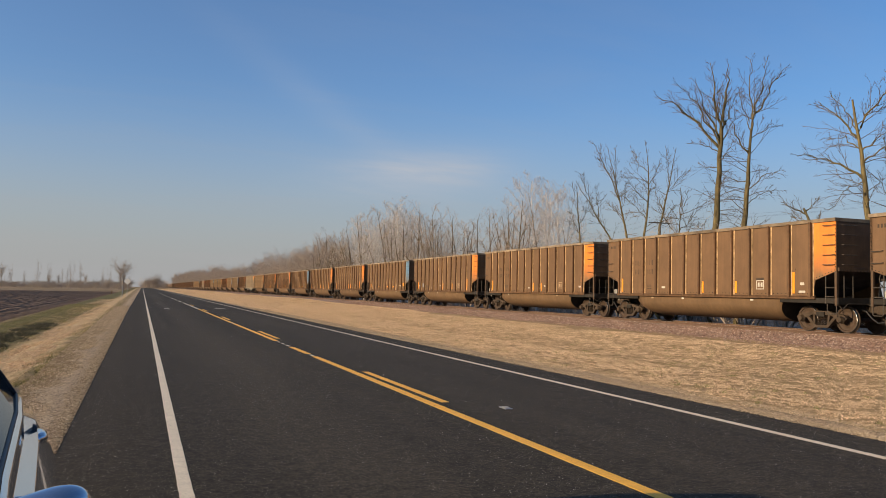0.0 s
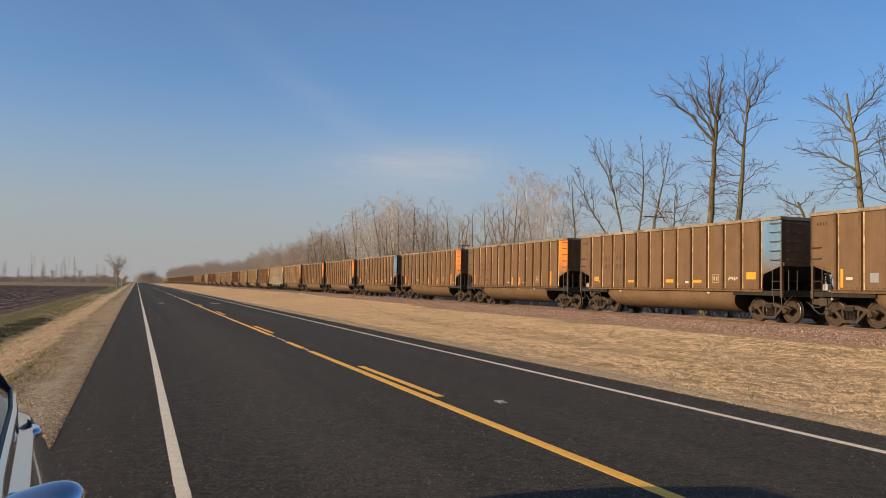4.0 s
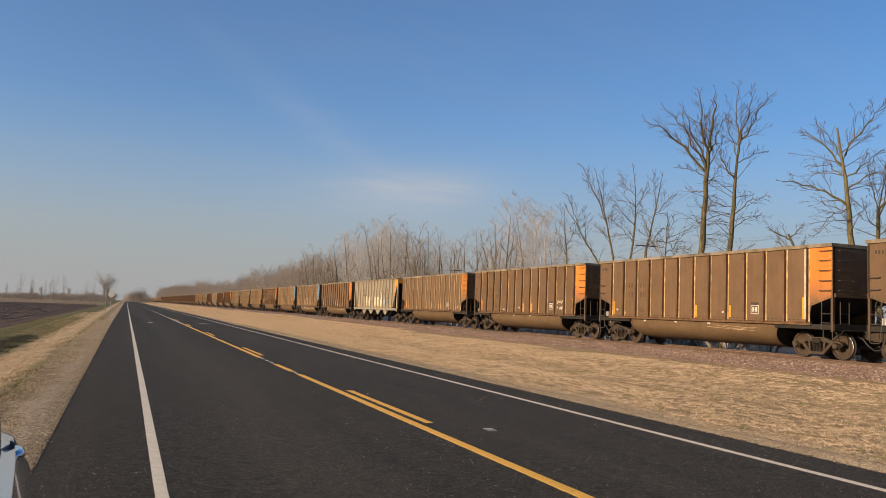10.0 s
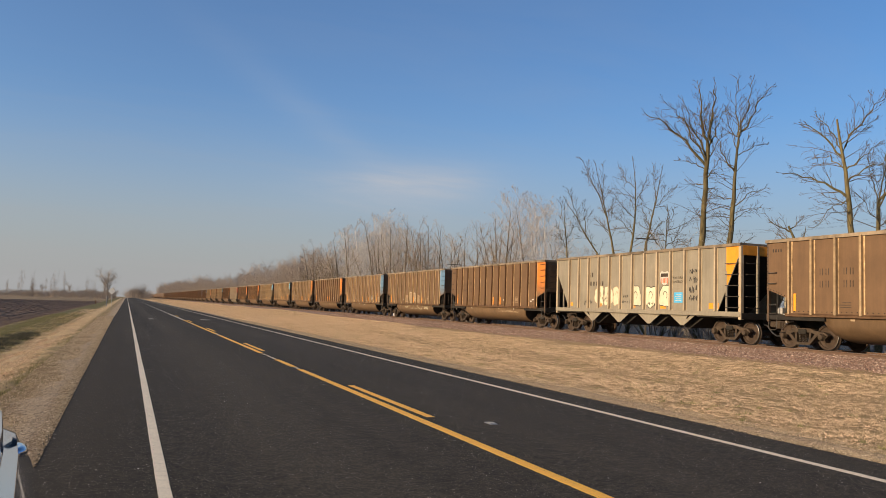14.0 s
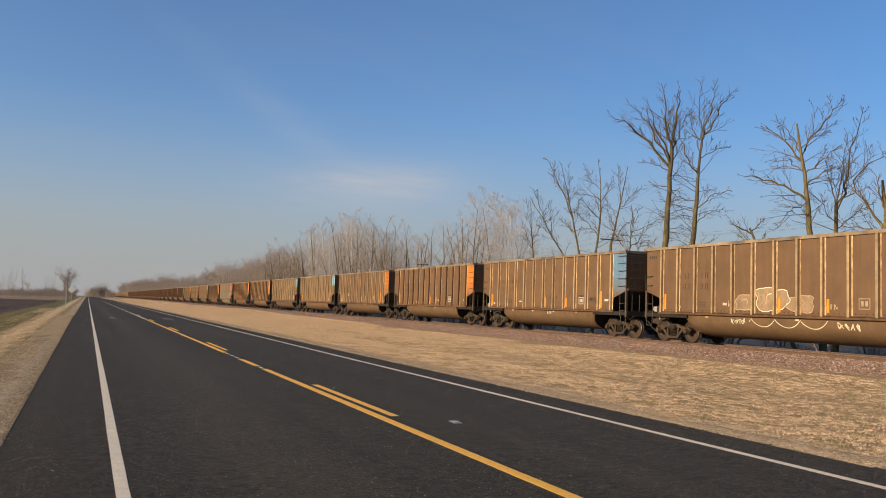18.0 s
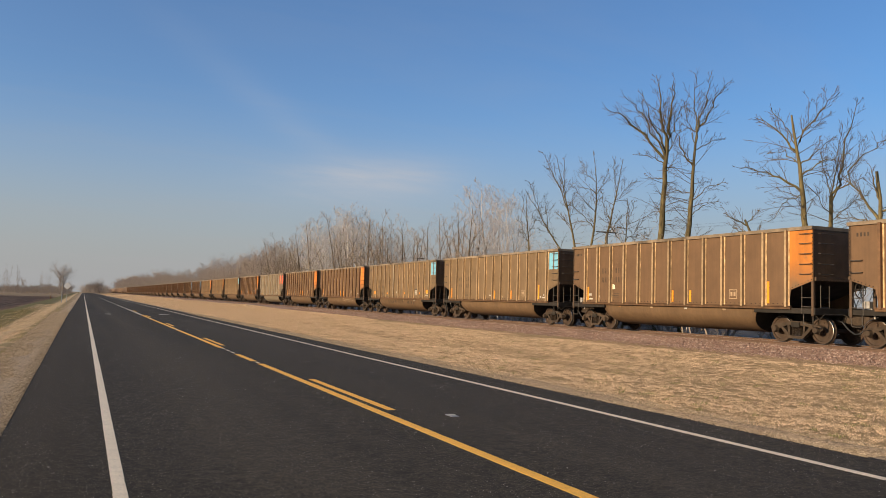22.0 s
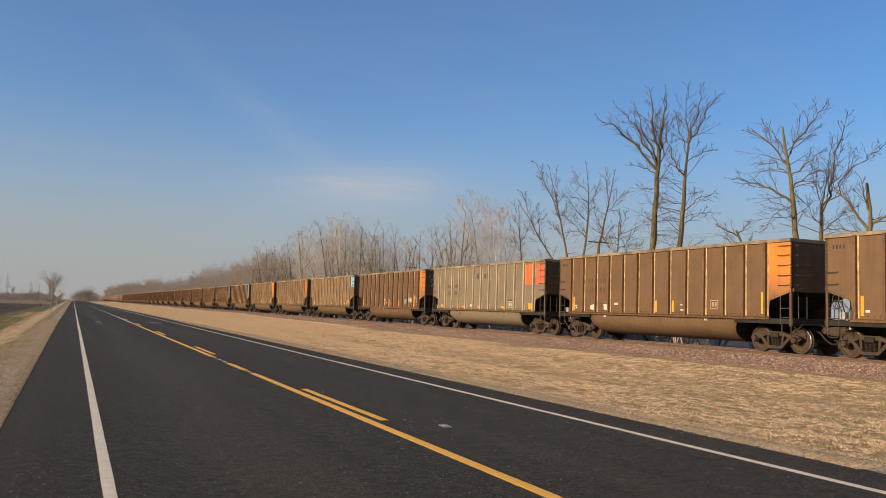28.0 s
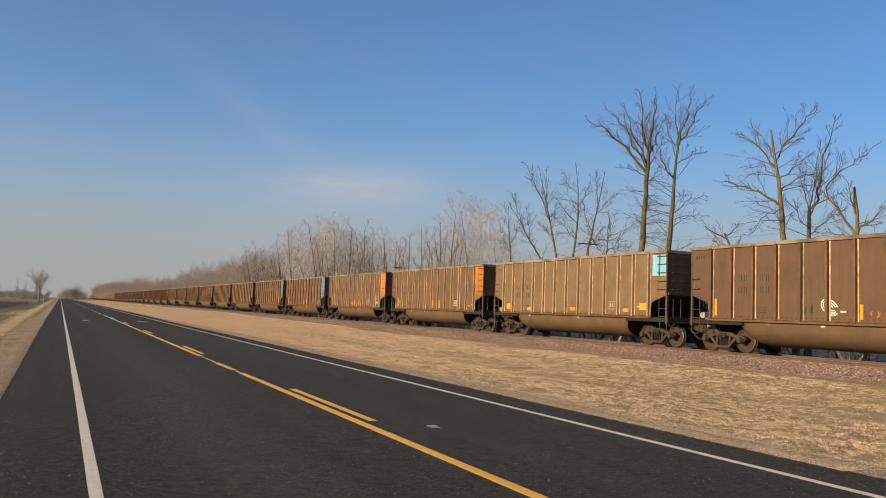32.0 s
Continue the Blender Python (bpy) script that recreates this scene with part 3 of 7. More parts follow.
PROFILE = [(-3000, -0.5), (-60, -0.5), (-7, -0.5), (-5.4, -0.42), (-3.6, -0.38), (-1.9, -0.10), (-1.3, -0.035), (-0.6, -0.05), (8.0, -0.05),
           (8.45, -0.04), (9.2, -0.07), (12.5, -0.16), (16.0, -0.08), (19.0, 0.04), (22.0, 0.10), (28.0, 0.05), (30.5, -0.30), (37.0, -0.38), (40.0, -0.7), (66.0, -0.8),
           (70.0, -0.3), (3000, -0.2)]
PX, PZ = [p[0] for p in PROFILE], [p[1] for p in PROFILE]


def bend(y):
    """The road swings slightly towards the track."""
    return 0.0025 * np.clip(np.asarray(y, float) - 24, 0, 2500)


def fall(x, y):
    """Past a faint crest the road and the field sink out of sight; the railway stays level."""
    side = np.clip((20.0 - (np.asarray(x, float) - bend(y))) / 8.0, 0, 1)
    return 1.5e-6 * np.clip(np.asarray(y, float) - 430, 0, 1200) ** 2 * side


def ground_z(x, y=0.0):
    # past the near stretch the strip by the track follows its slight turn
    return np.interp(x - (np.clip(y, 0, 2500) * TAN_T if not np.isscalar(x) or x > 15 else 0), PX, PZ)


def bank(x, y):
    """Farther on, a low uneven grass bank runs before the ballast."""
    x, y = np.asarray(x, float), np.asarray(y, float)
    u = x - np.clip(y, 0, 2500) * TAN_T
    along = np.clip((y - 48) / 30, 0, 1) * (0.75 + 0.2 * np.sin(y / 7.3) + 0.15 * np.sin(y / 17.0 + 1.0))
    rise = np.interp(u, [14.2, 17.8, 19.0, 20.2], [0, 1, 0.9, 0.0])
    return 0.34 * along * rise


def build_ground():
    xs = np.unique(np.concatenate([np.array([-3000, -1500, -700, -300, -120]), np.linspace(-70, -8, 25), np.linspace(-7, -0.5, 45),
                                   np.linspace(8, 22, 60), np.linspace(22.5, 75, 60), np.array([120, 300, 700, 1500, 3000])]))
    ys = np.unique(np.concatenate([np.array([-300, -100, -40]), np.linspace(-20, 60, 160), np.linspace(61, 330, 150), 330 * 1.05 ** np.arange(1, 50)]))
    X, Y = np.meshgrid(xs, ys)
    shift = np.where(X > 15, np.clip(Y, 0, 2500) * TAN_T, 0)
    Z = np.interp(X - shift, PX, PZ)
    rng = np.random.default_rng(3)
    amp = np.where((X > -1.2) & (X < 8.6), 0.0, 0.004)
    Z = Z + rng.normal(0, 1, Z.shape) * amp - fall(X, Y) + bank(X, Y)
    mat = rng.normal(0, 1, Z.shape)
    mat = (mat + np.roll(mat, 1, 0) + np.roll(mat, -1, 0)) / 1.7
    Z = Z + 0.02 * mat * np.interp(X, [-5.6, -4.8, -1.7, -1.3], [0, 1, 1, 0])
    X = X + np.where(np.abs(X) < 15, bend(Y) * np.clip(2 - np.abs(X - 3.6) / 7, 0, 1), 0)
    n, k = X.shape
    idx = np.arange(n * k).reshape(n, k)
    faces = np.stack([idx[:-1, :-1], idx[:-1, 1:], idx[1:, 1:], idx[1:, :-1]], -1).reshape(-1, 4)
    me = mesh_arrays("ground", np.stack([X, Y, Z], -1).reshape(-1, 3), faces, M_GROUND)
    me.polygons.foreach_set("use_smooth", np.ones(len(me.polygons), bool))
    tagged(new("ground", me), "flat ground of dormant tan grass with greener strips", "ground", kind="structure")


def crown(x):
    return 0.04 * (1 - ((x - 3.65) / 4.3) ** 2)


def strip(name, x0, x1, y0, y1, lift, mat, steps=1, thick=0.004, sway=0.0, ragged=0.0, drift=0.0):
    """A flat strip that lies on the crowned road, with its own edge."""
    xs = np.linspace(x0, x1, steps + 1)
    ys = np.concatenate([np.arange(-60, 2, 2.0), np.arange(2, 14, 0.07 if ragged else 1.0), np.arange(14, 40, 0.25 if ragged else 1.0), np.arange(40, 130, 0.8), 130 * 1.03 ** np.arange(100)])
    ys = np.concatenate([[y0], ys[(ys > y0 + 0.05) & (ys < y1 - 0.05)], [y1]])
    X, Y = np.meshgrid(xs, ys)
    Z = crown(X) + lift - fall(X, Y)
    r = np.random.default_rng(int(abs(x0) * 1000 + abs(y0) * 10))
    X = X + bend(Y) + sway * (np.sin(Y / 5.3 + x0) + 0.7 * np.sin(Y / 2.1 + 2 * x0) + 0.6 * np.sin(Y / 13.0))
    X = X + r.normal(0, 1, X.shape) * ragged + drift * np.clip(Y - 7, 0, 16)
    n, k = X.shape
    idx = np.arange(n * k).reshape(n, k)
    top = np.stack([idx[:-1, :-1], idx[:-1, 1:], idx[1:, 1:], idx[1:, :-1]], -1).reshape(-1, 4)
    V = np.concatenate([np.stack([X, Y, Z], -1).reshape(-1, 3), np.stack([X, Y, Z - thick], -1).reshape(-1, 3)])
    N = n * k
    rim = np.concatenate([idx[0, :], idx[1:, -1], idx[-1, -2::-1], idx[-2:0:-1, 0]])
    side = np.stack([rim, rim + N, np.roll(rim, -1) + N, np.roll(rim, -1)], -1)
    return mesh_arrays(name, V, np.concatenate([top, side]), mat)


def build_road():
    road = tagged(new("road", strip("road", LEFT_EDGE, RIGHT_EDGE, -60, 700, 0.0, M_ASPHALT, 24, thick=0.12, sway=0.012, ragged=0.014)),
                  "dark grey asphalt two-lane road with worn markings", "road", kind="structure")
    rng = random.Random(5)
    tagged(new("edge_line", strip("edge_line", 0.332, 0.438, -60, 700, 0.002, M_LINE_WHITE, sway=0.002, ragged=0.0018, drift=0.0032)), "solid white line along the road's edge", "road marking", kind="structure")
    tagged(new("edge_line", strip("edge_line", 6.93, 7.05, -60, 700, 0.002, M_LINE_WHITE, sway=0.003, ragged=0.0018)), "solid white line along the road's edge", "road marking", kind="structure")
    cuts = [-60.0, 18.0, 18.75, 21.0, 23.5, 35.0, 35.8, 57.0]
    for a, b in zip(cuts[0::2], cuts[1::2]):
        tagged(new("center_line", strip("center_line", 3.72, 3.86, a, b, 0.002, M_LINE_YELLOW, sway=0.003, ragged=0.0018)), "solid yellow line near the road's middle", "road marking", kind="structure")
    tagged(new("center_line", strip("center_line", 3.72, 3.86, 57.6, 80.0, 0.002, M_LINE_PALE, sway=0.003, ragged=0.0018)), "pale worn stretch of the middle line", "road marking", kind="structure")
    for a in (84.0, 94.0, 105.0, 118.5, 132.0, 146.0, 160.0, 175.0, 192.0, 215.0):
        tagged(new("center_dash", strip("center_dash", 3.70, 3.86, a, a + 6.0, 0.002, M_LINE_PALE, ragged=0.0018)), "pale worn dash on the road's middle", "road marking",
               group="pale dashes", kind="structure")
    for x, y, w in ((1.72, 59.0, 0.18), (5.45, 60.0, 0.34)):
        tagged(new("paint_patch", strip("paint_patch", x - w, x + w, y - 0.7, y + 0.7, 0.002, M_LINE_FADED)), "short pale painted bar on the asphalt", "road marking", kind="structure")
    y = 10.34 - 14.3 * 3
    while y < 70:
        tagged(new("center_dash", strip("center_dash", 3.97, 4.09, y, y + 4.2, 0.002, M_LINE_YELLOW, ragged=0.0018)), "short yellow dash beside the solid line", "road marking",
               group="yellow dashes", kind="structure")
        y += 14.3
    for a, b in ((18.2, 18.5), (21.3, 21.8), (22.1, 22.5), (22.9, 23.2), (35.0, 36.0), (49.2, 50.4)):
        tagged(new("paint_remnant", strip("paint_remnant", 3.76, 3.83, a, b, 0.002, M_LINE_WHITE)), "worn pale remnant of road paint", "road marking", kind="structure")
    # plates set into the road
    for x, y in ((4.62, 9.64),):
        plate = empty("pavement_marker", pose(x + float(bend(y)), y, crown(x) + 0.001))
        tagged(plate, "small pale metal marker set in the asphalt", "road marker")
        part("casting", boxes((-0.055, 0.055, -0.11, 0.11, 0.0, 0.012), bevel=0.004), M_GALV, plate)
        part("lens", boxes((-0.04, 0.04, -0.03, 0.03, 0.012, 0.022), bevel=0.004), M_WHITE, plate, "pale reflector")
    # gravel edges
    for name, x0, x1 in (("gravel_shoulder", LEFT_EDGE - 0.58, LEFT_EDGE + 0.03), ("gravel_shoulder", RIGHT_EDGE - 0.03, RIGHT_EDGE + 0.46)):
        V, Fc = [], []
        ys = np.concatenate([np.arange(-20, 80, 0.25), 80 * 1.04 ** np.arange(1, 80)])
        for y in ys:
            j = (0.10 * math.sin(y * 0.9 + x1) + 0.07 * math.sin(y * 2.3 + 1.0) + 0.05 * math.sin(y * 5.1), 0)
            o, d = float(bend(y)), float(fall(0, y))
            far = x0 + j[0] if x0 < 0 else x1 + j[0]
            near = x1 if x0 < 0 else x0
            V += [(near + o, y, -0.008 - d), ((near + far) / 2 + o, y, 0.0 - d), (far + o, y, (-0.03 if x0 < 0 else 0.008) - d)]
        for i in range(len(ys) - 1):
            for k in (0, 1):
                q = (3 * i + k, 3 * i + k + 1, 3 * i + k + 4, 3 * i + k + 3)
                Fc.append(q if x0 > 0 else q[::-1])
        tagged(new(name, mesh_arrays(name, V, Fc, M_SHOULDER)), "narrow strip of loose tan gravel beside the asphalt", "gravel", kind="structure")


def build_field():
    """Ploughed soil: ridges along the road, broken into clods."""
    xs = np.concatenate([np.arange(FIELD_X, -30, -0.15), np.arange(-30, -75, -0.4), -75 * 1.06 ** np.arange(0, 30)])[::-1]
    ys = np.concatenate([np.arange(14, 70, 0.25), 70 * 1.012 ** np.arange(0, 112)])
    X, Y = np.meshgrid(xs, ys)
    rng = np.random.default_rng(8)
    ridge = 0.022 * np.sin(X / 0.92 * 2 * np.pi + 0.5 * np.sin(Y * 0.11)) * (X > -60)
    clod = rng.normal(0, 1, X.shape)
    clod = (clod + np.roll(clod, 1, 0) + np.roll(clod, 1, 1)) / 3
    Z = -0.36 + ridge + clod * 0.030 - 0.12 * np.clip((FIELD_X - X) / 30, 0, 1)
    edge = np.clip((FIELD_X + 0.4 - X) / 2.6, 0, 1)
    Z = -0.52 + (Z + 0.52) * edge
    n, k = X.shape
    idx = np.arange(n * k).reshape(n, k)
    faces = np.stack([idx[:-1, :-1], idx[:-1, 1:], idx[1:, 1:], idx[1:, :-1]], -1).reshape(-1, 4)
    jit = rng.normal(0, 0.05, X.shape)
    me = mesh_arrays("field", np.stack([X + jit + 0.006 * np.clip(Y - 45, 0, 160), Y, Z], -1).reshape(-1, 3), faces, M_SOIL)
    tagged(new("ploughed_field", me), "dark brown ploughed field with ridges and clods", "field", kind="structure")


def build_track():
    line = pose(TRACK_X, 0, 0, 0, 0, -TRACK_TURN)
    bed = bmesh.new()
    prof = [(-4.6, 0.02), (-3.7, 0.06), (-2.5, 0.24), (-1.75, 0.30), (1.75, 0.30), (2.5, 0.24), (3.9, 0.02), (4.2, -0.3), (-4.2, -0.3)]
    prism(bed, prof, "y", -120, 1900)
    ob = tagged(new("ballast_bed", mesh_of("ballast_bed", bed, M_BALLAST)), "raised bed of reddish crushed stone under the rails", "ballast", kind="structure")
    ob.matrix_basis = line
    track = empty("railway_track", line)
    tagged(track, "rusty steel rails on dark wooden ties in stone ballast", "railway track", kind="structure")
    for side in (-1, 1):
        c = side * 0.7525
        bm = bmesh.new()
        sec = [(-0.07, 0.0), (0.07, 0.0), (0.07, 0.015), (0.012, 0.035), (0.012, 0.125), (0.036, 0.135), (0.036, 0.168), (-0.036, 0.168), (-0.036, 0.135), (-0.012, 0.125), (-0.012, 0.035), (-0.07, 0.015)]
        prism(bm, [(c + u, RAIL_Z - 0.172 + v) for u, v in sec], "y", -120, 1900)
        rail = part("rail", bm, M_RAIL, track)
        part("rail_head", boxes((c - 0.033, c + 0.033, -120, 1900, RAIL_Z - 0.004, RAIL_Z)), M_RAILTOP, rail, "shiny worn rail head")
    tie = mesh_of("tie", boxes((-1.3, 1.3, -0.115, 0.115, RAIL_Z - 0.172 - 0.17, RAIL_Z - 0.173), bevel=0.012), M_TIE)
    for i in range(290):
        part("tie", tie, None, track, at=pose(random.uniform(-0.04, 0.04), -8 + i * 0.53, 0, 0, 0, random.uniform(-1, 1)))
    # joint bar with bolts on the near rail
    for y in (26.0, 38.0, 60.0):
        part("joint_bar", boxes((-0.80, -0.775, y, y + 0.7, RAIL_Z - 0.14, RAIL_Z - 0.05), bevel=0.006), M_RAIL, track)


def build_dark_patch():
    """A dark sheet over the verge beside the road, its length set to fit the camera's view."""
    us, ys = np.linspace(0, 1, 9), np.linspace(185, 335, 40)
    U, Y = np.meshgrid(us, ys)
    half = 1.7 * np.sin(np.pi * (Y - 184) / 152) ** 0.6
    X = 12.3 + bend(Y) + (U - 0.5) * 2 * half + 0.15 * np.sin(Y / 6)
    Z = np.interp(X, PX, PZ) + bank(X, Y) - fall(X, Y) + 0.03
    n, k = X.shape
    idx = np.arange(n * k).reshape(n, k)
    faces = np.stack([idx[:-1, :-1], idx[:-1, 1:], idx[1:, 1:], idx[1:, :-1]], -1).reshape(-1, 4)
    tagged(new("dirt_patch", mesh_arrays("dirt_patch", np.stack([X, Y, Z], -1).reshape(-1, 3), faces, M_SOIL)), "dark patch in the verge", "ground", kind="structure")


def build_water():
    bm = bmesh.new()
    V = [(38.5, -60, -0.42), (69, -60, -0.42), (69 + 9, 1400, -0.42), (38.5 + 9, 1400, -0.42)]
    bm.faces.new([bm.verts.new(v) for v in V])
    tagged(new("water", mesh_of("water", bm, M_WATER)), "still shallow water in the ditch behind the track", "water", kind="structure")


build_ground()
build_road()
build_field()
build_track()
build_dark_patch()
build_water()


# ---- the train: cars are built with their leading edge at y = 0, rail top at z = 0, and reach to y = 14.8 ----
PITCH, LENGTH, HALF, TOP, SILL = 16.2, 14.8, 1.60, 4.08, 1.26
RIB_Y = [1.12 + 1.043 * i for i in range(13)]
VOID = 0.95          # length of the open platform at each end


def side_poly(end_rise=True):
    """Outline of a side sheet in (y, z)."""
    a, b = 1.90, 2.21
    return [(0.0, b), (VOID, a), (VOID + 0.12, SILL + 0.06), (LENGTH - VOID - 0.12, SILL + 0.06), (LENGTH - VOID, a), (LENGTH, b), (LENGTH, TOP), (0.0, TOP)]


def side_sheet_mesh(mat):
    bm = bmesh.new()
    prism(bm, side_poly(), "x", -HALF, -HALF + 0.03)
    return mesh_of("side_sheet", bm, mat)


def floor_mesh():
    """The floor slopes down from each end to the tub."""
    bm = bmesh.new()
    w = HALF - 0.032
    top = [(0.03, 2.25), (2.6, 1.36), (LENGTH - 2.6, 1.36), (LENGTH - 0.03, 2.25)]
    prism(bm, top + [(y, z - 0.04) for y, z in top[::-1]], "x", -w, w)
    return mesh_of("floor", bm, M_INSIDE)


def tub_mesh(mat):
    """The round-bellied lower hull between the trucks."""
    bm = bmesh.new()
    n = 14
    rings = []
    sect = []
    for i in range(n + 1):
        a = math.pi * i / n
        sect.append((-(HALF - 0.10) * math.cos(a) * (1 if abs(math.cos(a)) < 0.98 else 1.0), 1.22 - 0.92 * math.sin(a) ** 0.75))
    for y, lift in ((3.1, 0.0), (11.75, 0.0)):
        rings.append([bm.verts.new((x, y, z)) for x, z in sect])
    front = [bm.verts.new((x, 2.55 + 0.5 * (1 - (z - 0.3) / 0.92), max(z, 0.3) + 0.0)) for x, z in sect]
    back = [bm.verts.new((x, 12.3 - 0.5 * (1 - (z - 0.3) / 0.92), z)) for x, z in sect]
    allr = [front, rings[0], rings[1], back]
    for a, b in zip(allr, allr[1:]):
        for i in range(n):
            bm.faces.new((a[i], a[i + 1], b[i + 1], b[i]))
    f1 = bm.faces.new(front)
    f2 = bm.faces.new(back[::-1])
    f1.material_index = f2.material_index = 1
    bmesh.ops.recalc_face_normals(bm, faces=bm.faces[:])
    me = mesh_of("tub", bm, [mat, M_UNDER])
    for p in me.polygons:
        p.use_smooth = p.material_index == 0
    return me


def rib_mesh(mat, edge, z0=SILL + 0.02, z1=TOP - 0.06, rivets=True):
    """A pressed steel stake: two riveted flanges with worn paint, and a proud hat between them."""
    bm = bmesh.new()
    prism(bm, [(-0.055, 0.0), (-0.047, 0.11), (0.047, 0.11), (0.055, 0.0)], "z", z0, z1)
    for s in (-1, 1):
        a, b = sorted((s * 0.056, s * 0.112))
        prism(bm, [(a, -0.01), (b, -0.01), (b, 0.010), (a, 0.010)], "z", z0, z1, 1)
    for i in range(22 if rivets else 0):
        z = z0 + 0.1 + (z1 - z0 - 0.2) * i / 21
        box(bm, -0.098, -0.074, 0.010, 0.024, z - 0.013, z + 0.013, 1)
        box(bm, 0.074, 0.098, 0.010, 0.024, z - 0.013, z + 0.013, 1)
    # turn: profile's u runs along the car, v outward (-x)
    for v in bm.verts:
        v.co = Vector((-v.co.y, v.co.x, v.co.z))
    bmesh.ops.recalc_face_normals(bm, faces=bm.faces[:])
    return mesh_of("rib", bm, [mat, edge])


def chord_mesh():
    bm = bmesh.new()
    for s in (-1, 1):
        box(bm, *sorted((s * (HALF - 0.05), s * (HALF + 0.075))), -0.02, LENGTH + 0.02, TOP - 0.09, TOP + 0.03)
    for y in (-0.02, LENGTH - 0.1):
        box(bm, -HALF + 0.055, HALF - 0.055, y, y + 0.12, TOP - 0.09, TOP + 0.03)
    return mesh_of("top_chord", bm, M_CHORD)


def end_panel_mesh(mat):
    bm = bmesh.new()
    prism(bm, [(0.03, 2.215), (VOID - 0.06, 1.915), (VOID + 0.06, 1.97), (VOID + 0.08, TOP - 0.1), (0.03, TOP - 0.1)], "x", -HALF - 0.006, -HALF)
    # rivets along the corner and the slope
    for i in range(16):
        z = 2.3 + (TOP - 2.5) * i / 15
        box(bm, -HALF - 0.018, -HALF - 0.004, 0.05, 0.075, z - 0.014, z + 0.014)
    return mesh_of("end_panel", bm, mat)


def grab_iron(length, stand=0.09, lean="y"):
    bm = bmesh.new()
    h = length / 2
    pts = [(0, -h, 0), (-stand, -h, -0.01), (-stand, -h + 0.03, -0.015), (-stand, h - 0.03, -0.015), (-stand, h, -0.01), (0, h, 0)]
    if lean == "x":
        pts = [(y, x, z) for x, y, z in pts]
    rod(bm, pts, 0.014, 5)
    return mesh_of("grab_iron", bm, M_IRON)


def side_frame_mesh():
    """Cast truck side frame with its two pedestal jaws and the spring window."""
    bm = bmesh.new()
    t0, t1 = -0.07, 0.07
    top = [(-1.15, 0.55), (-0.98, 0.66), (-0.55, 0.70), (-0.35, 0.78), (0.35, 0.78), (0.55, 0.70), (0.98, 0.66), (1.15, 0.55), (1.12, 0.48), (0.70, 0.52), (0.40, 0.63), (-0.40, 0.63), (-0.70, 0.52), (-1.12, 0.48)]
    prism(bm, top, "x", t0, t1)
    low = [(-0.72, 0.56), (-0.30, 0.16), (0.30, 0.16), (0.72, 0.56), (0.60, 0.60), (0.24, 0.26), (-0.24, 0.26), (-0.60, 0.60)]
    prism(bm, low, "x", t0 - 0.004, t1 + 0.004)
    for s in (-1, 1):
        prism(bm, [(s * 0.34, 0.24), (s * 0.27, 0.24), (s * 0.30, 0.66), (s * 0.40, 0.66)], "x", t0 + 0.01, t1 - 0.01)
        lathe(bm, [(-0.20, 0.05), (-0.19, 0.10), (-0.07, 0.135), (0.05, 0.135)], "x", 12, centre=(0, s * 0.90, 0.48))
        prism(bm, [(s * 0.74, 0.52), (s * 0.80, 0.36), (s * 1.0, 0.36), (s * 1.10, 0.54)], "x", t0, t1)
    return mesh_of("side_frame", bm, M_TRUCK)


def spring_mesh():
    bm = bmesh.new()
    for dy in (-0.14, 0.0, 0.14):
        pts = []
        for i in range(25):
            a = i * 2 * math.pi / 5
            pts.append((-0.0 + 0.055 * math.cos(a), dy + 0.055 * math.sin(a), 0.27 + 0.30 * i / 24))
        rod(bm, pts, 0.014, 4)
    return mesh_of("spring_set", bm, M_TRUCK)


def wheelset_mesh():
    bm = bmesh.new()
    for s in (-1, 1):
        g = s * 0.69
        o = s
        prof = [(g - o * 0.02, 0.10), (g - o * 0.02, 0.20), (g + o * 0.02, 0.33), (g - o * 0.0, 0.40), (g - o * 0.03, 0.41), (g - o * 0.03, 0.505), (g - o * 0.005, 0.505), (g + o * 0.015, 0.482),
                (g + o * 0.10, 0.476), (g + o * 0.105, 0.46), (g + o * 0.105, 0.40), (g + o * 0.07, 0.385), (g + o * 0.045, 0.30), (g + o * 0.06, 0.20), (g + o * 0.11, 0.15), (g + o * 0.13, 0.10)]
        mats = [0] * len(prof)
        for i in (7, 8):
            mats[i] = 1
        lathe(bm, prof, "x", 22, mats)
        # marks cast on the disc, by which the turn shows
        for a in (0.4, 2.7, 4.6):
            y, z = 0.26 * math.cos(a), 0.26 * math.sin(a)
            box(bm, *sorted((g + o * 0.04, g + o * 0.066)), y - 0.035, y + 0.035, z - 0.02, z + 0.02)
    lathe(bm, [(-0.95, 0.08), (0.95, 0.08)], "x", 10)
    me = mesh_of("wheelset", bm, [M_WHEEL, M_TREAD])
    return me


ME_FRAME, ME_SPRING, ME_WHEELS = side_frame_mesh(), spring_mesh(), wheelset_mesh()
ME_BOLSTER = mesh_of("bolster", boxes((-1.12, 1.12, -0.19, 0.19, 0.56, 0.74), (-0.5, 0.5, -0.9, 0.9, 0.50, 0.60), bevel=0.02), M_UNDER)


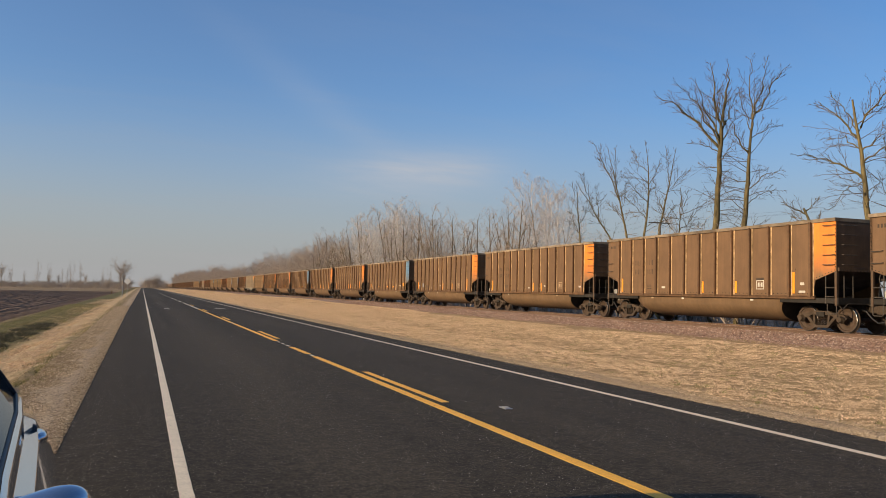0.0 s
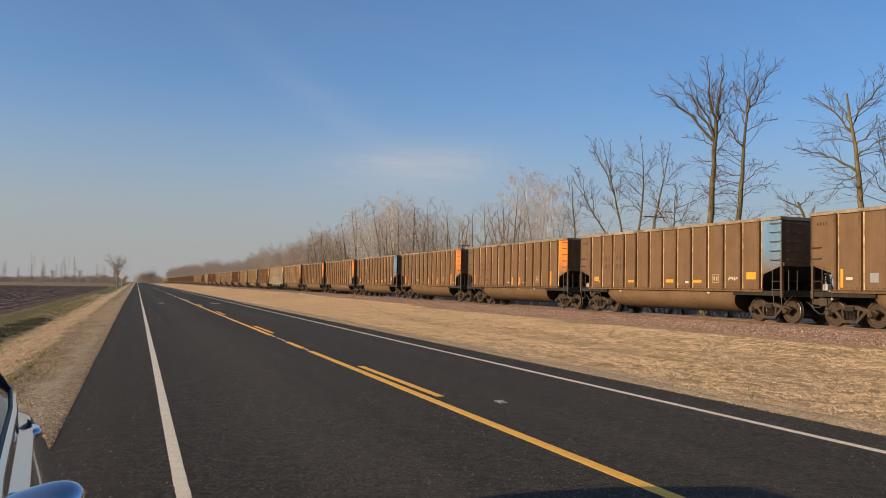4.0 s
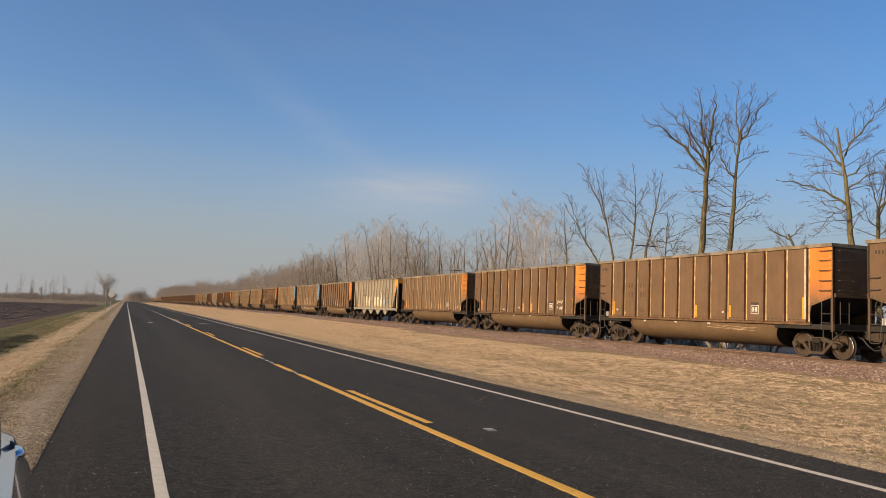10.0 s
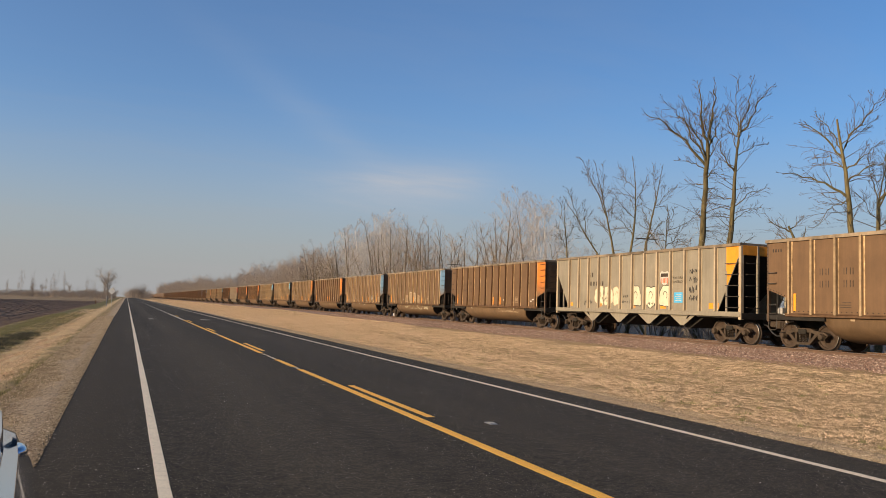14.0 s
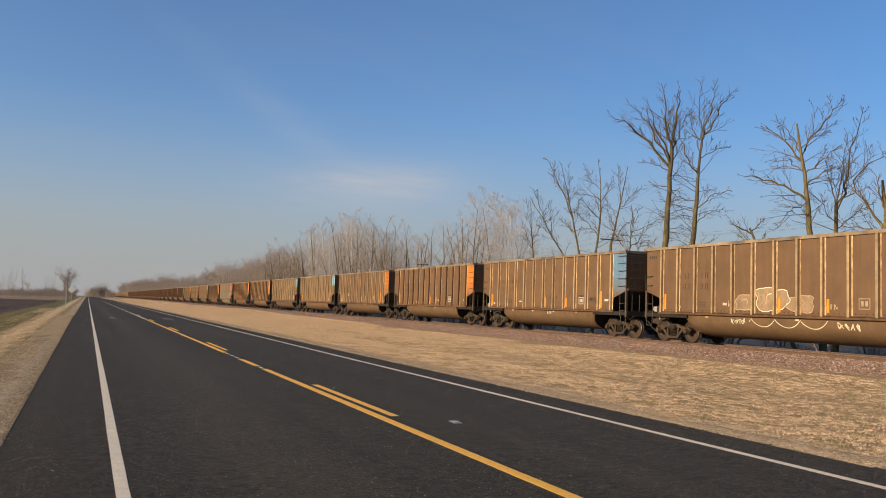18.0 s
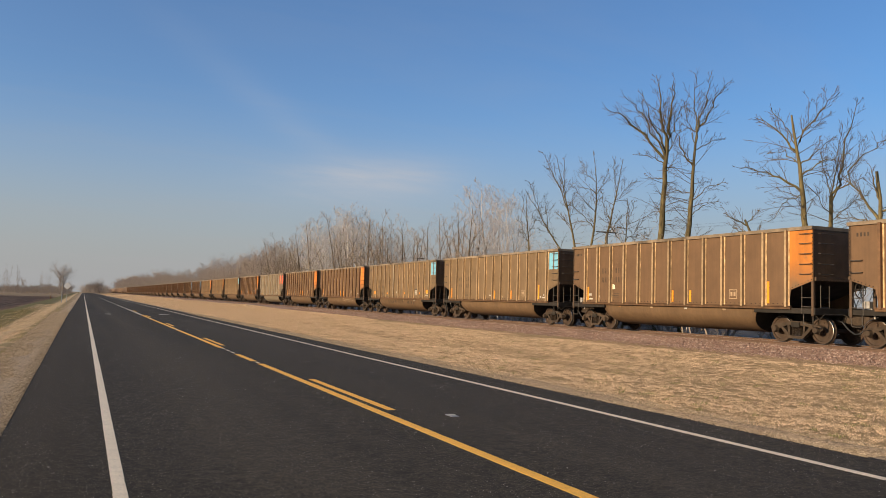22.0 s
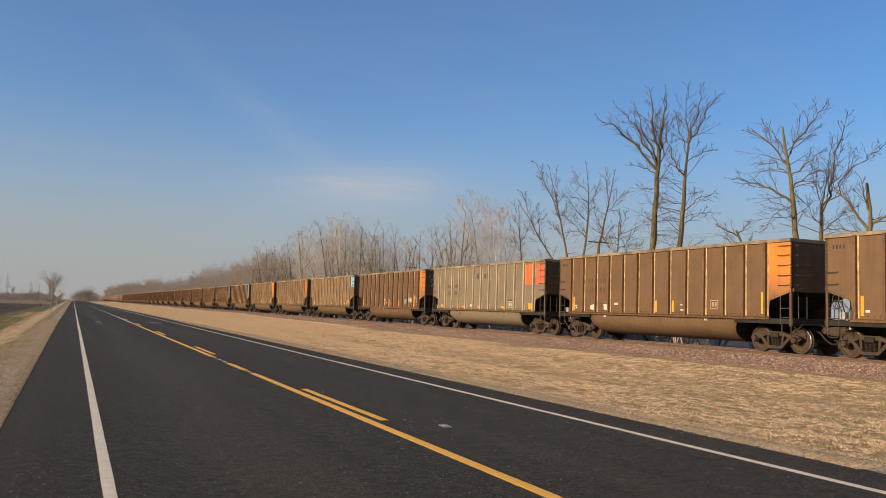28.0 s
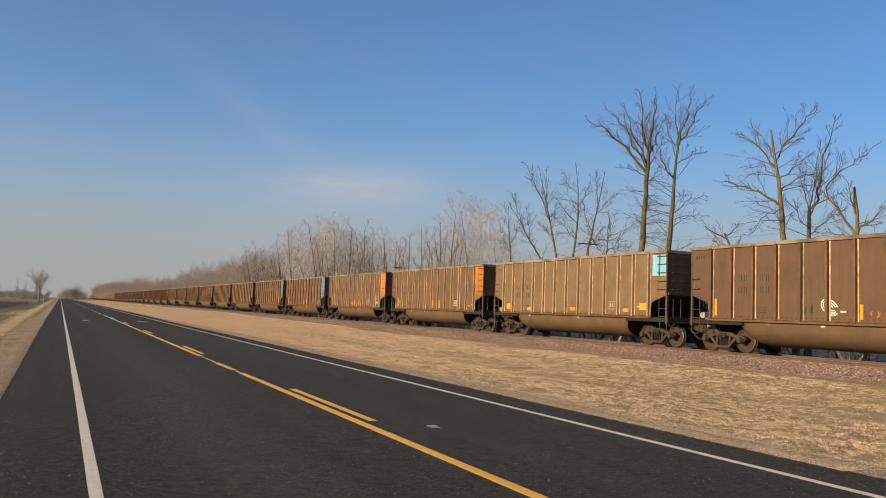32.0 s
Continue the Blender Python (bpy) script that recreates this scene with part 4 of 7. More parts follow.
def truck(parent, y):
    tr = part("truck", ME_BOLSTER, None, parent, at=pose(0, y, 0))
    for s in (-1, 1):
        part("side_frame", ME_FRAME, None, tr, at=pose(s * 0.99, 0, 0, 0, 0, 0 if s < 0 else 180))
        part("spring_set", ME_SPRING, None, tr, at=pose(s * 0.99, 0, 0))
    for dy in (-0.89, 0.89):
        part("wheelset", ME_WHEELS, None, tr, "rust-brown steel wheels with bright treads", at=pose(0, dy, 0.48))
    return tr


def coupler_mesh():
    bm = boxes((-0.09, 0.09, -0.42, 0.5, 0.74, 0.98), (-0.2, 0.2, 0.25, 0.5, 0.70, 1.02), (-0.17, 0.12, -0.70, -0.40, 0.70, 1.02), (-0.17, -0.05, -0.78, -0.62, 0.72, 1.0), bevel=0.015)
    return mesh_of("coupler", bm, M_TRUCK)


def hose_mesh():
    bm = bmesh.new()
    pts = [(-0.35, 0.1, 0.85), (-0.38, -0.15, 0.80), (-0.36, -0.38, 0.55), (-0.30, -0.58, 0.40), (-0.22, -0.72, 0.42), (-0.15, -0.78, 0.5)]
    rod(bm, pts, 0.03, 6)
    return mesh_of("air_hose", bm, M_RUBBER)


ME_COUPLER, ME_HOSE = coupler_mesh(), hose_mesh()
ME_GRAB, ME_GRAB_END, ME_GRAB_SHORT = grab_iron(0.46), grab_iron(0.62, lean="x"), grab_iron(0.40)
ME_CHORD = chord_mesh()
ME_SILL = mesh_of("side_sill", boxes((-0.05, 0.05, VOID, LENGTH - VOID, SILL - 0.06, SILL + 0.07), (-0.09, -0.05, VOID, LENGTH - VOID, SILL + 0.03, SILL + 0.06), bevel=0.008), M_RIB)
ME_POST = mesh_of("corner_post", boxes((-0.05, 0.05, -0.05, 0.05, 0.98, TOP - 0.09), bevel=0.008), M_END)
ME_DECK = mesh_of("end_deck", boxes((-HALF + 0.01, HALF - 0.01, -0.06, 0.10, 1.02, 1.27), (-HALF + 0.02, -HALF + 0.12, 0.1, 2.7, 1.06, 1.25), (HALF - 0.12, HALF - 0.02, 0.1, 2.7, 1.06, 1.25),
                                    (-0.35, 0.35, 0.1, 3.0, 0.80, 1.2), (-1.45, 1.45, 0.1, 1.1, 1.20, 1.24), bevel=0.01), M_UNDER)


def ladder_mesh():
    bm = bmesh.new()
    for y in (0.0, 0.42):
        rod(bm, [(0, y, 1.05), (0, y, 2.05)], 0.018, 5)
    for z in (1.30, 1.62):
        rod(bm, [(-0.03, 0, z), (-0.03, 0.42, z)], 0.016, 5)
    return mesh_of("platform_ladder", bm, M_IRON)


def step_mesh():
    bm = bmesh.new()
    rod(bm, [(0, 0, 1.05), (0, 0, 0.72), (0, 0.06, 0.68), (0, 0.34, 0.68), (0, 0.4, 0.72), (0, 0.4, 1.05)], 0.018, 5)
    return mesh_of("step_stirrup", bm, M_IRON)


ME_LADDER, ME_STEP = ladder_mesh(), step_mesh()
ME_END_RIB = mesh_of("end_beam", boxes((-HALF + 0.05, HALF - 0.05, -0.07, 0.0, 2.20, 2.34), bevel=0.01), M_END)
ME_END_SHEET = mesh_of("end_sheet", boxes((-HALF + 0.032, HALF - 0.032, 0.0, 0.028, 2.21, TOP - 0.092)), M_END)


def brake_mesh():
    bm = bmesh.new()
    rod(bm, [(0.28 * math.cos(a * 0.5236), 0, 0.28 * math.sin(a * 0.5236)) for a in range(13)], 0.016, 5)
    for a in (0, 1.05, 2.09):
        rod(bm, [(0.27 * math.cos(a), 0, 0.27 * math.sin(a)), (-0.27 * math.cos(a), 0, -0.27 * math.sin(a))], 0.012, 4)
    rod(bm, [(0, -0.02, 0), (0, 0.14, 0)], 0.04, 8)
    return mesh_of("brake_wheel", bm, M_IRON)


ME_BRAKE = brake_mesh()


def rivets_mesh():
    """Dark rivet heads along the foot of the side, the slopes and the corners."""
    bm = bmesh.new()

    def head(y, z):
        box(bm, -HALF - 0.016, -HALF - 0.001, y - 0.015, y + 0.015, z - 0.015, z + 0.015)

    for a, b in zip(RIB_Y, RIB_Y[1:]):
        for k in range(4):
            head(a + 0.2 + (b - a - 0.4) * k / 3, SILL + 0.13)
    for k in range(7):
        f = (k + 0.5) / 7
        for y in (VOID * f, LENGTH - VOID * f):
            head(y, 2.27 - 0.31 * f)
    for k in range(12):
        for y in (0.035, LENGTH - 0.035):
            head(y, 2.36 + 0.135 * k)
    return mesh_of("rivets", bm, M_UNDER)


def end_rivets_mesh():
    bm = bmesh.new()
    for k in range(20):
        x = -HALF + 0.1 + (2 * HALF - 0.2) * k / 19
        box(bm, x - 0.016, x + 0.016, -0.085, -0.068, 2.21, 2.24)
    for k in range(12):
        for x in (-HALF + 0.035, HALF - 0.035):
            box(bm, x - 0.015, x + 0.015, -0.014, -0.0005, 2.40 + 0.13 * k, 2.43 + 0.13 * k)
    return mesh_of("end_rivets", bm, M_UNDER)


def valve_mesh():
    """Brake valve and pipe on the trailing platform."""
    bm = boxes((-1.45, -1.25, LENGTH - 0.62, LENGTH - 0.40, 1.28, 1.52), (-1.41, -1.29, LENGTH - 0.40, LENGTH - 0.32, 1.33, 1.47), bevel=0.02)
    rod(bm, [(-1.35, LENGTH - 0.60, 1.30), (-1.40, LENGTH - 0.75, 1.10), (-1.42, LENGTH - 0.80, 0.95)], 0.03, 6)
    return mesh_of("brake_valve", bm, M_VALVE)


def lever_mesh():
    """Uncoupling lever along the end sill."""
    bm = bmesh.new()
    rod(bm, [(-1.58, -0.10, 0.98), (-1.48, -0.14, 0.86), (-1.2, -0.12, 1.06), (-0.3, -0.12, 1.06), (-0.18, -0.22, 0.98)], 0.016, 5)
    return mesh_of("uncoupling_lever", bm, M_IRON)


ME_RIVETS, ME_END_RIVETS, ME_VALVE, ME_LEVER = rivets_mesh(), end_rivets_mesh(), valve_mesh(), lever_mesh()


def coal_car(detail, body, rib, tub):
    """An empty coal gondola. detail 2: all parts; 1: for the far cars; 0: for the farthest."""
    car = empty("coal_car")
    part("side_sheet", body, None, car)
    part("side_sheet", body, None, car, at=pose(0, LENGTH, 0, 0, 0, 180))
    part("floor", ME_FLOOR, None, car)
    part("tub", tub, None, car)
    part("top_chord", ME_CHORD, None, car, "pale worn top rim")
    if detail > 0:
        for y in RIB_Y:
            part("rib", rib, None, car, at=pose(-HALF, y, 0))
        if detail > 1:
            for y in RIB_Y:
                part("rib", rib, None, car, at=pose(HALF, y, 0, 0, 0, 180))
    for s in (-1, 1):
        if detail > 1 or s < 0:
            part("side_sill", ME_SILL, None, car, at=pose(s * (HALF + 0.0), 0, 0) if s < 0 else pose(HALF, LENGTH, 0, 0, 0, 180))
    part("end_panel", ME_PANEL, None, car)
    for near in (True, False):
        m = pose(0, 0, 0) if near else pose(0, LENGTH, 0, 0, 0, 180)
        part("end_deck", ME_DECK, None, car, at=m)
        part("end_sheet", ME_END_SHEET, None, car, at=m)
        if detail > 1:
            part("end_beam", ME_END_RIB, None, car, at=m)
            part("coupler", ME_COUPLER, None, car, at=m)
            part("air_hose", ME_HOSE, None, car, "black rubber brake hose", at=m)
        for s in (-1, 1):
            if detail > 1 or s < 0:
                part("corner_post", ME_POST, None, car, at=pose(s * (HALF - 0.05), 0.05 if near else LENGTH - 0.05, 0))
    for y in (1.22, LENGTH - 1.22):
        truck(car, y)
    if detail > 1:
        for z in (2.45, 2.80, 3.16, 3.52, 3.86):
            part("grab_iron", ME_GRAB, None, car, at=pose(-HALF, 0.30, z))
            part("grab_iron", ME_GRAB_END, None, car, at=pose(-HALF + 0.55, -0.01, z))
        for z in (2.45, 2.85):
            part("grab_iron", ME_GRAB_SHORT, None, car, at=pose(-HALF, LENGTH - 0.30, z))
        part("platform_ladder", ME_LADDER, None, car, at=pose(-HALF + 0.02, 0.08, 0))
        part("platform_ladder", ME_LADDER, None, car, at=pose(-HALF + 0.02, LENGTH - 0.5, 0))
        part("platform_ladder", ME_LADDER, None, car, at=pose(-HALF + 0.35, 0.0, 0, 0, 0, -90))
        part("step_stirrup", ME_STEP, None, car, at=pose(-HALF + 0.04, 0.05, 0))
        part("step_stirrup", ME_STEP, None, car, at=pose(-HALF + 0.04, LENGTH - 0.45, 0))
        part("brake_wheel", ME_BRAKE, None, car, at=pose(0.55, -0.14, 1.95))
        tagged(part("rivets", ME_RIVETS, None, car, "dark rivet heads"), kind="stuff")
        tagged(part("end_rivets", ME_END_RIVETS, None, car, "dark rivet heads"), kind="stuff")
        part("brake_valve", ME_VALVE, None, car, "pale grey brake valve with a pipe")
        part("uncoupling_lever", ME_LEVER, None, car)
    return car


ME_PANEL = end_panel_mesh(M_BODY)
ME_RIB, ME_RIB_GREY, ME_RIB_PALE = rib_mesh(M_RIB, M_RIB_EDGE), rib_mesh(M_RIB_GREY, M_RIB_GREY), rib_mesh(M_RIB_PALE, M_RIB_EDGE)
ME_RIB_FAR = rib_mesh(M_RIB, M_RIB_EDGE, rivets=False)
ME_TUB, ME_TUB_GREY = tub_mesh(M_TUB), tub_mesh(M_BODY_GREY)
ME_FLOOR = floor_mesh()
BODIES = {"brown": side_sheet_mesh(M_BODY), "tan": side_sheet_mesh(M_BODY_TAN), "dark": side_sheet_mesh(M_BODY_DARK), "grey": side_sheet_mesh(M_BODY_GREY)}
PAINTS = {"orange": M_ORANGE, "rust": M_RUST_ORANGE, "blue": M_BLUE, "cyan": M_BLUE, "none": M_BODY, "tan": M_BODY_TAN, "grey": M_BODY_GREY}
WORDS = {"orange": "an orange end panel", "rust": "a rusty orange panel", "blue": "a dusty blue panel", "cyan": "light blue patches",
         "none": "a plain brown end", "tan": "a plain tan end", "grey": "red squares"}
TONES = {"brown": "brown", "tan": "tan-brown", "dark": "dark reddish brown", "grey": "pale grey"}


# ---- markings on the cars, all a little proud of the side sheet ----
def plate(name, y0, y1, z0, z1, mat, car, x=-HALF, thick=0.004, label=""):
    return part(name, boxes((x - thick, x - 0.001, y0, y1, z0, z1)), mat, car, label)


def bars(name, cells, mat, car, label=""):
    bm = bmesh.new()
    for y0, y1, z0, z1 in cells:
        box(bm, -HALF - 0.005, -HALF - 0.001, y0, y1, z0, z1)
    return part(name, bm, mat, car, label)


def reporting_marks(car, y=11.55, z=2.26, mat=None, h=0.24, bold=0.016):
    """Two rows of four characters either side of a stake, kept as pairs of plain thin bars; the first bar carries the others."""
    first = None
    for zz in (z + 0.44, z):
        for dy in (0.66, 0.40, -0.36, -0.62):
            for e in (-0.055, 0.055):
                bar = boxes((-HALF - 0.005, -HALF - 0.001, y + dy + e - bold, y + dy + e + bold, zz, zz + h))
                if first is None:
                    first = part("reporting_marks", bar, mat or M_STENCIL, car, "faded dark stencilled bars")
                else:
                    part("stencil_bar", bar, mat or M_STENCIL, first)
    return first


def stencil_box(car, y=3.72, z=1.55, solid=False):
    w, h, e = 0.21, 0.36, 0.03
    mat = M_WHITE if solid else M_SPRAY_TAN
    bm = bmesh.new()
    outer = [(y - w, z), (y + w, z), (y + w, z + h), (y - w, z + h)]
    inner = [(y - w + e, z + e), (y + w - e, z + e), (y + w - e, z + h - e), (y - w + e, z + h - e)]
    rings = [[bm.verts.new((x, a, b)) for a, b in ring] for x, ring in ((-HALF - 0.001, outer), (-HALF - 0.005, outer), (-HALF - 0.005, inner), (-HALF - 0.001, inner))]
    for p, q in zip(rings, rings[1:] + rings[:1]):
        for k in range(4):
            bm.faces.new((p[k], p[(k + 1) % 4], q[(k + 1) % 4], q[k]))
    bmesh.ops.recalc_face_normals(bm, faces=bm.faces[:])
    frame_part = part("stencil_box", bm, mat, car, "white stencilled box" if solid else "pale stencilled box")
    if solid:
        part("header", boxes((-HALF - 0.006, -HALF - 0.001, y - w, y + w, z + h + 0.01, z + h + 0.10)), M_STENCIL, frame_part, "dark header bar")
    for a in (-0.13, 0.03):
        part("stencil_bar", boxes((-HALF - 0.006, -HALF - 0.001, y + a, y + a + 0.10, z + 0.1, z + 0.27)), mat, frame_part)
    return frame_part


def small_labels(car, seed):
    r = random.Random(seed)
    for k in range(r.randint(3, 5)):
        y, z = r.choice([13.2, 12.6, 9.9, 7.8, 5.6, 1.75, 1.5]) + r.uniform(-0.1, 0.1), r.uniform(1.42, 1.72)
        w = r.uniform(0.06, 0.16)
        plate("label", y - w, y + w, z, z + r.uniform(0.05, 0.11), M_WHITE, car)
    bars("stencil_letters", [(14.05 + 0.13 * k, 14.12 + 0.13 * k, 3.62, 3.75) for k in range(4)], M_STENCIL, car, "small stencilled bars")
    for z in (1.55, 1.63, 1.71):
        bars("stencil_line", [(10.95, 11.3 + r.uniform(0, 0.15), z, z + 0.03)], M_STENCIL, car)


def tub_tags(car, seed):
    """Small pale or orange tags stuck high on the tub."""
    r = random.Random(seed)
    for y in (4.2, 6.4, 8.6, 10.9):
        if r.random() < 0.75:
            bm = bmesh.new()
            stroke(bm, [(y, 1.13), (y + 0.17, 1.13)], 0.07, None)
            part("tub_tag", bm, r.choice((M_SPRAY_TAN, M_RUST_ORANGE, M_WHITE)), car, "small tag on the tub")


def yellow_upright(car, ys):
    for y, z0, z1 in ys:
        plate("yellow_strip", y - 0.055, y + 0.055, z0, z1, M_YELLOW, car, thick=0.012, label="yellow reflective strip")


def yellow_flat(car, ys, mat=None):
    for y, w, z0, z1 in ys:
        plate("yellow_patch", y - w, y + w, z0, z1, mat or M_YELLOW, car, label="yellow painted patch")


def tub_half(z):
    """Half the tub's width at a height."""
    return (HALF - 0.10) * math.sqrt(max(0.0, 1 - (max(0.0, 1.22 - z) / 0.92) ** (2 / 0.75)))


def stroke(bm, pts, width, x=-HALF - 0.006):
    """A flat painted stroke on the side through (y, z) points; with no x it follows the tub."""
    prev = None
    for i, (y, z) in enumerate(pts):
        y2, z2 = pts[min(i + 1, len(pts) - 1)]
        y1, z1 = pts[max(i - 1, 0)]
        d = Vector((y2 - y1, z2 - z1))
        d = d.normalized() if d.length > 0 else Vector((1, 0))
        n = Vector((-d.y, d.x)) * width * 0.5
        ends = [(y + n.x, z + n.y), (y - n.x, z - n.y)]
        cur = tuple(bm.verts.new((-tub_half(b) - 0.008 if x is None else x, a, b)) for a, b in ends)
        if prev:
            bm.faces.new((prev[0], prev[1], cur[1], cur[0]))
        prev = cur


def blob(car, y, z, w, h, mat, seed=1, x=-HALF - 0.004, name="spray_paint"):
    r = random.Random(seed)
    bm = bmesh.new()
    vs = []
    for i in range(28):
        a = 2 * math.pi * i / 28
        k = 1 + 0.10 * math.sin(3 * a + seed) + 0.06 * math.sin(7 * a + 2 * seed)
        sq = 1 / max(abs(math.cos(a)), abs(math.sin(a))) ** 0.6
        vs.append(bm.verts.new((x, y + w * math.cos(a) * k * sq * 0.8, z + h * math.sin(a) * k * sq * 0.8)))
    bm.faces.new(vs)
    bmesh.ops.recalc_face_normals(bm, faces=bm.faces[:])
    return part(name, bm, mat, car, "sprayed paint patch")


# leading-end paint, body tone, of each car in running order
ORDER = {-2: ("orange", "brown"), -1: ("orange", "brown"), 0: ("orange", "brown"), 1: ("orange", "brown"), 2: ("orange", "brown"), 3: ("blue", "brown"), 4: ("orange", "brown"), 5: ("orange", "brown"),
         6: ("blue", "brown"), 7: ("orange", "brown"), 8: ("orange", "brown"), 9: ("rust", "brown"), 11: ("orange", "brown"), 12: ("blue", "brown"), 13: ("blue", "brown"),
         14: ("orange", "brown"), 15: ("rust", "brown"), 16: ("cyan", "tan"), 17: ("cyan", "tan"), 18: ("orange", "brown"), 19: ("orange", "brown"), 20: ("grey", "grey"),
         21: ("rust", "dark"), 22: ("cyan", "tan"), 23: ("rust", "brown"), 24: ("orange", "brown"), 25: ("blue", "brown"), 26: ("blue", "brown"), 27: ("none", "brown")}
FIRST, FULL, MEDIUM, LAST = -2, 27, 46, 72
HOPPER = 10
PALE_RIBS = (9, 12, 13, 15, 16, 17, 22, 23, 24)      # cars whose stakes are rubbed pale
cars = {}


def dress(car, i):
    paint, tone = ORDER[i]
    r = random.Random(100 + i)
    if paint in ("cyan",):
        plate("end_patch", 0.07, 0.42, 3.02, TOP - 0.16, M_CYAN, car, thick=0.012, label="light blue painted patch")
        plate("end_patch", 0.54, 0.92, 3.02, TOP - 0.16, M_CYAN, car, thick=0.012, label="light blue painted patch")
    if i == 20:
        plate("end_patch", 1.3, 2.05, 2.75, TOP - 0.22, M_RED, car, label="red square")
        for y in (0.12, 0.55):
            plate("end_patch", y, y + 0.33, 2.75, TOP - 0.22, M_RED, car, thick=0.012, label="red square")
        bars("stencil_letters", [(6.52 + d, 6.52 + d + 0.085, 3.2, 3.5) for d in (0.0, 0.11, 0.34, 0.45, 0.93, 1.04, 1.28, 1.39)], M_SPRAY_BLACK, car, "dark stencilled bars")
        reporting_marks(car, 11.55, 2.22, M_SPRAY_BLACK, bold=0.03)
        plate("label_plate", 8.62, 8.92, 1.46, 1.62, M_WHITE, car, label="small white plate")
        yellow_flat(car, [(13.2, 0.16, 1.40, 1.60), (9.9, 0.2, 1.40, 1.50), (7.75, 0.2, 1.40, 1.50), (4.65, 0.2, 1.40, 1.50), (1.5, 0.2, 1.40, 1.70)])
        stencil_box(car, 3.72, 1.45, True)
        for y in (4.5, 10.4):
            for k in range(4):
                bm = bmesh.new()
                stroke(bm, [(y + 0.04 * (k % 2), 0.90 + 0.085 * k), (y + 0.42 - 0.06 * (k % 3), 0.90 + 0.085 * k)], 0.022, None)
                part("stencil_line", bm, M_STENCIL, car)
        return
    solid = r.random() < 0.45
    if i != 2:
        reporting_marks(car, z=2.08 if tone == "tan" else 2.26)
    else:
        plate("label_plate", 11.95, 12.28, 1.58, 1.90, M_GALV, car, label="dull grey plate")
    stencil_box(car, 3.72, 1.55, solid and i != 2)
    small_labels(car, i)
    tub_tags(car, 40 + i)
    if i in (3, 6):
        yellow_flat(car, [(13.1, 0.22, 1.62, 1.86), (9.9, 0.26, 1.56, 1.68), (6.85, 0.28, 1.56, 1.70), (4.9, 0.28, 1.56, 1.68), (1.62, 0.26, 1.70, 1.98)])
    elif i == 17:
        yellow_flat(car, [(13.1, 0.2, 1.62, 1.84), (9.9, 0.24, 1.62, 1.72), (6.3, 0.28, 1.62, 1.74), (3.2, 0.28, 1.62, 1.74), (1.55, 0.25, 1.66, 1.92)])
        plate("rubbed_strip", RIB_Y[7] - 0.047, RIB_Y[7] + 0.047, 1.4, 3.95, M_RUBBED, car, x=-HALF - 0.111, label="stake rubbed to pale paint")
        tag(car, 8.6, 10.2, 0.78, 1.12, M_STENCIL, 51, 3, 0.04, None)
        tag(car, 6.6, 8.4, 0.80, 1.14, M_STENCIL, 52, 3, 0.045, None)
        tag(car, 4.3, 5.9, 0.80, 1.12, M_STENCIL, 53, 4, 0.05, None)
    elif i == 22:
        yellow_flat(car, [(13.1, 0.2, 1.45, 1.75), (10.9, 0.2, 1.4, 1.58), (6.85, 0.2, 1.45, 1.6), (2.7, 0.2, 1.45, 1.6), (1.5, 0.25, 1.55, 1.85)])
    else:
        yellow_upright(car, [(13.42, 1.40, 2.05), (7.18, 1.38, 1.88), (r.choice((6.1, 5.1)), 1.40, 1.88), (r.choice((1.98, 1.30)), 1.40, 2.2)])
    if i in (6, 7):
        yc = 1.12 if i == 7 else RIB_Y[9]
        plate("rubbed_strip", yc - 0.047, yc + 0.047, 1.4, 3.95, M_SPRAY_TAN if i == 6 else M_RUBBED, car, x=-HALF - 0.111, label="stake rubbed to pale paint")
    if i == 0:
        for y, z in ((2.3, 3.05), (2.1, 2.75), (1.9, 2.3)):
            blob(car, y, z, 0.03, 0.05, M_STENCIL, seed=int(y * 10))
    if i == 2:
        bm = bmesh.new()
        stroke(bm, [(0.0, 2.26), (VOID, 1.95)], 0.07)
        part("edge_stripe", bm, M_YELLOW, car, "yellow stripe along the slope")
    if i in (7, 11, 18):
        bm = bmesh.new()
        for k in range(5):
            stroke(bm, [(3.6 + k * 0.25 + r.uniform(-0.2, 0.2), 1.0 + r.uniform(-0.12, 0.05)), (4.6 + k * 0.5, 0.98 + r.uniform(-0.1, 0.1))], 0.018, x=None)
        part("scuff_marks", bm, M_SPRAY_TAN, car, "pale scuffs on the tub")
    if i == 12:
        bubble(car, 8.85, 1.72, 0.62, 0.36, M_SPRAY_FAINT, M_SPRAY_TAN, 3, 0.035)
        bubble(car, 7.55, 1.86, 0.95, 0.52, M_SPRAY_FAINT, M_SPRAY, 5, 0.035)
        bubble(car, 6.25, 1.70, 0.72, 0.36, M_SPRAY_FAINT, M_SPRAY_TAN, 8, 0.035)
        tag(car, 6.9, 8.3, 1.55, 2.2, M_SPRAY_TAN, 41, 4, 0.035, -HALF - 0.009)
        tag(car, 9.2, 9.7, 1.42, 1.85, M_SPRAY_TAN, 4, 3, 0.03)
        tag(car, 4.7, 5.3, 1.42, 1.75, M_SPRAY_TAN, 6, 3, 0.03)
        tag(car, 3.9, 4.8, 0.80, 1.14, M_SPRAY, 7, 4, 0.028, None)
        tag(car, 8.9, 9.7, 0.82, 1.16, M_SPRAY, 9, 3, 0.028, None)
        bm = bmesh.new()
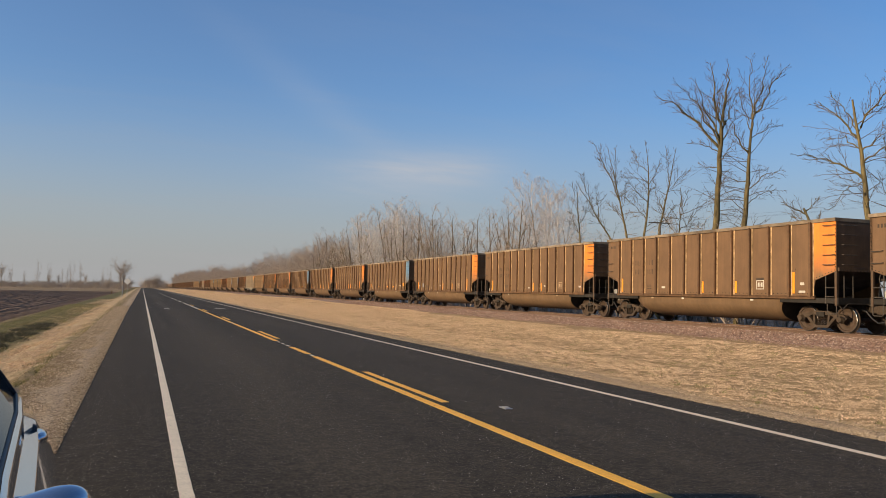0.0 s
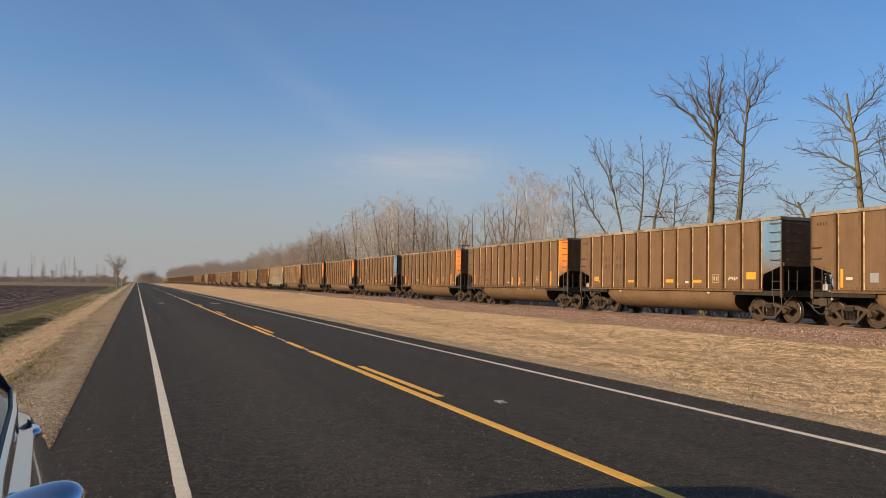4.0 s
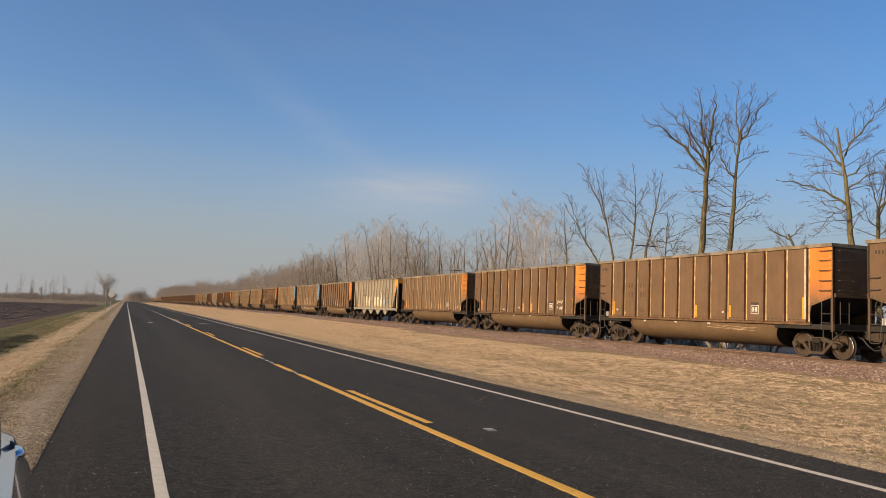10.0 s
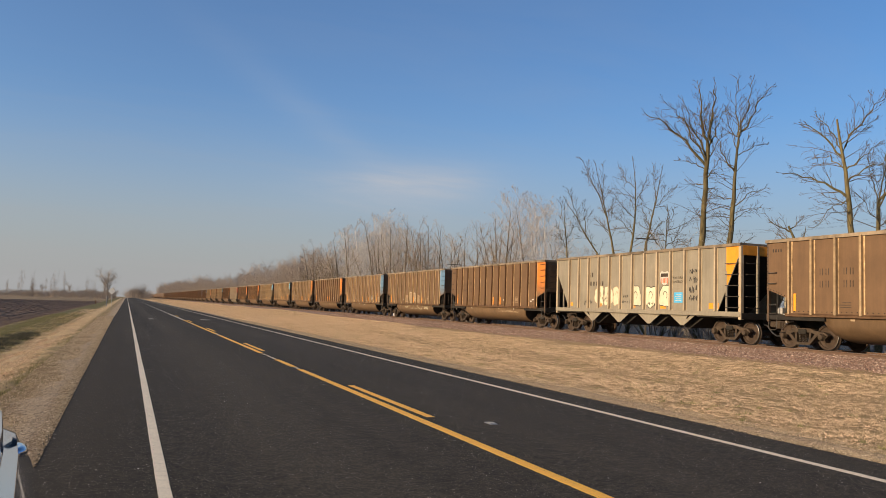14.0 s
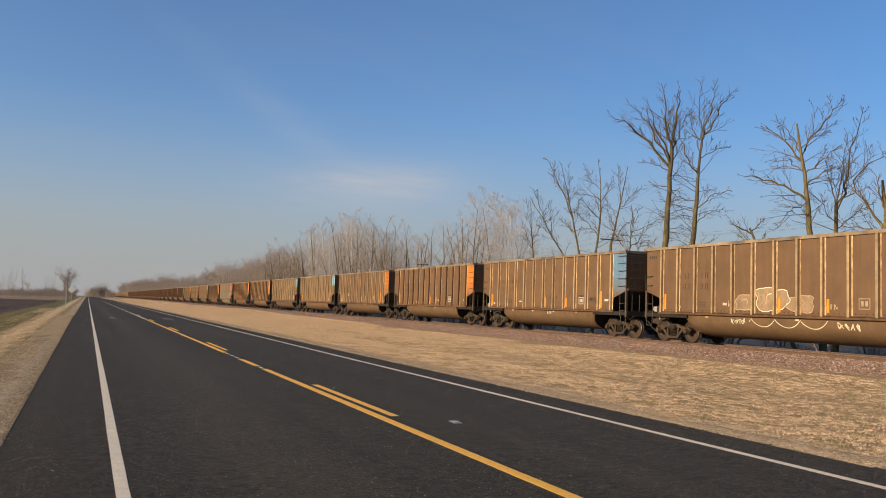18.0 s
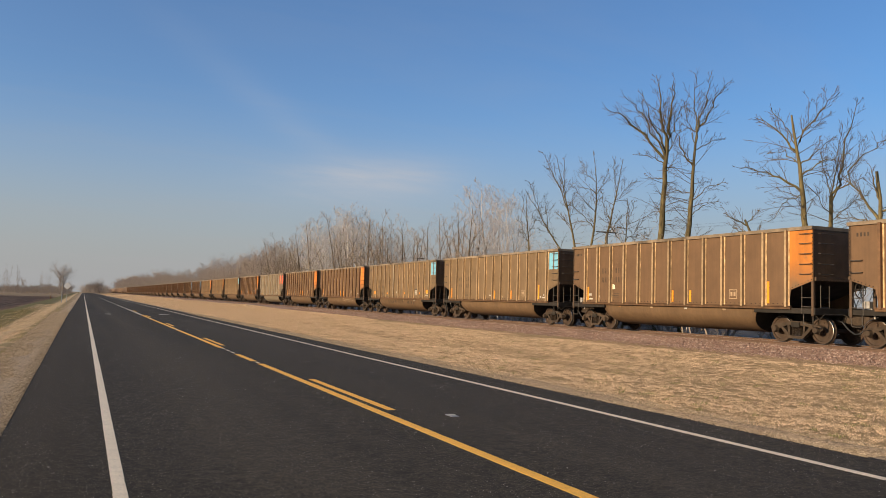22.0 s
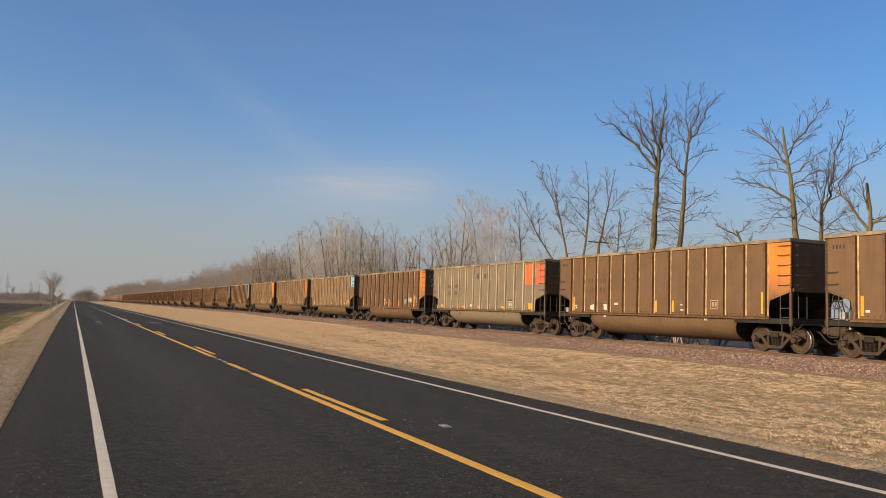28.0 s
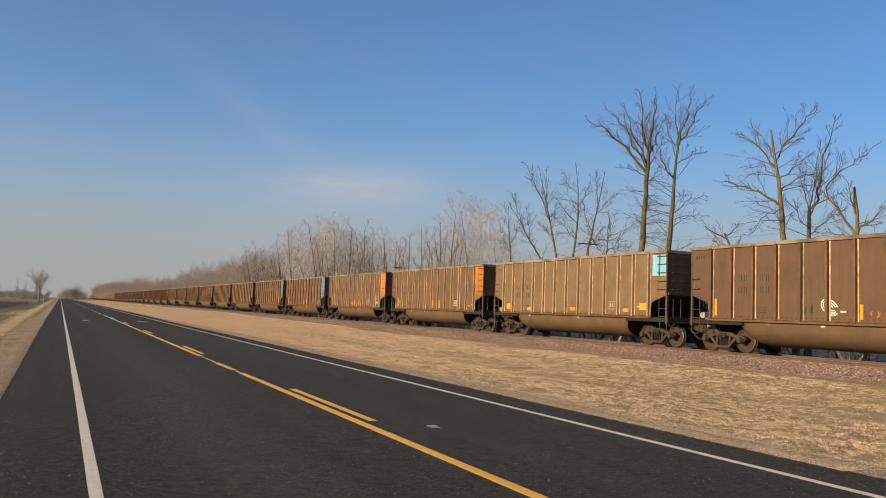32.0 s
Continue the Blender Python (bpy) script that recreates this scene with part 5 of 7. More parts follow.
        stroke(bm, [(5.2 + q * 0.06, 1.14 - 0.30 * abs(math.sin(q * 0.165)) ** 0.7) for q in range(60)], 0.03, x=None)
        part("spray_paint", bm, M_SPRAY, car, "sprayed scalloped outline")
    if i == 13:
        tag(car, 6.0, 6.75, 1.75, 2.0, M_SPRAY_BLACK, 2, 4, 0.03)
        tag(car, 6.05, 6.7, 1.5, 1.7, M_SPRAY_BLACK, 12, 4, 0.025)
        tag(car, 2.4, 3.15, 1.55, 1.95, M_SPRAY_BLACK, 3, 4, 0.035)
        tag(car, 6.7, 7.2, 0.92, 1.15, M_SPRAY, 13, 3, 0.025, None)
    if i == 8:
        tag(car, 2.3, 3.0, 1.85, 2.1, M_SPRAY, 5, 4, 0.03)
        tag(car, 2.3, 3.0, 1.5, 1.75, M_SPRAY, 15, 4, 0.03)
    if i == 3:
        tag(car, 2.4, 3.0, 1.62, 1.82, M_SPRAY, 3, 5, 0.025)
    if i == 15:
        blob(car, 11.4, 2.05, 0.2, 0.15, M_SPRAY, 4)
    if i == 16:
        tag(car, 6.1, 6.5, 1.42, 1.62, M_SPRAY, 8, 3, 0.02)
    if i == 19:
        blob(car, 11.75, 1.55, 0.36, 0.17, M_WHITE, 2)
        blob(car, 10.7, 1.57, 0.34, 0.17, M_WHITE, 5)
    if i == 21:
        bm = bmesh.new()
        for k, q in ((1.0, 0), (0.72, 1), (0.42, 2)):
            stroke(bm, [(8.35 - 0.30 * k * math.cos(a * 0.42) + 0.12 * math.sin(a * 0.42), 1.78 + 0.27 * k * math.sin(a * 0.42)) for a in range(14)], 0.05)
        part("spray_paint", bm, M_WHITE, car, "white sprayed leaf shape")
        tag(car, 2.35, 3.25, 1.5, 2.15, M_WHITE, 9, 4, 0.055)
        tag(car, 1.45, 1.85, 1.75, 2.2, M_WHITE, 14, 1, 0.055)
        tag(car, 9.0, 9.6, 1.5, 1.95, M_SPRAY_BLACK, 8, 3, 0.035)
        tag(car, 7.0, 7.5, 1.42, 1.7, M_SPRAY_BLACK, 18, 2, 0.035)
        tag(car, 6.3, 6.9, 1.45, 1.75, M_RED, 8, 3, 0.035)
        tag(car, 5.6, 5.8, 1.45, 1.85, M_SPRAY_BLACK, 19, 1, 0.03)
        tag(car, 3.95, 4.5, 1.75, 2.1, M_SPRAY_BLACK, 20, 2, 0.035)
        end_tag(car, -1.35, 1.3, 2.5, 3.75, M_WHITE, 31)


def tag(car, y0, y1, z0, z1, mat, seed, letters, width, x=-HALF - 0.006):
    """Quick sprayed letters that cannot be read."""
    r = random.Random(seed)
    bm = bmesh.new()
    w = (y1 - y0) / letters
    for k in range(letters):
        a = y1 - w * k
        n = r.randint(4, 6)
        pts = [(a - w * r.uniform(-0.1, 1.05), z0 + (z1 - z0) * (r.uniform(0.6, 1.05) if (q + k) % 2 else r.uniform(-0.05, 0.45))) for q in range(n)]
        soft = []
        for (ya, za), (yb, zb) in zip(pts, pts[1:]):
            soft += [(ya + (yb - ya) * f, za + (zb - za) * f + 0.06 * (z1 - z0) * math.sin(math.pi * f)) for f in (0.15, 0.5, 0.85)]
        stroke(bm, soft, width, x)
    return part("spray_paint", bm, mat, car, "sprayed scrawl")


def end_tag(car, x0, x1, z0, z1, mat, seed):
    r = random.Random(seed)
    bm = bmesh.new()
    for row in range(4):
        zc = z1 - (z1 - z0) * (row + 0.5) / 4
        x = x0 + row * 0.1
        while x < x1 - 0.3:
            w = r.uniform(0.22, 0.34)
            pts = [(x + w * r.random(), zc + r.uniform(-0.12, 0.14)) for q in range(5)]
            tmp = bmesh.new()
            stroke(tmp, pts, 0.035, 0.0)
            base = len(bm.verts)
            made = [bm.verts.new((v.co.y, -0.004, v.co.z)) for v in tmp.verts]
            tmp.verts.index_update()
            for f in tmp.faces:
                bm.faces.new([made[v.index] for v in f.verts])
            tmp.free()
            x += w + 0.06
    return part("spray_paint", bm, mat, car, "white scrawls on the end sheet")


def bubble(car, y, z, w, h, fill, line, seed, lw=0.035):
    """A rounded sprayed letter: a filled shape inside a drawn outline."""
    blob(car, y, z, w, h, fill, seed)
    bm = bmesh.new()
    pts = []
    for i in range(29):
        a = 2 * math.pi * i / 28
        k = 1 + 0.10 * math.sin(3 * a + seed) + 0.06 * math.sin(7 * a + 2 * seed)
        sq = 1 / max(abs(math.cos(a)), abs(math.sin(a))) ** 0.6
        pts.append((y + w * math.cos(a) * k * sq * 0.8, z + h * math.sin(a) * k * sq * 0.8))
    stroke(bm, pts, lw, -HALF - 0.008)
    mid = [(y + 0.25 * w * math.cos(a * 0.6), z + 0.1 * h + 0.3 * h * math.sin(a * 0.6)) for a in range(8)]
    stroke(bm, mid, lw, -HALF - 0.008)
    part("spray_paint", bm, line, car, "sprayed outline")


def hopper_car():
    """A cream open hopper with sloping ends, four outlet bays and spray paint."""
    car = empty("hopper_car")
    L, H, T = LENGTH, HALF, TOP + 0.03
    bm = bmesh.new()
    side = [(0.0, T), (0.0, 3.78), (1.35, 1.32), (L - 1.35, 1.32), (L, 3.3), (L, T)]
    for s in (-1, 1):
        bm = bmesh.new()
        prism(bm, side, "x", s * H, s * (H - 0.03))
        part("side_sheet", bm, M_CREAM, car)
    w = H - 0.032
    for e in (0, 1):
        bm = bmesh.new()
        prism(bm, [(abs(e * L - y), z) for y, z in ((0.0, T - 0.1), (0.03, 3.78), (3.4, 1.0), (3.4, 0.96), (0.0, 3.72))], "x", -w, w)
        part("slope_sheet", bm, M_UNDER, car, "dark sloping end sheet")
    bm = bmesh.new()
    prism(bm, [(0.02, T - 0.12), (0.02, 3.8), (0.85, 2.28), (0.85, T - 0.12)], "x", -H - 0.006, -H)
    part("end_panel", bm, M_YELLOW, car, "bright yellow panel at the leading corner")
    part("top_chord", ME_CHORD, None, car)
    rib = rib_mesh(M_RIB_GREY, M_RIB_GREY, 1.32, TOP - 0.06)
    for i in range(13):
        part("rib", rib, None, car, at=pose(-H, 1.45 + i * (L - 2.9) / 12, 0))
        part("rib", rib, None, car, at=pose(H, 1.45 + i * (L - 2.9) / 12, 0, 0, 0, 180))
    for s in (-1, 1):
        part("side_sill", boxes((s * H - 0.06, s * H + 0.06, 0, L, 1.12, 1.32), bevel=0.01), M_CREAM, car)
        for y in (0.05, L - 0.05):
            part("corner_post", boxes((s * (H - 0.05) - 0.075, s * (H - 0.05) + 0.075, y - 0.075, y + 0.075, 1.0, T - 0.09), bevel=0.008), M_RIB_GREY, car)
        for y in (0.85, L - 0.75):
            part("corner_post", boxes((s * (H - 0.03) - 0.04, s * (H - 0.03) + 0.04, y - 0.04, y + 0.04, 1.2, 3.0), bevel=0.008), M_CREAM, car)
    # end ladder of five rungs between the posts, and uprights on the end
    for z in (1.5, 1.95, 2.4, 2.85, 3.3):
        part("grab_iron", grab_iron(0.75), M_IRON, car, at=pose(-H, 0.45, z))
        part("grab_iron", ME_GRAB_END, None, car, at=pose(-H + 0.55, -0.01, z))
    for x in (-0.75, 0.75):
        part("end_upright", boxes((x - 0.05, x + 0.05, -0.05, 0.05, 1.2, T - 0.1), bevel=0.008), M_CREAM, car)
    part("end_beam", boxes((-H + 0.062, H - 0.062, -0.03, 0.06, 3.62, T - 0.095), bevel=0.01), M_YELLOW, car, "yellow painted end beam")
    for y0 in (2.55, 5.0, 7.45, 9.9):
        bm = bmesh.new()
        prism(bm, [(y0, 1.12), (y0 + 2.4, 1.12), (y0 + 1.32, 0.55), (y0 + 1.08, 0.55)], "x", -1.15, 1.15)
        part("outlet_bay", bm, M_UNDER, car, "dark hopper outlet")
        for s in (-1, 1):
            bm = bmesh.new()
            prism(bm, [(y0 + 0.30, 1.13), (y0 + 2.10, 1.13), (y0 + 1.30, 0.66), (y0 + 1.10, 0.66)], "x", s * 1.52, s * 1.50)
            part("bay_apron", bm, M_CREAM, car, "cream triangular apron")
    for near in (True, False):
        m = pose(0, 0, 0) if near else pose(0, L, 0, 0, 0, 180)
        part("end_deck", ME_DECK, None, car, at=m)
        part("coupler", ME_COUPLER, None, car, at=m)
        part("air_hose", ME_HOSE, None, car, at=m)
    for y in (1.22, L - 1.22):
        truck(car, y)
    part("brake_wheel", ME_BRAKE, None, car, at=pose(0.55, -0.14, 2.1))
    # markings
    bars("stencil_letters", [(11.25, 11.40, 2.95, 3.2), (11.0, 11.12, 2.95, 3.2)] + [(11.4 - 0.28 * k, 11.52 - 0.28 * k, 2.5, 2.72) for k in range(6)], M_STENCIL, car, "dark stencilled bars")
    for yy, zz, text in ((3.93, 2.72, "BUILDING"), (3.93, 2.54, "AMERICA")):
        cu = bpy.data.curves.new("slogan", "FONT")
        cu.body, cu.size, cu.align_x = text, 0.168, "CENTER"
        cu.space_character = 1.05
        tmp = bpy.data.objects.new("slogan_source", cu)
        me = bpy.data.meshes.new_from_object(tmp)
        bpy.data.objects.remove(tmp)
        me.materials.append(M_STENCIL)
        part("slogan", me, None, car, "dark slogan lettering", at=Matrix.Translation((-H - 0.006, yy, zz)) @ Matrix(((0, 0, -1, 0), (-1, 0, 0, 0), (0, 1, 0, 0), (0, 0, 0, 1))))
    bm = bmesh.new()
    sh = [(4.60, 3.02), (4.69, 3.1), (4.92, 3.06), (5.15, 3.1), (5.24, 3.02), (5.2, 2.6), (4.92, 2.42), (4.64, 2.6)]
    prism(bm, sh, "x", -H - 0.007, -H - 0.001)
    part("shield", bm, M_WHITE, car, "white shield-shaped emblem")
    bm = bmesh.new()
    for k in range(5):
        box(bm, -H - 0.010, -H - 0.0075, 4.68 + 0.10 * k, 4.735 + 0.10 * k, 2.55, 2.78)
    part("shield_stripes", bm, M_RED, car, "red stripes")
    part("shield_band", boxes((-H - 0.010, -H - 0.0075, 4.66, 5.18, 2.84, 3.0)), M_STENCIL, car, "dark blue band")
    plate("label", 3.62, 4.22, 1.66, 2.12, M_LABEL_BLUE, car, thick=0.006, label="light blue painted panel")
    bm = bmesh.new()
    for k in range(4):
        box(bm, -H - 0.009, -H - 0.0065, 3.70, 4.14 - 0.07 * (k % 2), 1.75 + 0.09 * k, 1.775 + 0.09 * k)
    part("label_lines", bm, M_WHITE, car, "white bars of small writing")
    yellow_flat(car, [(13.2, 0.2, 1.42, 1.60), (10.3, 0.2, 1.42, 1.58), (7.35, 0.2, 1.40, 1.52), (5.0, 0.2, 1.38, 1.50), (1.6, 0.3, 1.42, 1.66)])
    bubble(car, 10.35, 1.98, 0.52, 0.60, M_SPRAY, M_SPRAY_TAN, 2, 0.03)
    bubble(car, 9.5, 1.96, 0.50, 0.58, M_SPRAY, M_SPRAY_TAN, 4, 0.03)
    bubble(car, 8.75, 1.96, 0.42, 0.56, M_SPRAY, M_SPRAY_TAN, 11, 0.03)
    tag(car, 9.6, 10.1, 1.6, 2.0, M_SPRAY_BLACK, 12, 4, 0.02, -HALF - 0.01)
    for yy, sd in ((7.15, 3), (5.95, 6), (4.85, 9)):
        bubble(car, yy, 1.94, 0.55, 0.60, M_SPRAY, M_SPRAY_BLACK, sd, 0.035)
    tag(car, 5.5, 6.2, 1.5, 1.7, M_SPRAY_BLACK, 30, 3, 0.025, -HALF - 0.01)
    for q, (z0, z1) in enumerate(((2.85, 3.15), (2.45, 2.85), (2.05, 2.45), (1.7, 2.0))):
        tag(car, 2.6, 3.2, z0, z1, M_SPRAY_BLACK, 21 + q, 3, 0.04)
    tag(car, 11.0, 11.8, 1.45, 1.8, M_SPRAY_BLACK, 32, 5, 0.025)
    tag(car, 7.75, 8.4, 1.55, 1.75, M_SPRAY_BLACK, 33, 4, 0.025)
    tag(car, 7.75, 8.4, 1.85, 2.05, M_SPRAY_BLACK, 34, 4, 0.025)
    return car


def set_panel(car, mat):
    for o in car.children:
        if o.name.split(".")[0] == "end_panel":
            o.material_slots[0].link = "OBJECT"
            o.material_slots[0].material = mat


def build_train():
    base = {}
    for i in range(FIRST, LAST + 1):
        level = 2 if i <= FULL else 1 if i <= MEDIUM else 0
        if i == HOPPER:
            cars[i] = tagged(hopper_car(), "cream open hopper car with yellow corner and spray paint", "railway car", "cars of the train")
            continue
        if i not in ORDER:
            r = random.Random(i)
            ORDER[i] = (r.choice(("none", "none", "none", "blue", "none", "none")), r.choice(("brown", "brown", "dark", "tan")))
        paint, tone = ORDER[i]
        pale = i in PALE_RIBS
        key = (level, tone, pale)
        if key not in base:
            grey_car = tone == "grey"
            base[key] = coal_car(level, BODIES[tone], ME_RIB_GREY if grey_car else ME_RIB_PALE if pale else ME_RIB if level == 2 else ME_RIB_FAR, ME_TUB_GREY if grey_car else ME_TUB)
            car = base[key]
        else:
            car = copy_thing(base[key], pose(0, 0, 0))
        cars[i] = car
    for i, car in cars.items():
        if i == HOPPER:
            continue
        paint, tone = ORDER[i]
        set_panel(car, PAINTS[paint] if paint != "cyan" else M_BODY_TAN)
        tagged(car, f"{TONES[tone]} ribbed steel coal car with {WORDS[paint]}", "railway car", "cars of the train")
        if i <= FULL:
            dress(car, i)


build_train()


# ---- bare trees ----
class Wood:
    """Gathers round limbs into number arrays."""

    def __init__(self):
        self.v, self.f, self.n = [], [], 0

    def limb(self, pts, radii, sides):
        pts = np.asarray(pts, float)
        d = np.gradient(pts, axis=0)
        d /= np.linalg.norm(d, axis=1, keepdims=True) + 1e-9
        ref = np.where(np.abs(d[:, 2:3]) > 0.9, np.array([[1.0, 0, 0]]), np.array([[0, 0, 1.0]]))
        a = np.cross(d, ref)
        a /= np.linalg.norm(a, axis=1, keepdims=True) + 1e-9
        b = np.cross(d, a)
        ang = 2 * np.pi * np.arange(sides) / sides
        ring = pts[:, None] + (a[:, None] * np.cos(ang)[None, :, None] + b[:, None] * np.sin(ang)[None, :, None]) * np.asarray(radii)[:, None, None]
        m = len(pts)
        self.v.append(ring.reshape(-1, 3))
        i = self.n + np.arange((m - 1) * sides).reshape(m - 1, sides)
        j = np.roll(i, -1, 1)
        self.f.append(np.stack([i, j, j + sides, i + sides], -1).reshape(-1, 4))
        self.n += m * sides

    def mesh(self, name, mat):
        me = mesh_arrays(name, np.concatenate(self.v), np.concatenate(self.f), mat)
        me.polygons.foreach_set("use_smooth", np.ones(len(me.polygons), bool))
        return me


def sprout(wood, rng, p, d, length, r, depth, up=0.05, angle=0.75, kids=5, twist=0.05, thin=0.008, bough=None):
    """A nearly straight shoot that carries finer ones on alternate sides, shorter towards its tip."""
    n = (1, 2, 4, 5)[min(depth, 3)]
    pts, rad = [np.array(p, float)], [r]
    d = np.array(d, float)
    d /= np.linalg.norm(d)
    for i in range(n):
        d = d + rng.normal(0, twist, 3) + np.array([0, 0, up])
        d /= np.linalg.norm(d)
        pts.append(pts[-1] + d * length / n)
        rad.append(max(thin * 0.55, r * (1 - 0.9 * (i + 1) / n)))
    (bough or wood).limb(pts, rad, 5 if depth > 2 else 4 if depth > 1 else 3)
    if depth <= 0:
        return
    a0 = rng.random() * 6.28
    for k in range(kids):
        f = 0.18 + 0.80 * (k + rng.random()) / kids
        i = min(int(f * n), n - 1)
        base = pts[i] + (pts[i + 1] - pts[i]) * (f * n - i)
        along = pts[i + 1] - pts[i]
        along = along / np.linalg.norm(along)
        ref = np.cross(along, np.array([0.3, 0.2, 1.0]))
        ref /= np.linalg.norm(ref) + 1e-6
        side = math.cos(a0 + k * 2.6) * ref + math.sin(a0 + k * 2.6) * np.cross(along, ref)
        w = angle * rng.uniform(0.75, 1.25)
        sprout(wood, rng, base, along * math.cos(w) + side * math.sin(w), length * (0.62 - 0.36 * f) * rng.uniform(0.7, 1.2), max(thin, r * (1 - 0.8 * f) * 0.6), depth - 1, up, angle, max(3, kids - 1), twist, thin)


def tree_meshes(seed, height, girth, style):
    """Trunk and crown of one bare tree, foot at the origin."""
    rng = np.random.default_rng(seed)
    trunk, crown = Wood(), Wood()
    if style in ("slender", "plume"):
        # several stems that rise together from a short bole and open like a vase
        plume = style == "plume"
        fork = height * rng.uniform(0.04, 0.22)
        lean = rng.normal(0, 0.04, 2)
        pts = [np.array([0.0, 0.0, -0.4]), np.array([lean[0] * fork, lean[1] * fork, fork])]
        trunk.limb(pts, [girth * 1.25, girth * 1.1], 6)
        stems = rng.integers(3, 5)
        a0 = rng.random() * 6.28
        for s in range(stems):
            az = a0 + s * 6.28 / stems + rng.normal(0, 0.35)
            tilt = rng.uniform(0.04, 0.16) if s == 0 else rng.uniform(0.10, 0.26) if plume else rng.uniform(0.14, 0.38)
            d = np.array([math.cos(az) * tilt, math.sin(az) * tilt, 1.0])
            top = (height - fork) * (1.0 if s == 0 else rng.uniform(0.72, 0.98))
            m = 7
            sp = [pts[-1]]
            for i in range(m):
                d = d + np.append(rng.normal(0, 0.022, 2), 0.02)
                sp.append(sp[-1] + d / np.linalg.norm(d) * top / m)
            sr = [max(0.012, girth * (0.78 if s == 0 else 0.6) * (1 - 0.93 * i / m)) for i in range(m + 1)]
            trunk.limb(sp, sr, 5)
            count = 12 if plume else 9
            for k in range(count):
                f = 0.22 + 0.77 * (k + rng.random()) / count
                i = min(int(f * m), m - 1)
                base = sp[i] + (sp[i + 1] - sp[i]) * (f * m - i)
                az2 = a0 + k * 2.4 + rng.normal(0, 0.4)
                nd = np.array([math.cos(az2), math.sin(az2), rng.uniform(0.75, 1.25) + 0.7 * f])
                L = height * rng.uniform(0.17, 0.30) * (1.15 - 0.66 * f)
                sprout(crown, rng, base, nd, L, max(0.018, sr[i] * 0.55), 2, 0.04, 0.58, 6 if plume else 5, 0.03, 0.010, bough=trunk)
                if plume and f > 0.45:
                    # a few dry seed clusters left among the twigs
                    for q in range(7):
                        c = base + nd / np.linalg.norm(nd) * L * rng.uniform(0.5, 1.05) + rng.normal(0, 0.22 * L, 3)
                        g = rng.uniform(0.018, 0.032)
                        crown.limb([c, c + np.array([0, 0, -1.4 * g]), c + np.array([0, 0, -2.6 * g])], [0.3 * g, g, 0.2 * g], 3)
    elif style == "bush":
        for s in range(7):
            az = rng.random() * 6.28
            nd = np.array([math.cos(az) * 0.5, math.sin(az) * 0.5, 1.0])
            sprout(trunk if s < 2 else crown, rng, (rng.normal(0, 0.4), rng.normal(0, 0.4), -0.3), nd, height * rng.uniform(0.7, 1.0), girth, 3 if s % 2 else 2, 0.04, 0.7, 5, 0.07, 0.009)
    else:   # broad crown on a clear trunk
        n = 7
        pts = [np.array([0.0, 0.0, -0.4])]
        lean = rng.normal(0, 0.04, 2)
        for i in range(n):
            lean = lean + rng.normal(0, 0.03, 2)
            pts.append(pts[-1] + np.array([lean[0], lean[1], 1.0]) * height * 0.5 / n)
        trunk.limb(pts, [girth * (1 - 0.45 * i / n) for i in range(n + 1)], 8)
        for k in range(13):
            az = k * 2.4 + rng.random() * 0.5
            nd = np.array([math.cos(az) * 0.6, math.sin(az) * 0.6, rng.uniform(0.5, 0.8) if k % 4 == 0 else rng.uniform(0.9, 2.2)])
            sprout(crown, rng, pts[-1 - (k % 4)], nd, height * rng.uniform(0.32, 0.46), girth * 0.42, 3, 0.03, 0.7, 5, 0.07, 0.014)
    return trunk, crown


def make_tree(trunk, crown, m, label, group="", name="bare_tree"):
    t = empty(name, m)
    tagged(t, label, "tree", group)
    part("trunk", trunk, None, t)
    part("crown", crown, None, t)
    return t


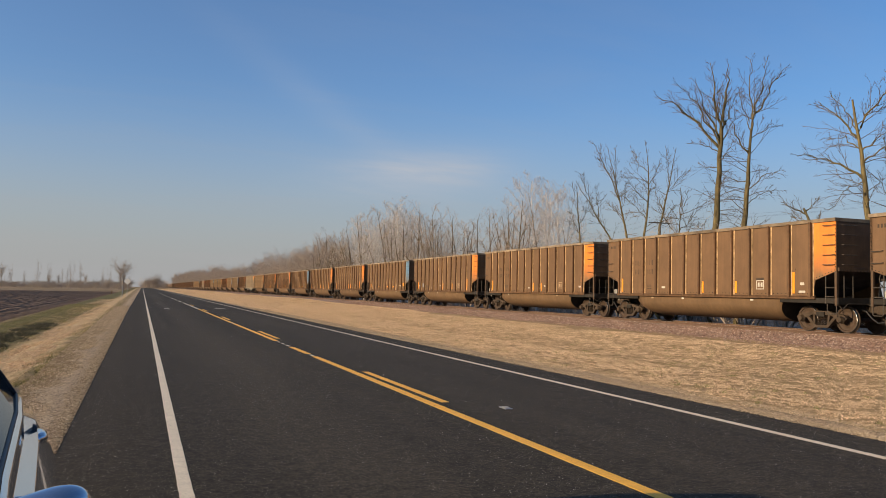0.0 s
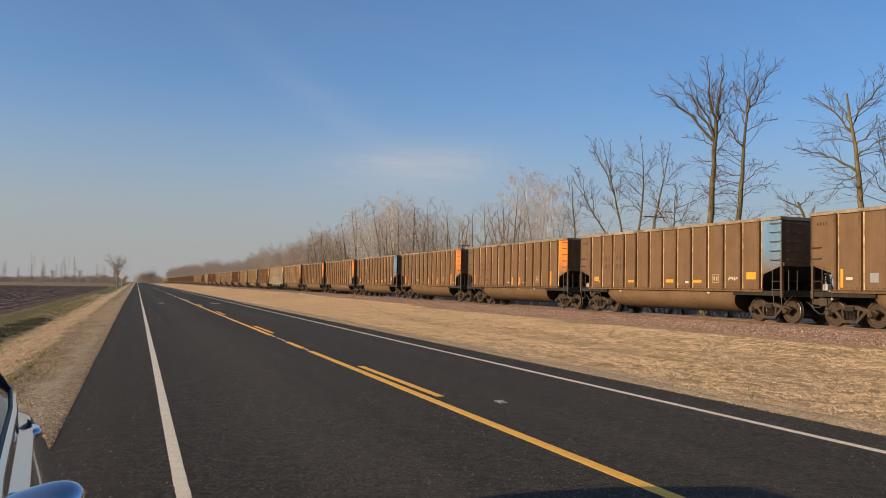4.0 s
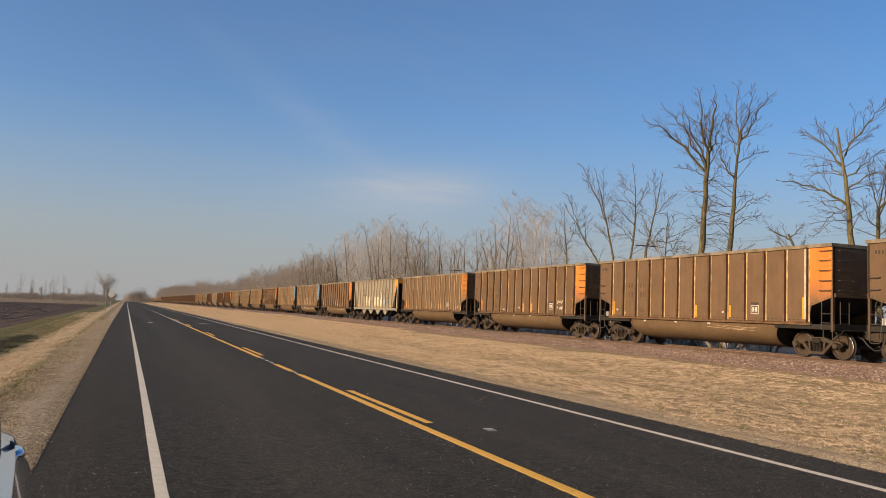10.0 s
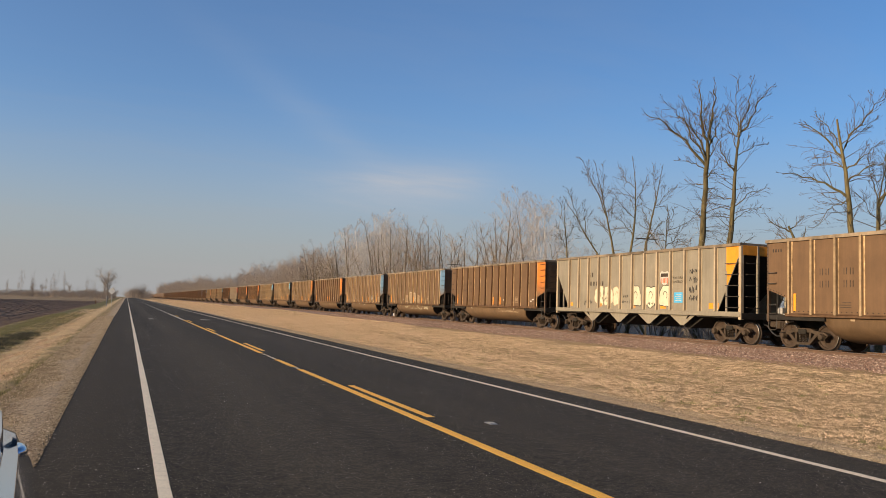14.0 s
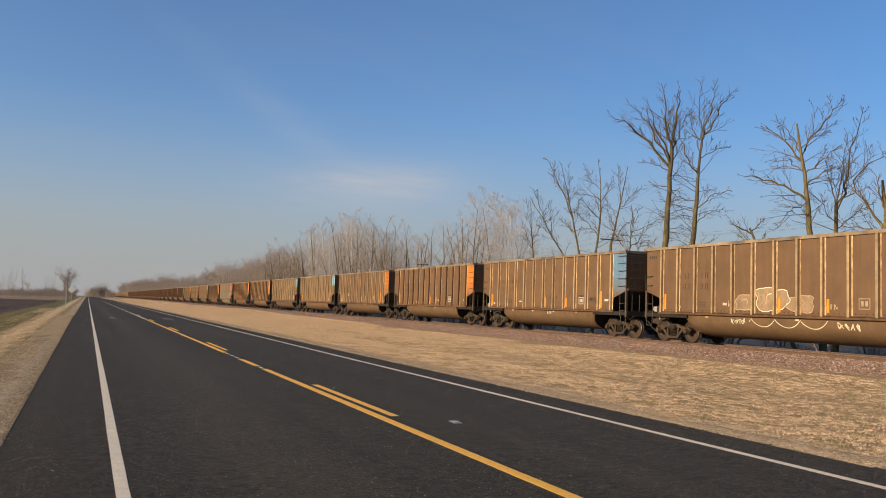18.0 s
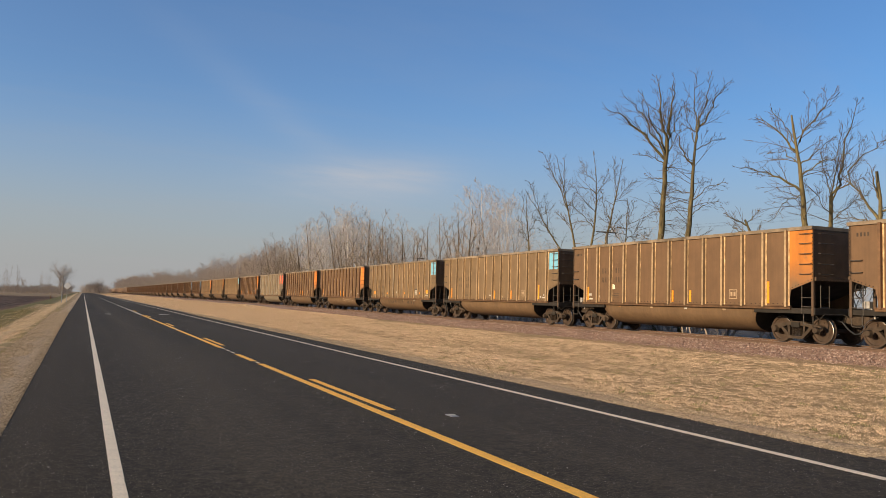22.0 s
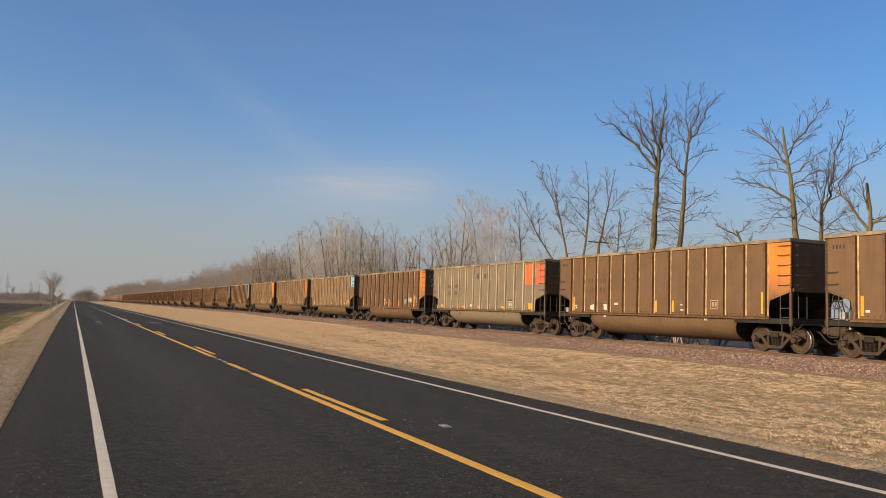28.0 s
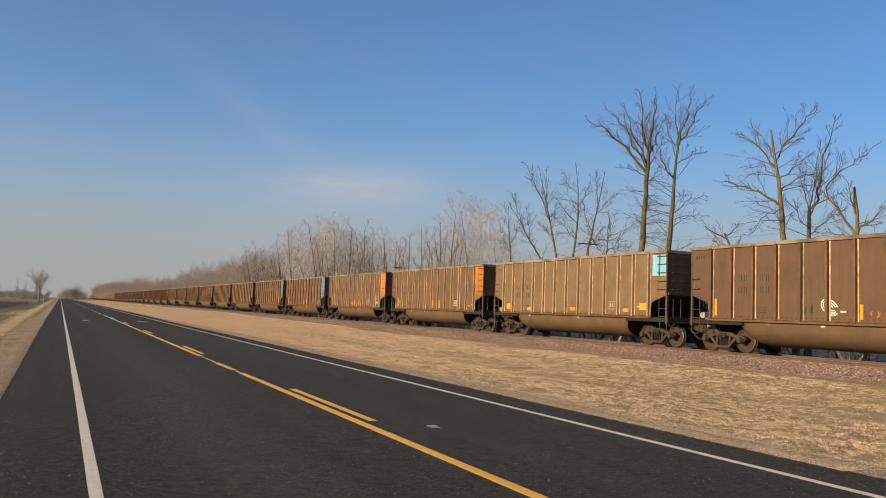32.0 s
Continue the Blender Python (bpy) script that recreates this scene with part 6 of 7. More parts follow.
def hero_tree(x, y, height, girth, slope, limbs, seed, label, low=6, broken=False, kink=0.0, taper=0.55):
    """A tree fitted to the camera's view, main limbs fanned about the upright plane square to its bearing: (height a
    limb leaves the trunk, offset of its tip, height of its tip, thickness).
    """
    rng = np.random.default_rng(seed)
    # bearing of the tree from the camera, which stands at the origin
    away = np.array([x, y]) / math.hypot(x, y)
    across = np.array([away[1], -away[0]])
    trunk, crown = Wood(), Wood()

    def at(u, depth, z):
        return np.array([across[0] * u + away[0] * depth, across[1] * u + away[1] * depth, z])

    n = 14
    pts = []
    for i in range(n + 1):
        z = -0.6 + (height + 0.6) * i / n
        u = slope * (z - 6) + kink * math.sin(math.pi * max(0.0, z - 6) / max(1.0, height - 6))
        pts.append(at(u + rng.normal(0, 0.035) * (i > 0), rng.normal(0, 0.05), z))
    rad = [max(0.018, girth * (1 - (taper if broken else 0.96) * (i / n) ** 1.5) * rng.uniform(0.94, 1.06)) * (1.25 if i == 0 else 1) for i in range(n + 1)]
    trunk.limb(pts, rad, 9)

    def on_trunk(z):
        f = (z + 0.6) / (height + 0.6) * n
        i = min(int(f), n - 1)
        return pts[i] + (pts[i + 1] - pts[i]) * (f - i), rad[i]

    def spurs(lp, lr, L, count, longest, first=0.12):
        """Side shoots along a limb: long and forked near its foot, short at its tip."""
        m = len(lp) - 1
        a0 = rng.random() * 6.28
        for k in range(count):
            f = first + (1 - first) * (k + rng.random()) / count
            i = min(int(f * m), m - 1)
            base = lp[i] + (lp[i + 1] - lp[i]) * (f * m - i)
            along = lp[i + 1] - lp[i]
            along /= np.linalg.norm(along)
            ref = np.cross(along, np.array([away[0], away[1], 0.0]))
            ref /= np.linalg.norm(ref)
            turn = a0 + k * math.pi + rng.normal(0, 0.75)
            side = math.cos(turn) * ref + math.sin(turn) * np.cross(along, ref)
            w = rng.uniform(0.45, 0.85)
            long = longest * rng.uniform(0.45, 1.0) * (1.08 - 0.82 * f)
            sprout(crown, rng, base, along * math.cos(w) + side * math.sin(w) + np.array([0, 0, 0.10]), long, max(0.012, min(lr[i] * 0.45, 0.035)), 2 if long > 0.9 else 1, 0.05, 0.48, 4, 0.035, 0.009)

    for z0, u, z1, thick in limbs:
        p0, r0 = on_trunk(min(z0, height - 0.1))
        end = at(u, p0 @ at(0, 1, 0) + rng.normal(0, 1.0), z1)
        L = np.linalg.norm(end - p0)
        m = 9
        lp = []
        for i in range(m + 1):
            f = i / m
            lp.append(p0 + (end - p0) * f + at(0, 0, -0.05 * L * math.sin(math.pi * f) * (1 if abs(u) < 1.5 else -1.8)) + (rng.normal(0, 0.021 * L, 3) if 0 < i < m else 0))
        lr = [max(0.014, r0 * min(0.95, thick * 1.3) * (1 - 0.9 * i / m)) for i in range(m + 1)]
        trunk.limb(lp, lr, 6)
        spurs(lp, lr, L, int(5 + 2.5 * L), min(2.2, 0.38 * L + 0.5))
    if not broken:
        k0 = int(n * 0.62)
        spurs(pts[k0:], rad[k0:], height * 0.38, int(height * 0.8), 1.6, 0.0)
    for k in range(low):     # thin growth low on the trunk: some shoots arch over and droop, some rise
        p0, r0 = on_trunk(rng.uniform(3.0, height * 0.86))
        a = rng.random() * 6.28
        sprout(crown, rng, p0, (math.cos(a), math.sin(a), rng.uniform(0.1, 0.9)), rng.uniform(0.7, 2.8), 0.024, 2 if k % 2 == 0 else 1, -0.14 if k % 3 else 0.05, 0.55, 4, 0.06, 0.0085)
    return make_tree(trunk.mesh("trunk", M_BARK), crown.mesh("crown", M_TWIG_DARK), pose(x, y, float(ground_z(x, y))), label)


def build_trees():
    # limb offsets and tip heights are set to fit the camera's view
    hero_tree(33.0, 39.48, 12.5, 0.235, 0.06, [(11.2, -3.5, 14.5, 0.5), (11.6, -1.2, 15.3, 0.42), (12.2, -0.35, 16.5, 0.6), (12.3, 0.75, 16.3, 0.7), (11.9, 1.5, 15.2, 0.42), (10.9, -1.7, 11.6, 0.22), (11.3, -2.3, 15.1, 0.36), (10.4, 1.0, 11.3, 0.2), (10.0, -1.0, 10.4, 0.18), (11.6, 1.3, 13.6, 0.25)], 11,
              "tall bare tree with yellow-lit trunk and forked crown", 34, True, taper=0.5)
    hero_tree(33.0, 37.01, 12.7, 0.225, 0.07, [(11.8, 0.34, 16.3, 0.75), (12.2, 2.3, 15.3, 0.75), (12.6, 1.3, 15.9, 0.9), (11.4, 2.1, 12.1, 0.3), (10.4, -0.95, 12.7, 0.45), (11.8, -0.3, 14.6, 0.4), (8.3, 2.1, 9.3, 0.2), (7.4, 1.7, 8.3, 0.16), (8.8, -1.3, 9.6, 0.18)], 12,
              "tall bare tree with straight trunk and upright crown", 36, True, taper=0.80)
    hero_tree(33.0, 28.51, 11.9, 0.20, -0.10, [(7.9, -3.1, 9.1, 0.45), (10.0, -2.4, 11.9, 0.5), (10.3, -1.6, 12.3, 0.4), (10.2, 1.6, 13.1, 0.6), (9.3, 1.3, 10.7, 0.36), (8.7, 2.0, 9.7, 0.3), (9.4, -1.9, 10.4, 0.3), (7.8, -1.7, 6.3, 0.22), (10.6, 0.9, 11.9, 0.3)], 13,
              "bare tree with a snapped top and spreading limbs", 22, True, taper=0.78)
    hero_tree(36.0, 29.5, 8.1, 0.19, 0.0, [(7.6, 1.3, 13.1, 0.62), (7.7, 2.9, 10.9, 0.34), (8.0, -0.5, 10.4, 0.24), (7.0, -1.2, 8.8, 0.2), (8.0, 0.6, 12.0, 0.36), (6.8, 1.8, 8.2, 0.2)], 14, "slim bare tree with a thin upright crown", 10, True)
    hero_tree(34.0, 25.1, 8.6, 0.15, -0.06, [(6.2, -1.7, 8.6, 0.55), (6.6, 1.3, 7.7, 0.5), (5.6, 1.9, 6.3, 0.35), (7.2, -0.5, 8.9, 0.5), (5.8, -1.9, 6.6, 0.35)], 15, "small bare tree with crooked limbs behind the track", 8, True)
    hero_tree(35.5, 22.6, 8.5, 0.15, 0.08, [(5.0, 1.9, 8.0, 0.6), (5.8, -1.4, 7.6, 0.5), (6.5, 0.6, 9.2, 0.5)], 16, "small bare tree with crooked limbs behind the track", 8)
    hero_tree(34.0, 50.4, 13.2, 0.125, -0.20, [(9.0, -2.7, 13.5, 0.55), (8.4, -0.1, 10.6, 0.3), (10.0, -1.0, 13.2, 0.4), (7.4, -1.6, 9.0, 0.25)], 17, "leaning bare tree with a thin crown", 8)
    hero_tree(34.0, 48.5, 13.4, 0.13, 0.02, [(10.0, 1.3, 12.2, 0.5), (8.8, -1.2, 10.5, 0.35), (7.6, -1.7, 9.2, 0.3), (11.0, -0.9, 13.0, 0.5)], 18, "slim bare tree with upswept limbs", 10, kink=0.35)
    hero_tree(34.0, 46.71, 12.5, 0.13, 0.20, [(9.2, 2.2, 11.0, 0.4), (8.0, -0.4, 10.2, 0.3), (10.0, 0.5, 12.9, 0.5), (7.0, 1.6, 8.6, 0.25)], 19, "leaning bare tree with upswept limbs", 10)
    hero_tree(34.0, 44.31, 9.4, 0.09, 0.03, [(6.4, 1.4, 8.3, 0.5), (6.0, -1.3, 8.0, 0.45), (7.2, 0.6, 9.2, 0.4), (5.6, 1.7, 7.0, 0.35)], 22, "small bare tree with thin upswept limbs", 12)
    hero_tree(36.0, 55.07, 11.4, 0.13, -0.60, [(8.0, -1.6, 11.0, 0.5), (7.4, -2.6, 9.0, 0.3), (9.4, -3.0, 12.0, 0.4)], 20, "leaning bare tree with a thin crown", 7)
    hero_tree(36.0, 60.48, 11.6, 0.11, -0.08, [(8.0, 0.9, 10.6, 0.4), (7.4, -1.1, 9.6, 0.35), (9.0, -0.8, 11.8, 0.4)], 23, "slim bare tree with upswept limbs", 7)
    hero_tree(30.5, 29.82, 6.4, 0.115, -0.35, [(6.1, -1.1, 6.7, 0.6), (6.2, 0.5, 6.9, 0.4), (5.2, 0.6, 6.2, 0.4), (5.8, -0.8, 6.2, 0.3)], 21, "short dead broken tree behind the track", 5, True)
    # low shrubs at the foot of the tall trees
    bushes = []
    for k in range(3):
        tr, cr = tree_meshes(60 + k, 5.2, 0.06, "bush")
        bushes.append((tr.mesh("trunk", M_TWIG), cr.mesh("crown", M_TWIG)))
    r = random.Random(4)
    for x, y, k in ((35.5, 45.0, 1.6), (34.0, 42.5, 1.35), (32.5, 38.3, 1.0), (33.5, 34.6, 1.25), (32.0, 36.0, 1.1), (36.0, 53.5, 1.5), (37.0, 61.0, 1.4), (34.5, 31.5, 0.9), (35.0, 26.6, 1.15), (36.5, 24.0, 1.2), (33.0, 44.2, 1.0), (37.5, 20.5, 1.2)):
        tr, cr = bushes[r.randrange(3)]
        t = make_tree(tr, cr, pose(x, y, float(ground_z(x, y)), 0, 0, r.uniform(0, 360)), "leafless tangled shrub behind the railway", "shrubs behind the track", "shrub")
        t.scale = (k, k, k)
    for k in range(34):
        y = 12 + k * 2.6 + r.uniform(-1, 1)
        tr, cr = bushes[r.randrange(3)]
        t = make_tree(tr, cr, pose(32 + r.uniform(0, 4.5), y, -0.45, 0, 0, r.uniform(0, 360)), "low leafless brush behind the railway", "shrubs behind the track", "shrub")
        q = r.uniform(0.35, 0.6)
        t.scale = (q * 1.5, q * 1.5, q)
    # the wood along the far side of the track
    kinds = []
    for k in range(5):
        tr, cr = tree_meshes(30 + k, 12.0, 0.15, "slender")
        kinds.append((tr.mesh("trunk", M_BARK_GREY), cr.mesh("crown", M_TWIG)))
    pale = []
    for k in range(3):
        tr, cr = tree_meshes(40 + k, 12.0, 0.10, "plume")
        pale.append((tr.mesh("trunk", M_TWIG_PALE), cr.mesh("crown", M_TWIG_PALE)))
    y = 62.0
    lean_kinds = []
    for k in range(5):
        rg = np.random.default_rng(80 + k)
        w = Wood()
        w.limb([(0, 0, -0.4), (rg.normal(0, 0.3), rg.normal(0, 0.3), 5.0), (rg.normal(0, 0.5), rg.normal(0, 0.5), 10.0)], [0.12, 0.08, 0.015], 4)
        for q in range(22):
            a, z = rg.random() * 6.28, rg.uniform(1.6, 9.0)
            reach = 4.4 * math.sin(math.pi * (0.12 + 0.80 * z / 10.5)) ** 0.7
            sprout(w, rg, (0, 0, z), (math.cos(a) * 0.75, math.sin(a) * 0.75, rg.uniform(0.6, 1.5)), reach * rg.uniform(0.55, 1.0), 0.035, 1, 0.04, 0.6, 11, 0.05, 0.011)
        lean_kinds.append((np.concatenate(w.v), np.concatenate(w.f)))
    far_v, far_f, far_n = [], [], 0
    while y < 1250:
        step = max(3.9, (y - 40) * 0.016)
        for row in range(2 if y < 190 else 3):
            x = 36.5 + row * r.uniform(2.5, 5.0) + r.uniform(-1, 1) + y * TAN_T
            q = y * 38 / x
            h = np.interp(q, [56, 65, 67, 72, 77.5, 79.5, 83, 88, 94, 102, 108, 114, 125, 134, 142, 154, 172, 190, 205, 229, 264, 320, 500, 1250],
                          [7.5, 9.5, 13.6, 16.4, 15.0, 12.0, 13.4, 12.5, 13.5, 14.6, 14.6, 15.6, 17.3, 17.6, 16.2, 14.4, 15.4, 14.6, 14.2, 14.0, 13.4, 12.2, 15.5, 20]) * x / 38
            if q < 64 and r.random() < 0.65:
                continue
            pool = pale if (65 < q < 78 or 112 < q < 142) and r.random() < 0.6 else kinds
            tr, cr = r.choice(pool)
            k = h / 12.0 * (r.uniform(0.70, 0.95) if y < 190 else r.uniform(0.58, 1.04))
            if y > 190:
                v, f = r.choice(lean_kinds)
                a = r.uniform(0, 6.28)
                rot = np.array([[math.cos(a), -math.sin(a), 0], [math.sin(a), math.cos(a), 0], [0, 0, 1]])
                far_v.append(v @ rot.T * np.array([k * 1.3, k * 1.3, k]) + np.array([x, y + r.uniform(-1, 1), -0.5]))
                far_f.append(f + far_n)
                far_n += len(v)
                continue
            t = make_tree(tr, cr, pose(x, y + r.uniform(-1, 1), -0.5, 0, 0, r.uniform(0, 360)),
                          "slender pale leafless tree in the wood" if pool is pale else "slender brown leafless tree in the wood", "trees of the wood")
            w = k * r.uniform(1.1, 1.45)
            t.scale = (w, w, k)
        if y < 190 and r.random() < 0.35:
            tr, cr = r.choice(bushes)
            t = make_tree(tr, cr, pose(35.5 + y * TAN_T + r.uniform(-1, 1), y, -0.4, 0, 0, r.uniform(0, 360)), "leafless tangled shrub behind the railway", "shrubs behind the track", "shrub")
            k = r.uniform(0.9, 1.6)
            t.scale = (k, k, k)
        y += step * r.uniform(0.8, 1.2)
    tagged(new("far_wood", mesh_arrays("far_wood", np.concatenate(far_v), np.concatenate(far_f), M_TWIG_FAR)), "far leafless wood along the railway", "trees", kind="stuff")
    # trees beyond the field
    broad = []
    for k in range(2):
        tr, cr = tree_meshes(50 + k, 11.0, 0.22, "broad")
        broad.append((tr.mesh("trunk", M_TWIG_BRUSH), cr.mesh("crown", M_TWIG_BRUSH)))
    thin = []
    for k in range(3):
        tr, cr = tree_meshes(70 + k, 12.0, 0.13, "slender")
        thin.append((tr.mesh("trunk", M_TWIG_BRUSH), cr.mesh("crown", M_TWIG_BRUSH)))

    def far_tree(pool, x, y, h, ref, label, wide=1.0):
        tr, cr = r.choice(pool)
        t = make_tree(tr, cr, pose(x, y, -0.5 - float(fall(x, y)), 0, 0, r.uniform(0, 360)), label, "trees beyond the field")
        k = h / ref
        t.scale = (k * wide, k * wide, k)

    far_tree(broad[:1], -5.0, 270, 12.4, 11.0, "lone leafless tree beside the road", 1.05)
    for k in range(44):
        d = r.uniform(420, 560)
        az = radians(r.uniform(-11.5, -0.9))
        far_tree(thin if k % 6 else broad, d * math.sin(az), d * math.cos(az), r.uniform(4, 13) if k % 3 else r.uniform(8, 16), 12.0, "distant leafless tree beyond the field", 0.6)
    bv, bf, bn = [], [], 0
    for k in range(520):
        az = -12.8 + 12.2 * (k / 520) ** 0.85 + r.uniform(-0.2, 0.2)
        d, tall, az = r.uniform(400, 620), 1.0 + 0.06 * max(0.0, az + 7), radians(az)
        v, f = r.choice(lean_kinds)
        h = r.uniform(0.12, 0.36) * tall
        g = h * r.uniform(1.4, 3.6)
        bv.append(v * np.array([g, g, h]) + np.array([d * math.sin(az), d * math.cos(az), -0.6 - float(fall(d * math.sin(az), d * math.cos(az)))]))
        bf.append(f + bn)
        bn += len(v)
    tagged(new("far_brush", mesh_arrays("far_brush", np.concatenate(bv), np.concatenate(bf), M_TWIG_BRUSH)), "far line of leafless brush beyond the field", "shrubs", kind="stuff")
    for k in range(16):
        d = r.uniform(430, 600)
        az = radians(r.uniform(-12.5, -0.7))
        far_tree(bushes, d * math.sin(az), d * math.cos(az), r.uniform(2.5, 5), 5.2, "distant leafless shrub beyond the field", 2.2)
    for k in range(26):
        far_tree(broad + thin, 3.5 + r.uniform(0, 14), r.uniform(712, 760), r.choice((8, 10, 12, 13)) * r.uniform(0.85, 1.1), 11.5, "distant leafless tree beside the road", 1.3)
    for k in range(40):
        far_tree(bushes, r.uniform(1.0, 22), r.uniform(706, 760), r.uniform(4.5, 10.0), 5.2, "distant leafless shrub beside the road", 1.0)
    for k in range(16):
        far_tree(broad + thin, r.uniform(-55, 8), r.uniform(640, 760), r.uniform(7, 10), 11.5, "distant leafless tree beside the road", 1.5)


build_trees()


# ---- poles and wires, signs ----
def build_poles():
    spots = []
    for i, (y, top) in enumerate(((9.5, 0.0), (41.3, 0.0), (73.0, -0.45))):
        x = 30.0 + y * TAN_T
        pole = empty("utility_pole", pose(x, y, float(ground_z(x, y)), 0, 0, 0))
        tagged(pole, "old weathered wooden line pole with a crossarm", "utility pole", "poles along the track")
        bm = bmesh.new()
        rod(bm, [(0, 0, -0.3), (0, 0, 3.5), (0, 0, 6.52 + top)], [0.05, 0.045, 0.04], 10)
        part("pole", bm, M_POLE, pole)
        arm = part("crossarm", boxes((-0.8, 0.8, 0.06, 0.12, 6.44 + top, 6.50 + top), bevel=0.008), M_POLE, pole)
        for u in (-0.72, -0.4, 0.4, 0.72):
            bm = bmesh.new()
            lathe(bm, [(z + top, q) for z, q in ((6.50, 0.010), (6.55, 0.010), (6.56, 0.022), (6.62, 0.025), (6.64, 0.012))], "z", 8, centre=(u, 0.09, 0))
            part("insulator", bm, M_GALV, arm, "small grey insulator")
        spots.append((x, y, float(ground_z(x, y)) + 6.62 + top))
    for u in (-0.72, 0.4, 0.72):
        bm = bmesh.new()
        for (x0, y0, z0), (x1, y1, z1) in zip(spots, spots[1:]):
            pts = [(x0 + u + (x1 - x0) * f, y0 + 0.135 + (y1 - y0) * f, z0 + (z1 - z0) * f - 0.5 * 4 * f * (1 - f)) for f in (0, 0.2, 0.4, 0.6, 0.8, 1.0)]
            rod(bm, pts, 0.003, 3)
        tagged(new("overhead_wire", mesh_of("overhead_wire", bm, M_WIRE)), "thin dark overhead wire between the poles", "wire")


def build_signs():
    s = empty("road_sign", pose(-1.75, 125, float(ground_z(-1.75)), 0, 0, -14))
    tagged(s, "pale diamond road sign on a thin metal post", "road sign")
    part("post", boxes((-0.03, 0.03, -0.03, 0.03, -0.3, 2.4), bevel=0.008), M_GALV, s)
    bm = bmesh.new()
    prism(bm, [(0.0, 1.78), (0.52, 2.30), (0.0, 2.82), (-0.52, 2.30)], "y", -0.045, -0.035)
    part("panel", bm, M_SIGN, s, "pale metal diamond panel")
    s3 = empty("marker_stake", pose(-5.97, 195.0, -0.48))
    tagged(s3, "small orange marker stake at the field's edge", "stake")
    part("stake", boxes((-0.03, 0.03, -0.03, 0.03, -0.2, 0.75), bevel=0.006), M_POLE, s3)
    part("flag", boxes((-0.09, 0.09, -0.045, -0.032, 0.15, 0.80), bevel=0.004), M_RUST_ORANGE, s3, "faded orange flag")
    s2 = empty("marker_post", pose(-2.5, 130, float(ground_z(-2.5))))
    tagged(s2, "thin grey marker post in the verge grass", "post")
    part("post", boxes((-0.05, 0.05, -0.02, 0.02, -0.2, 1.75), bevel=0.006), M_GALV, s2)


build_poles()
build_signs()


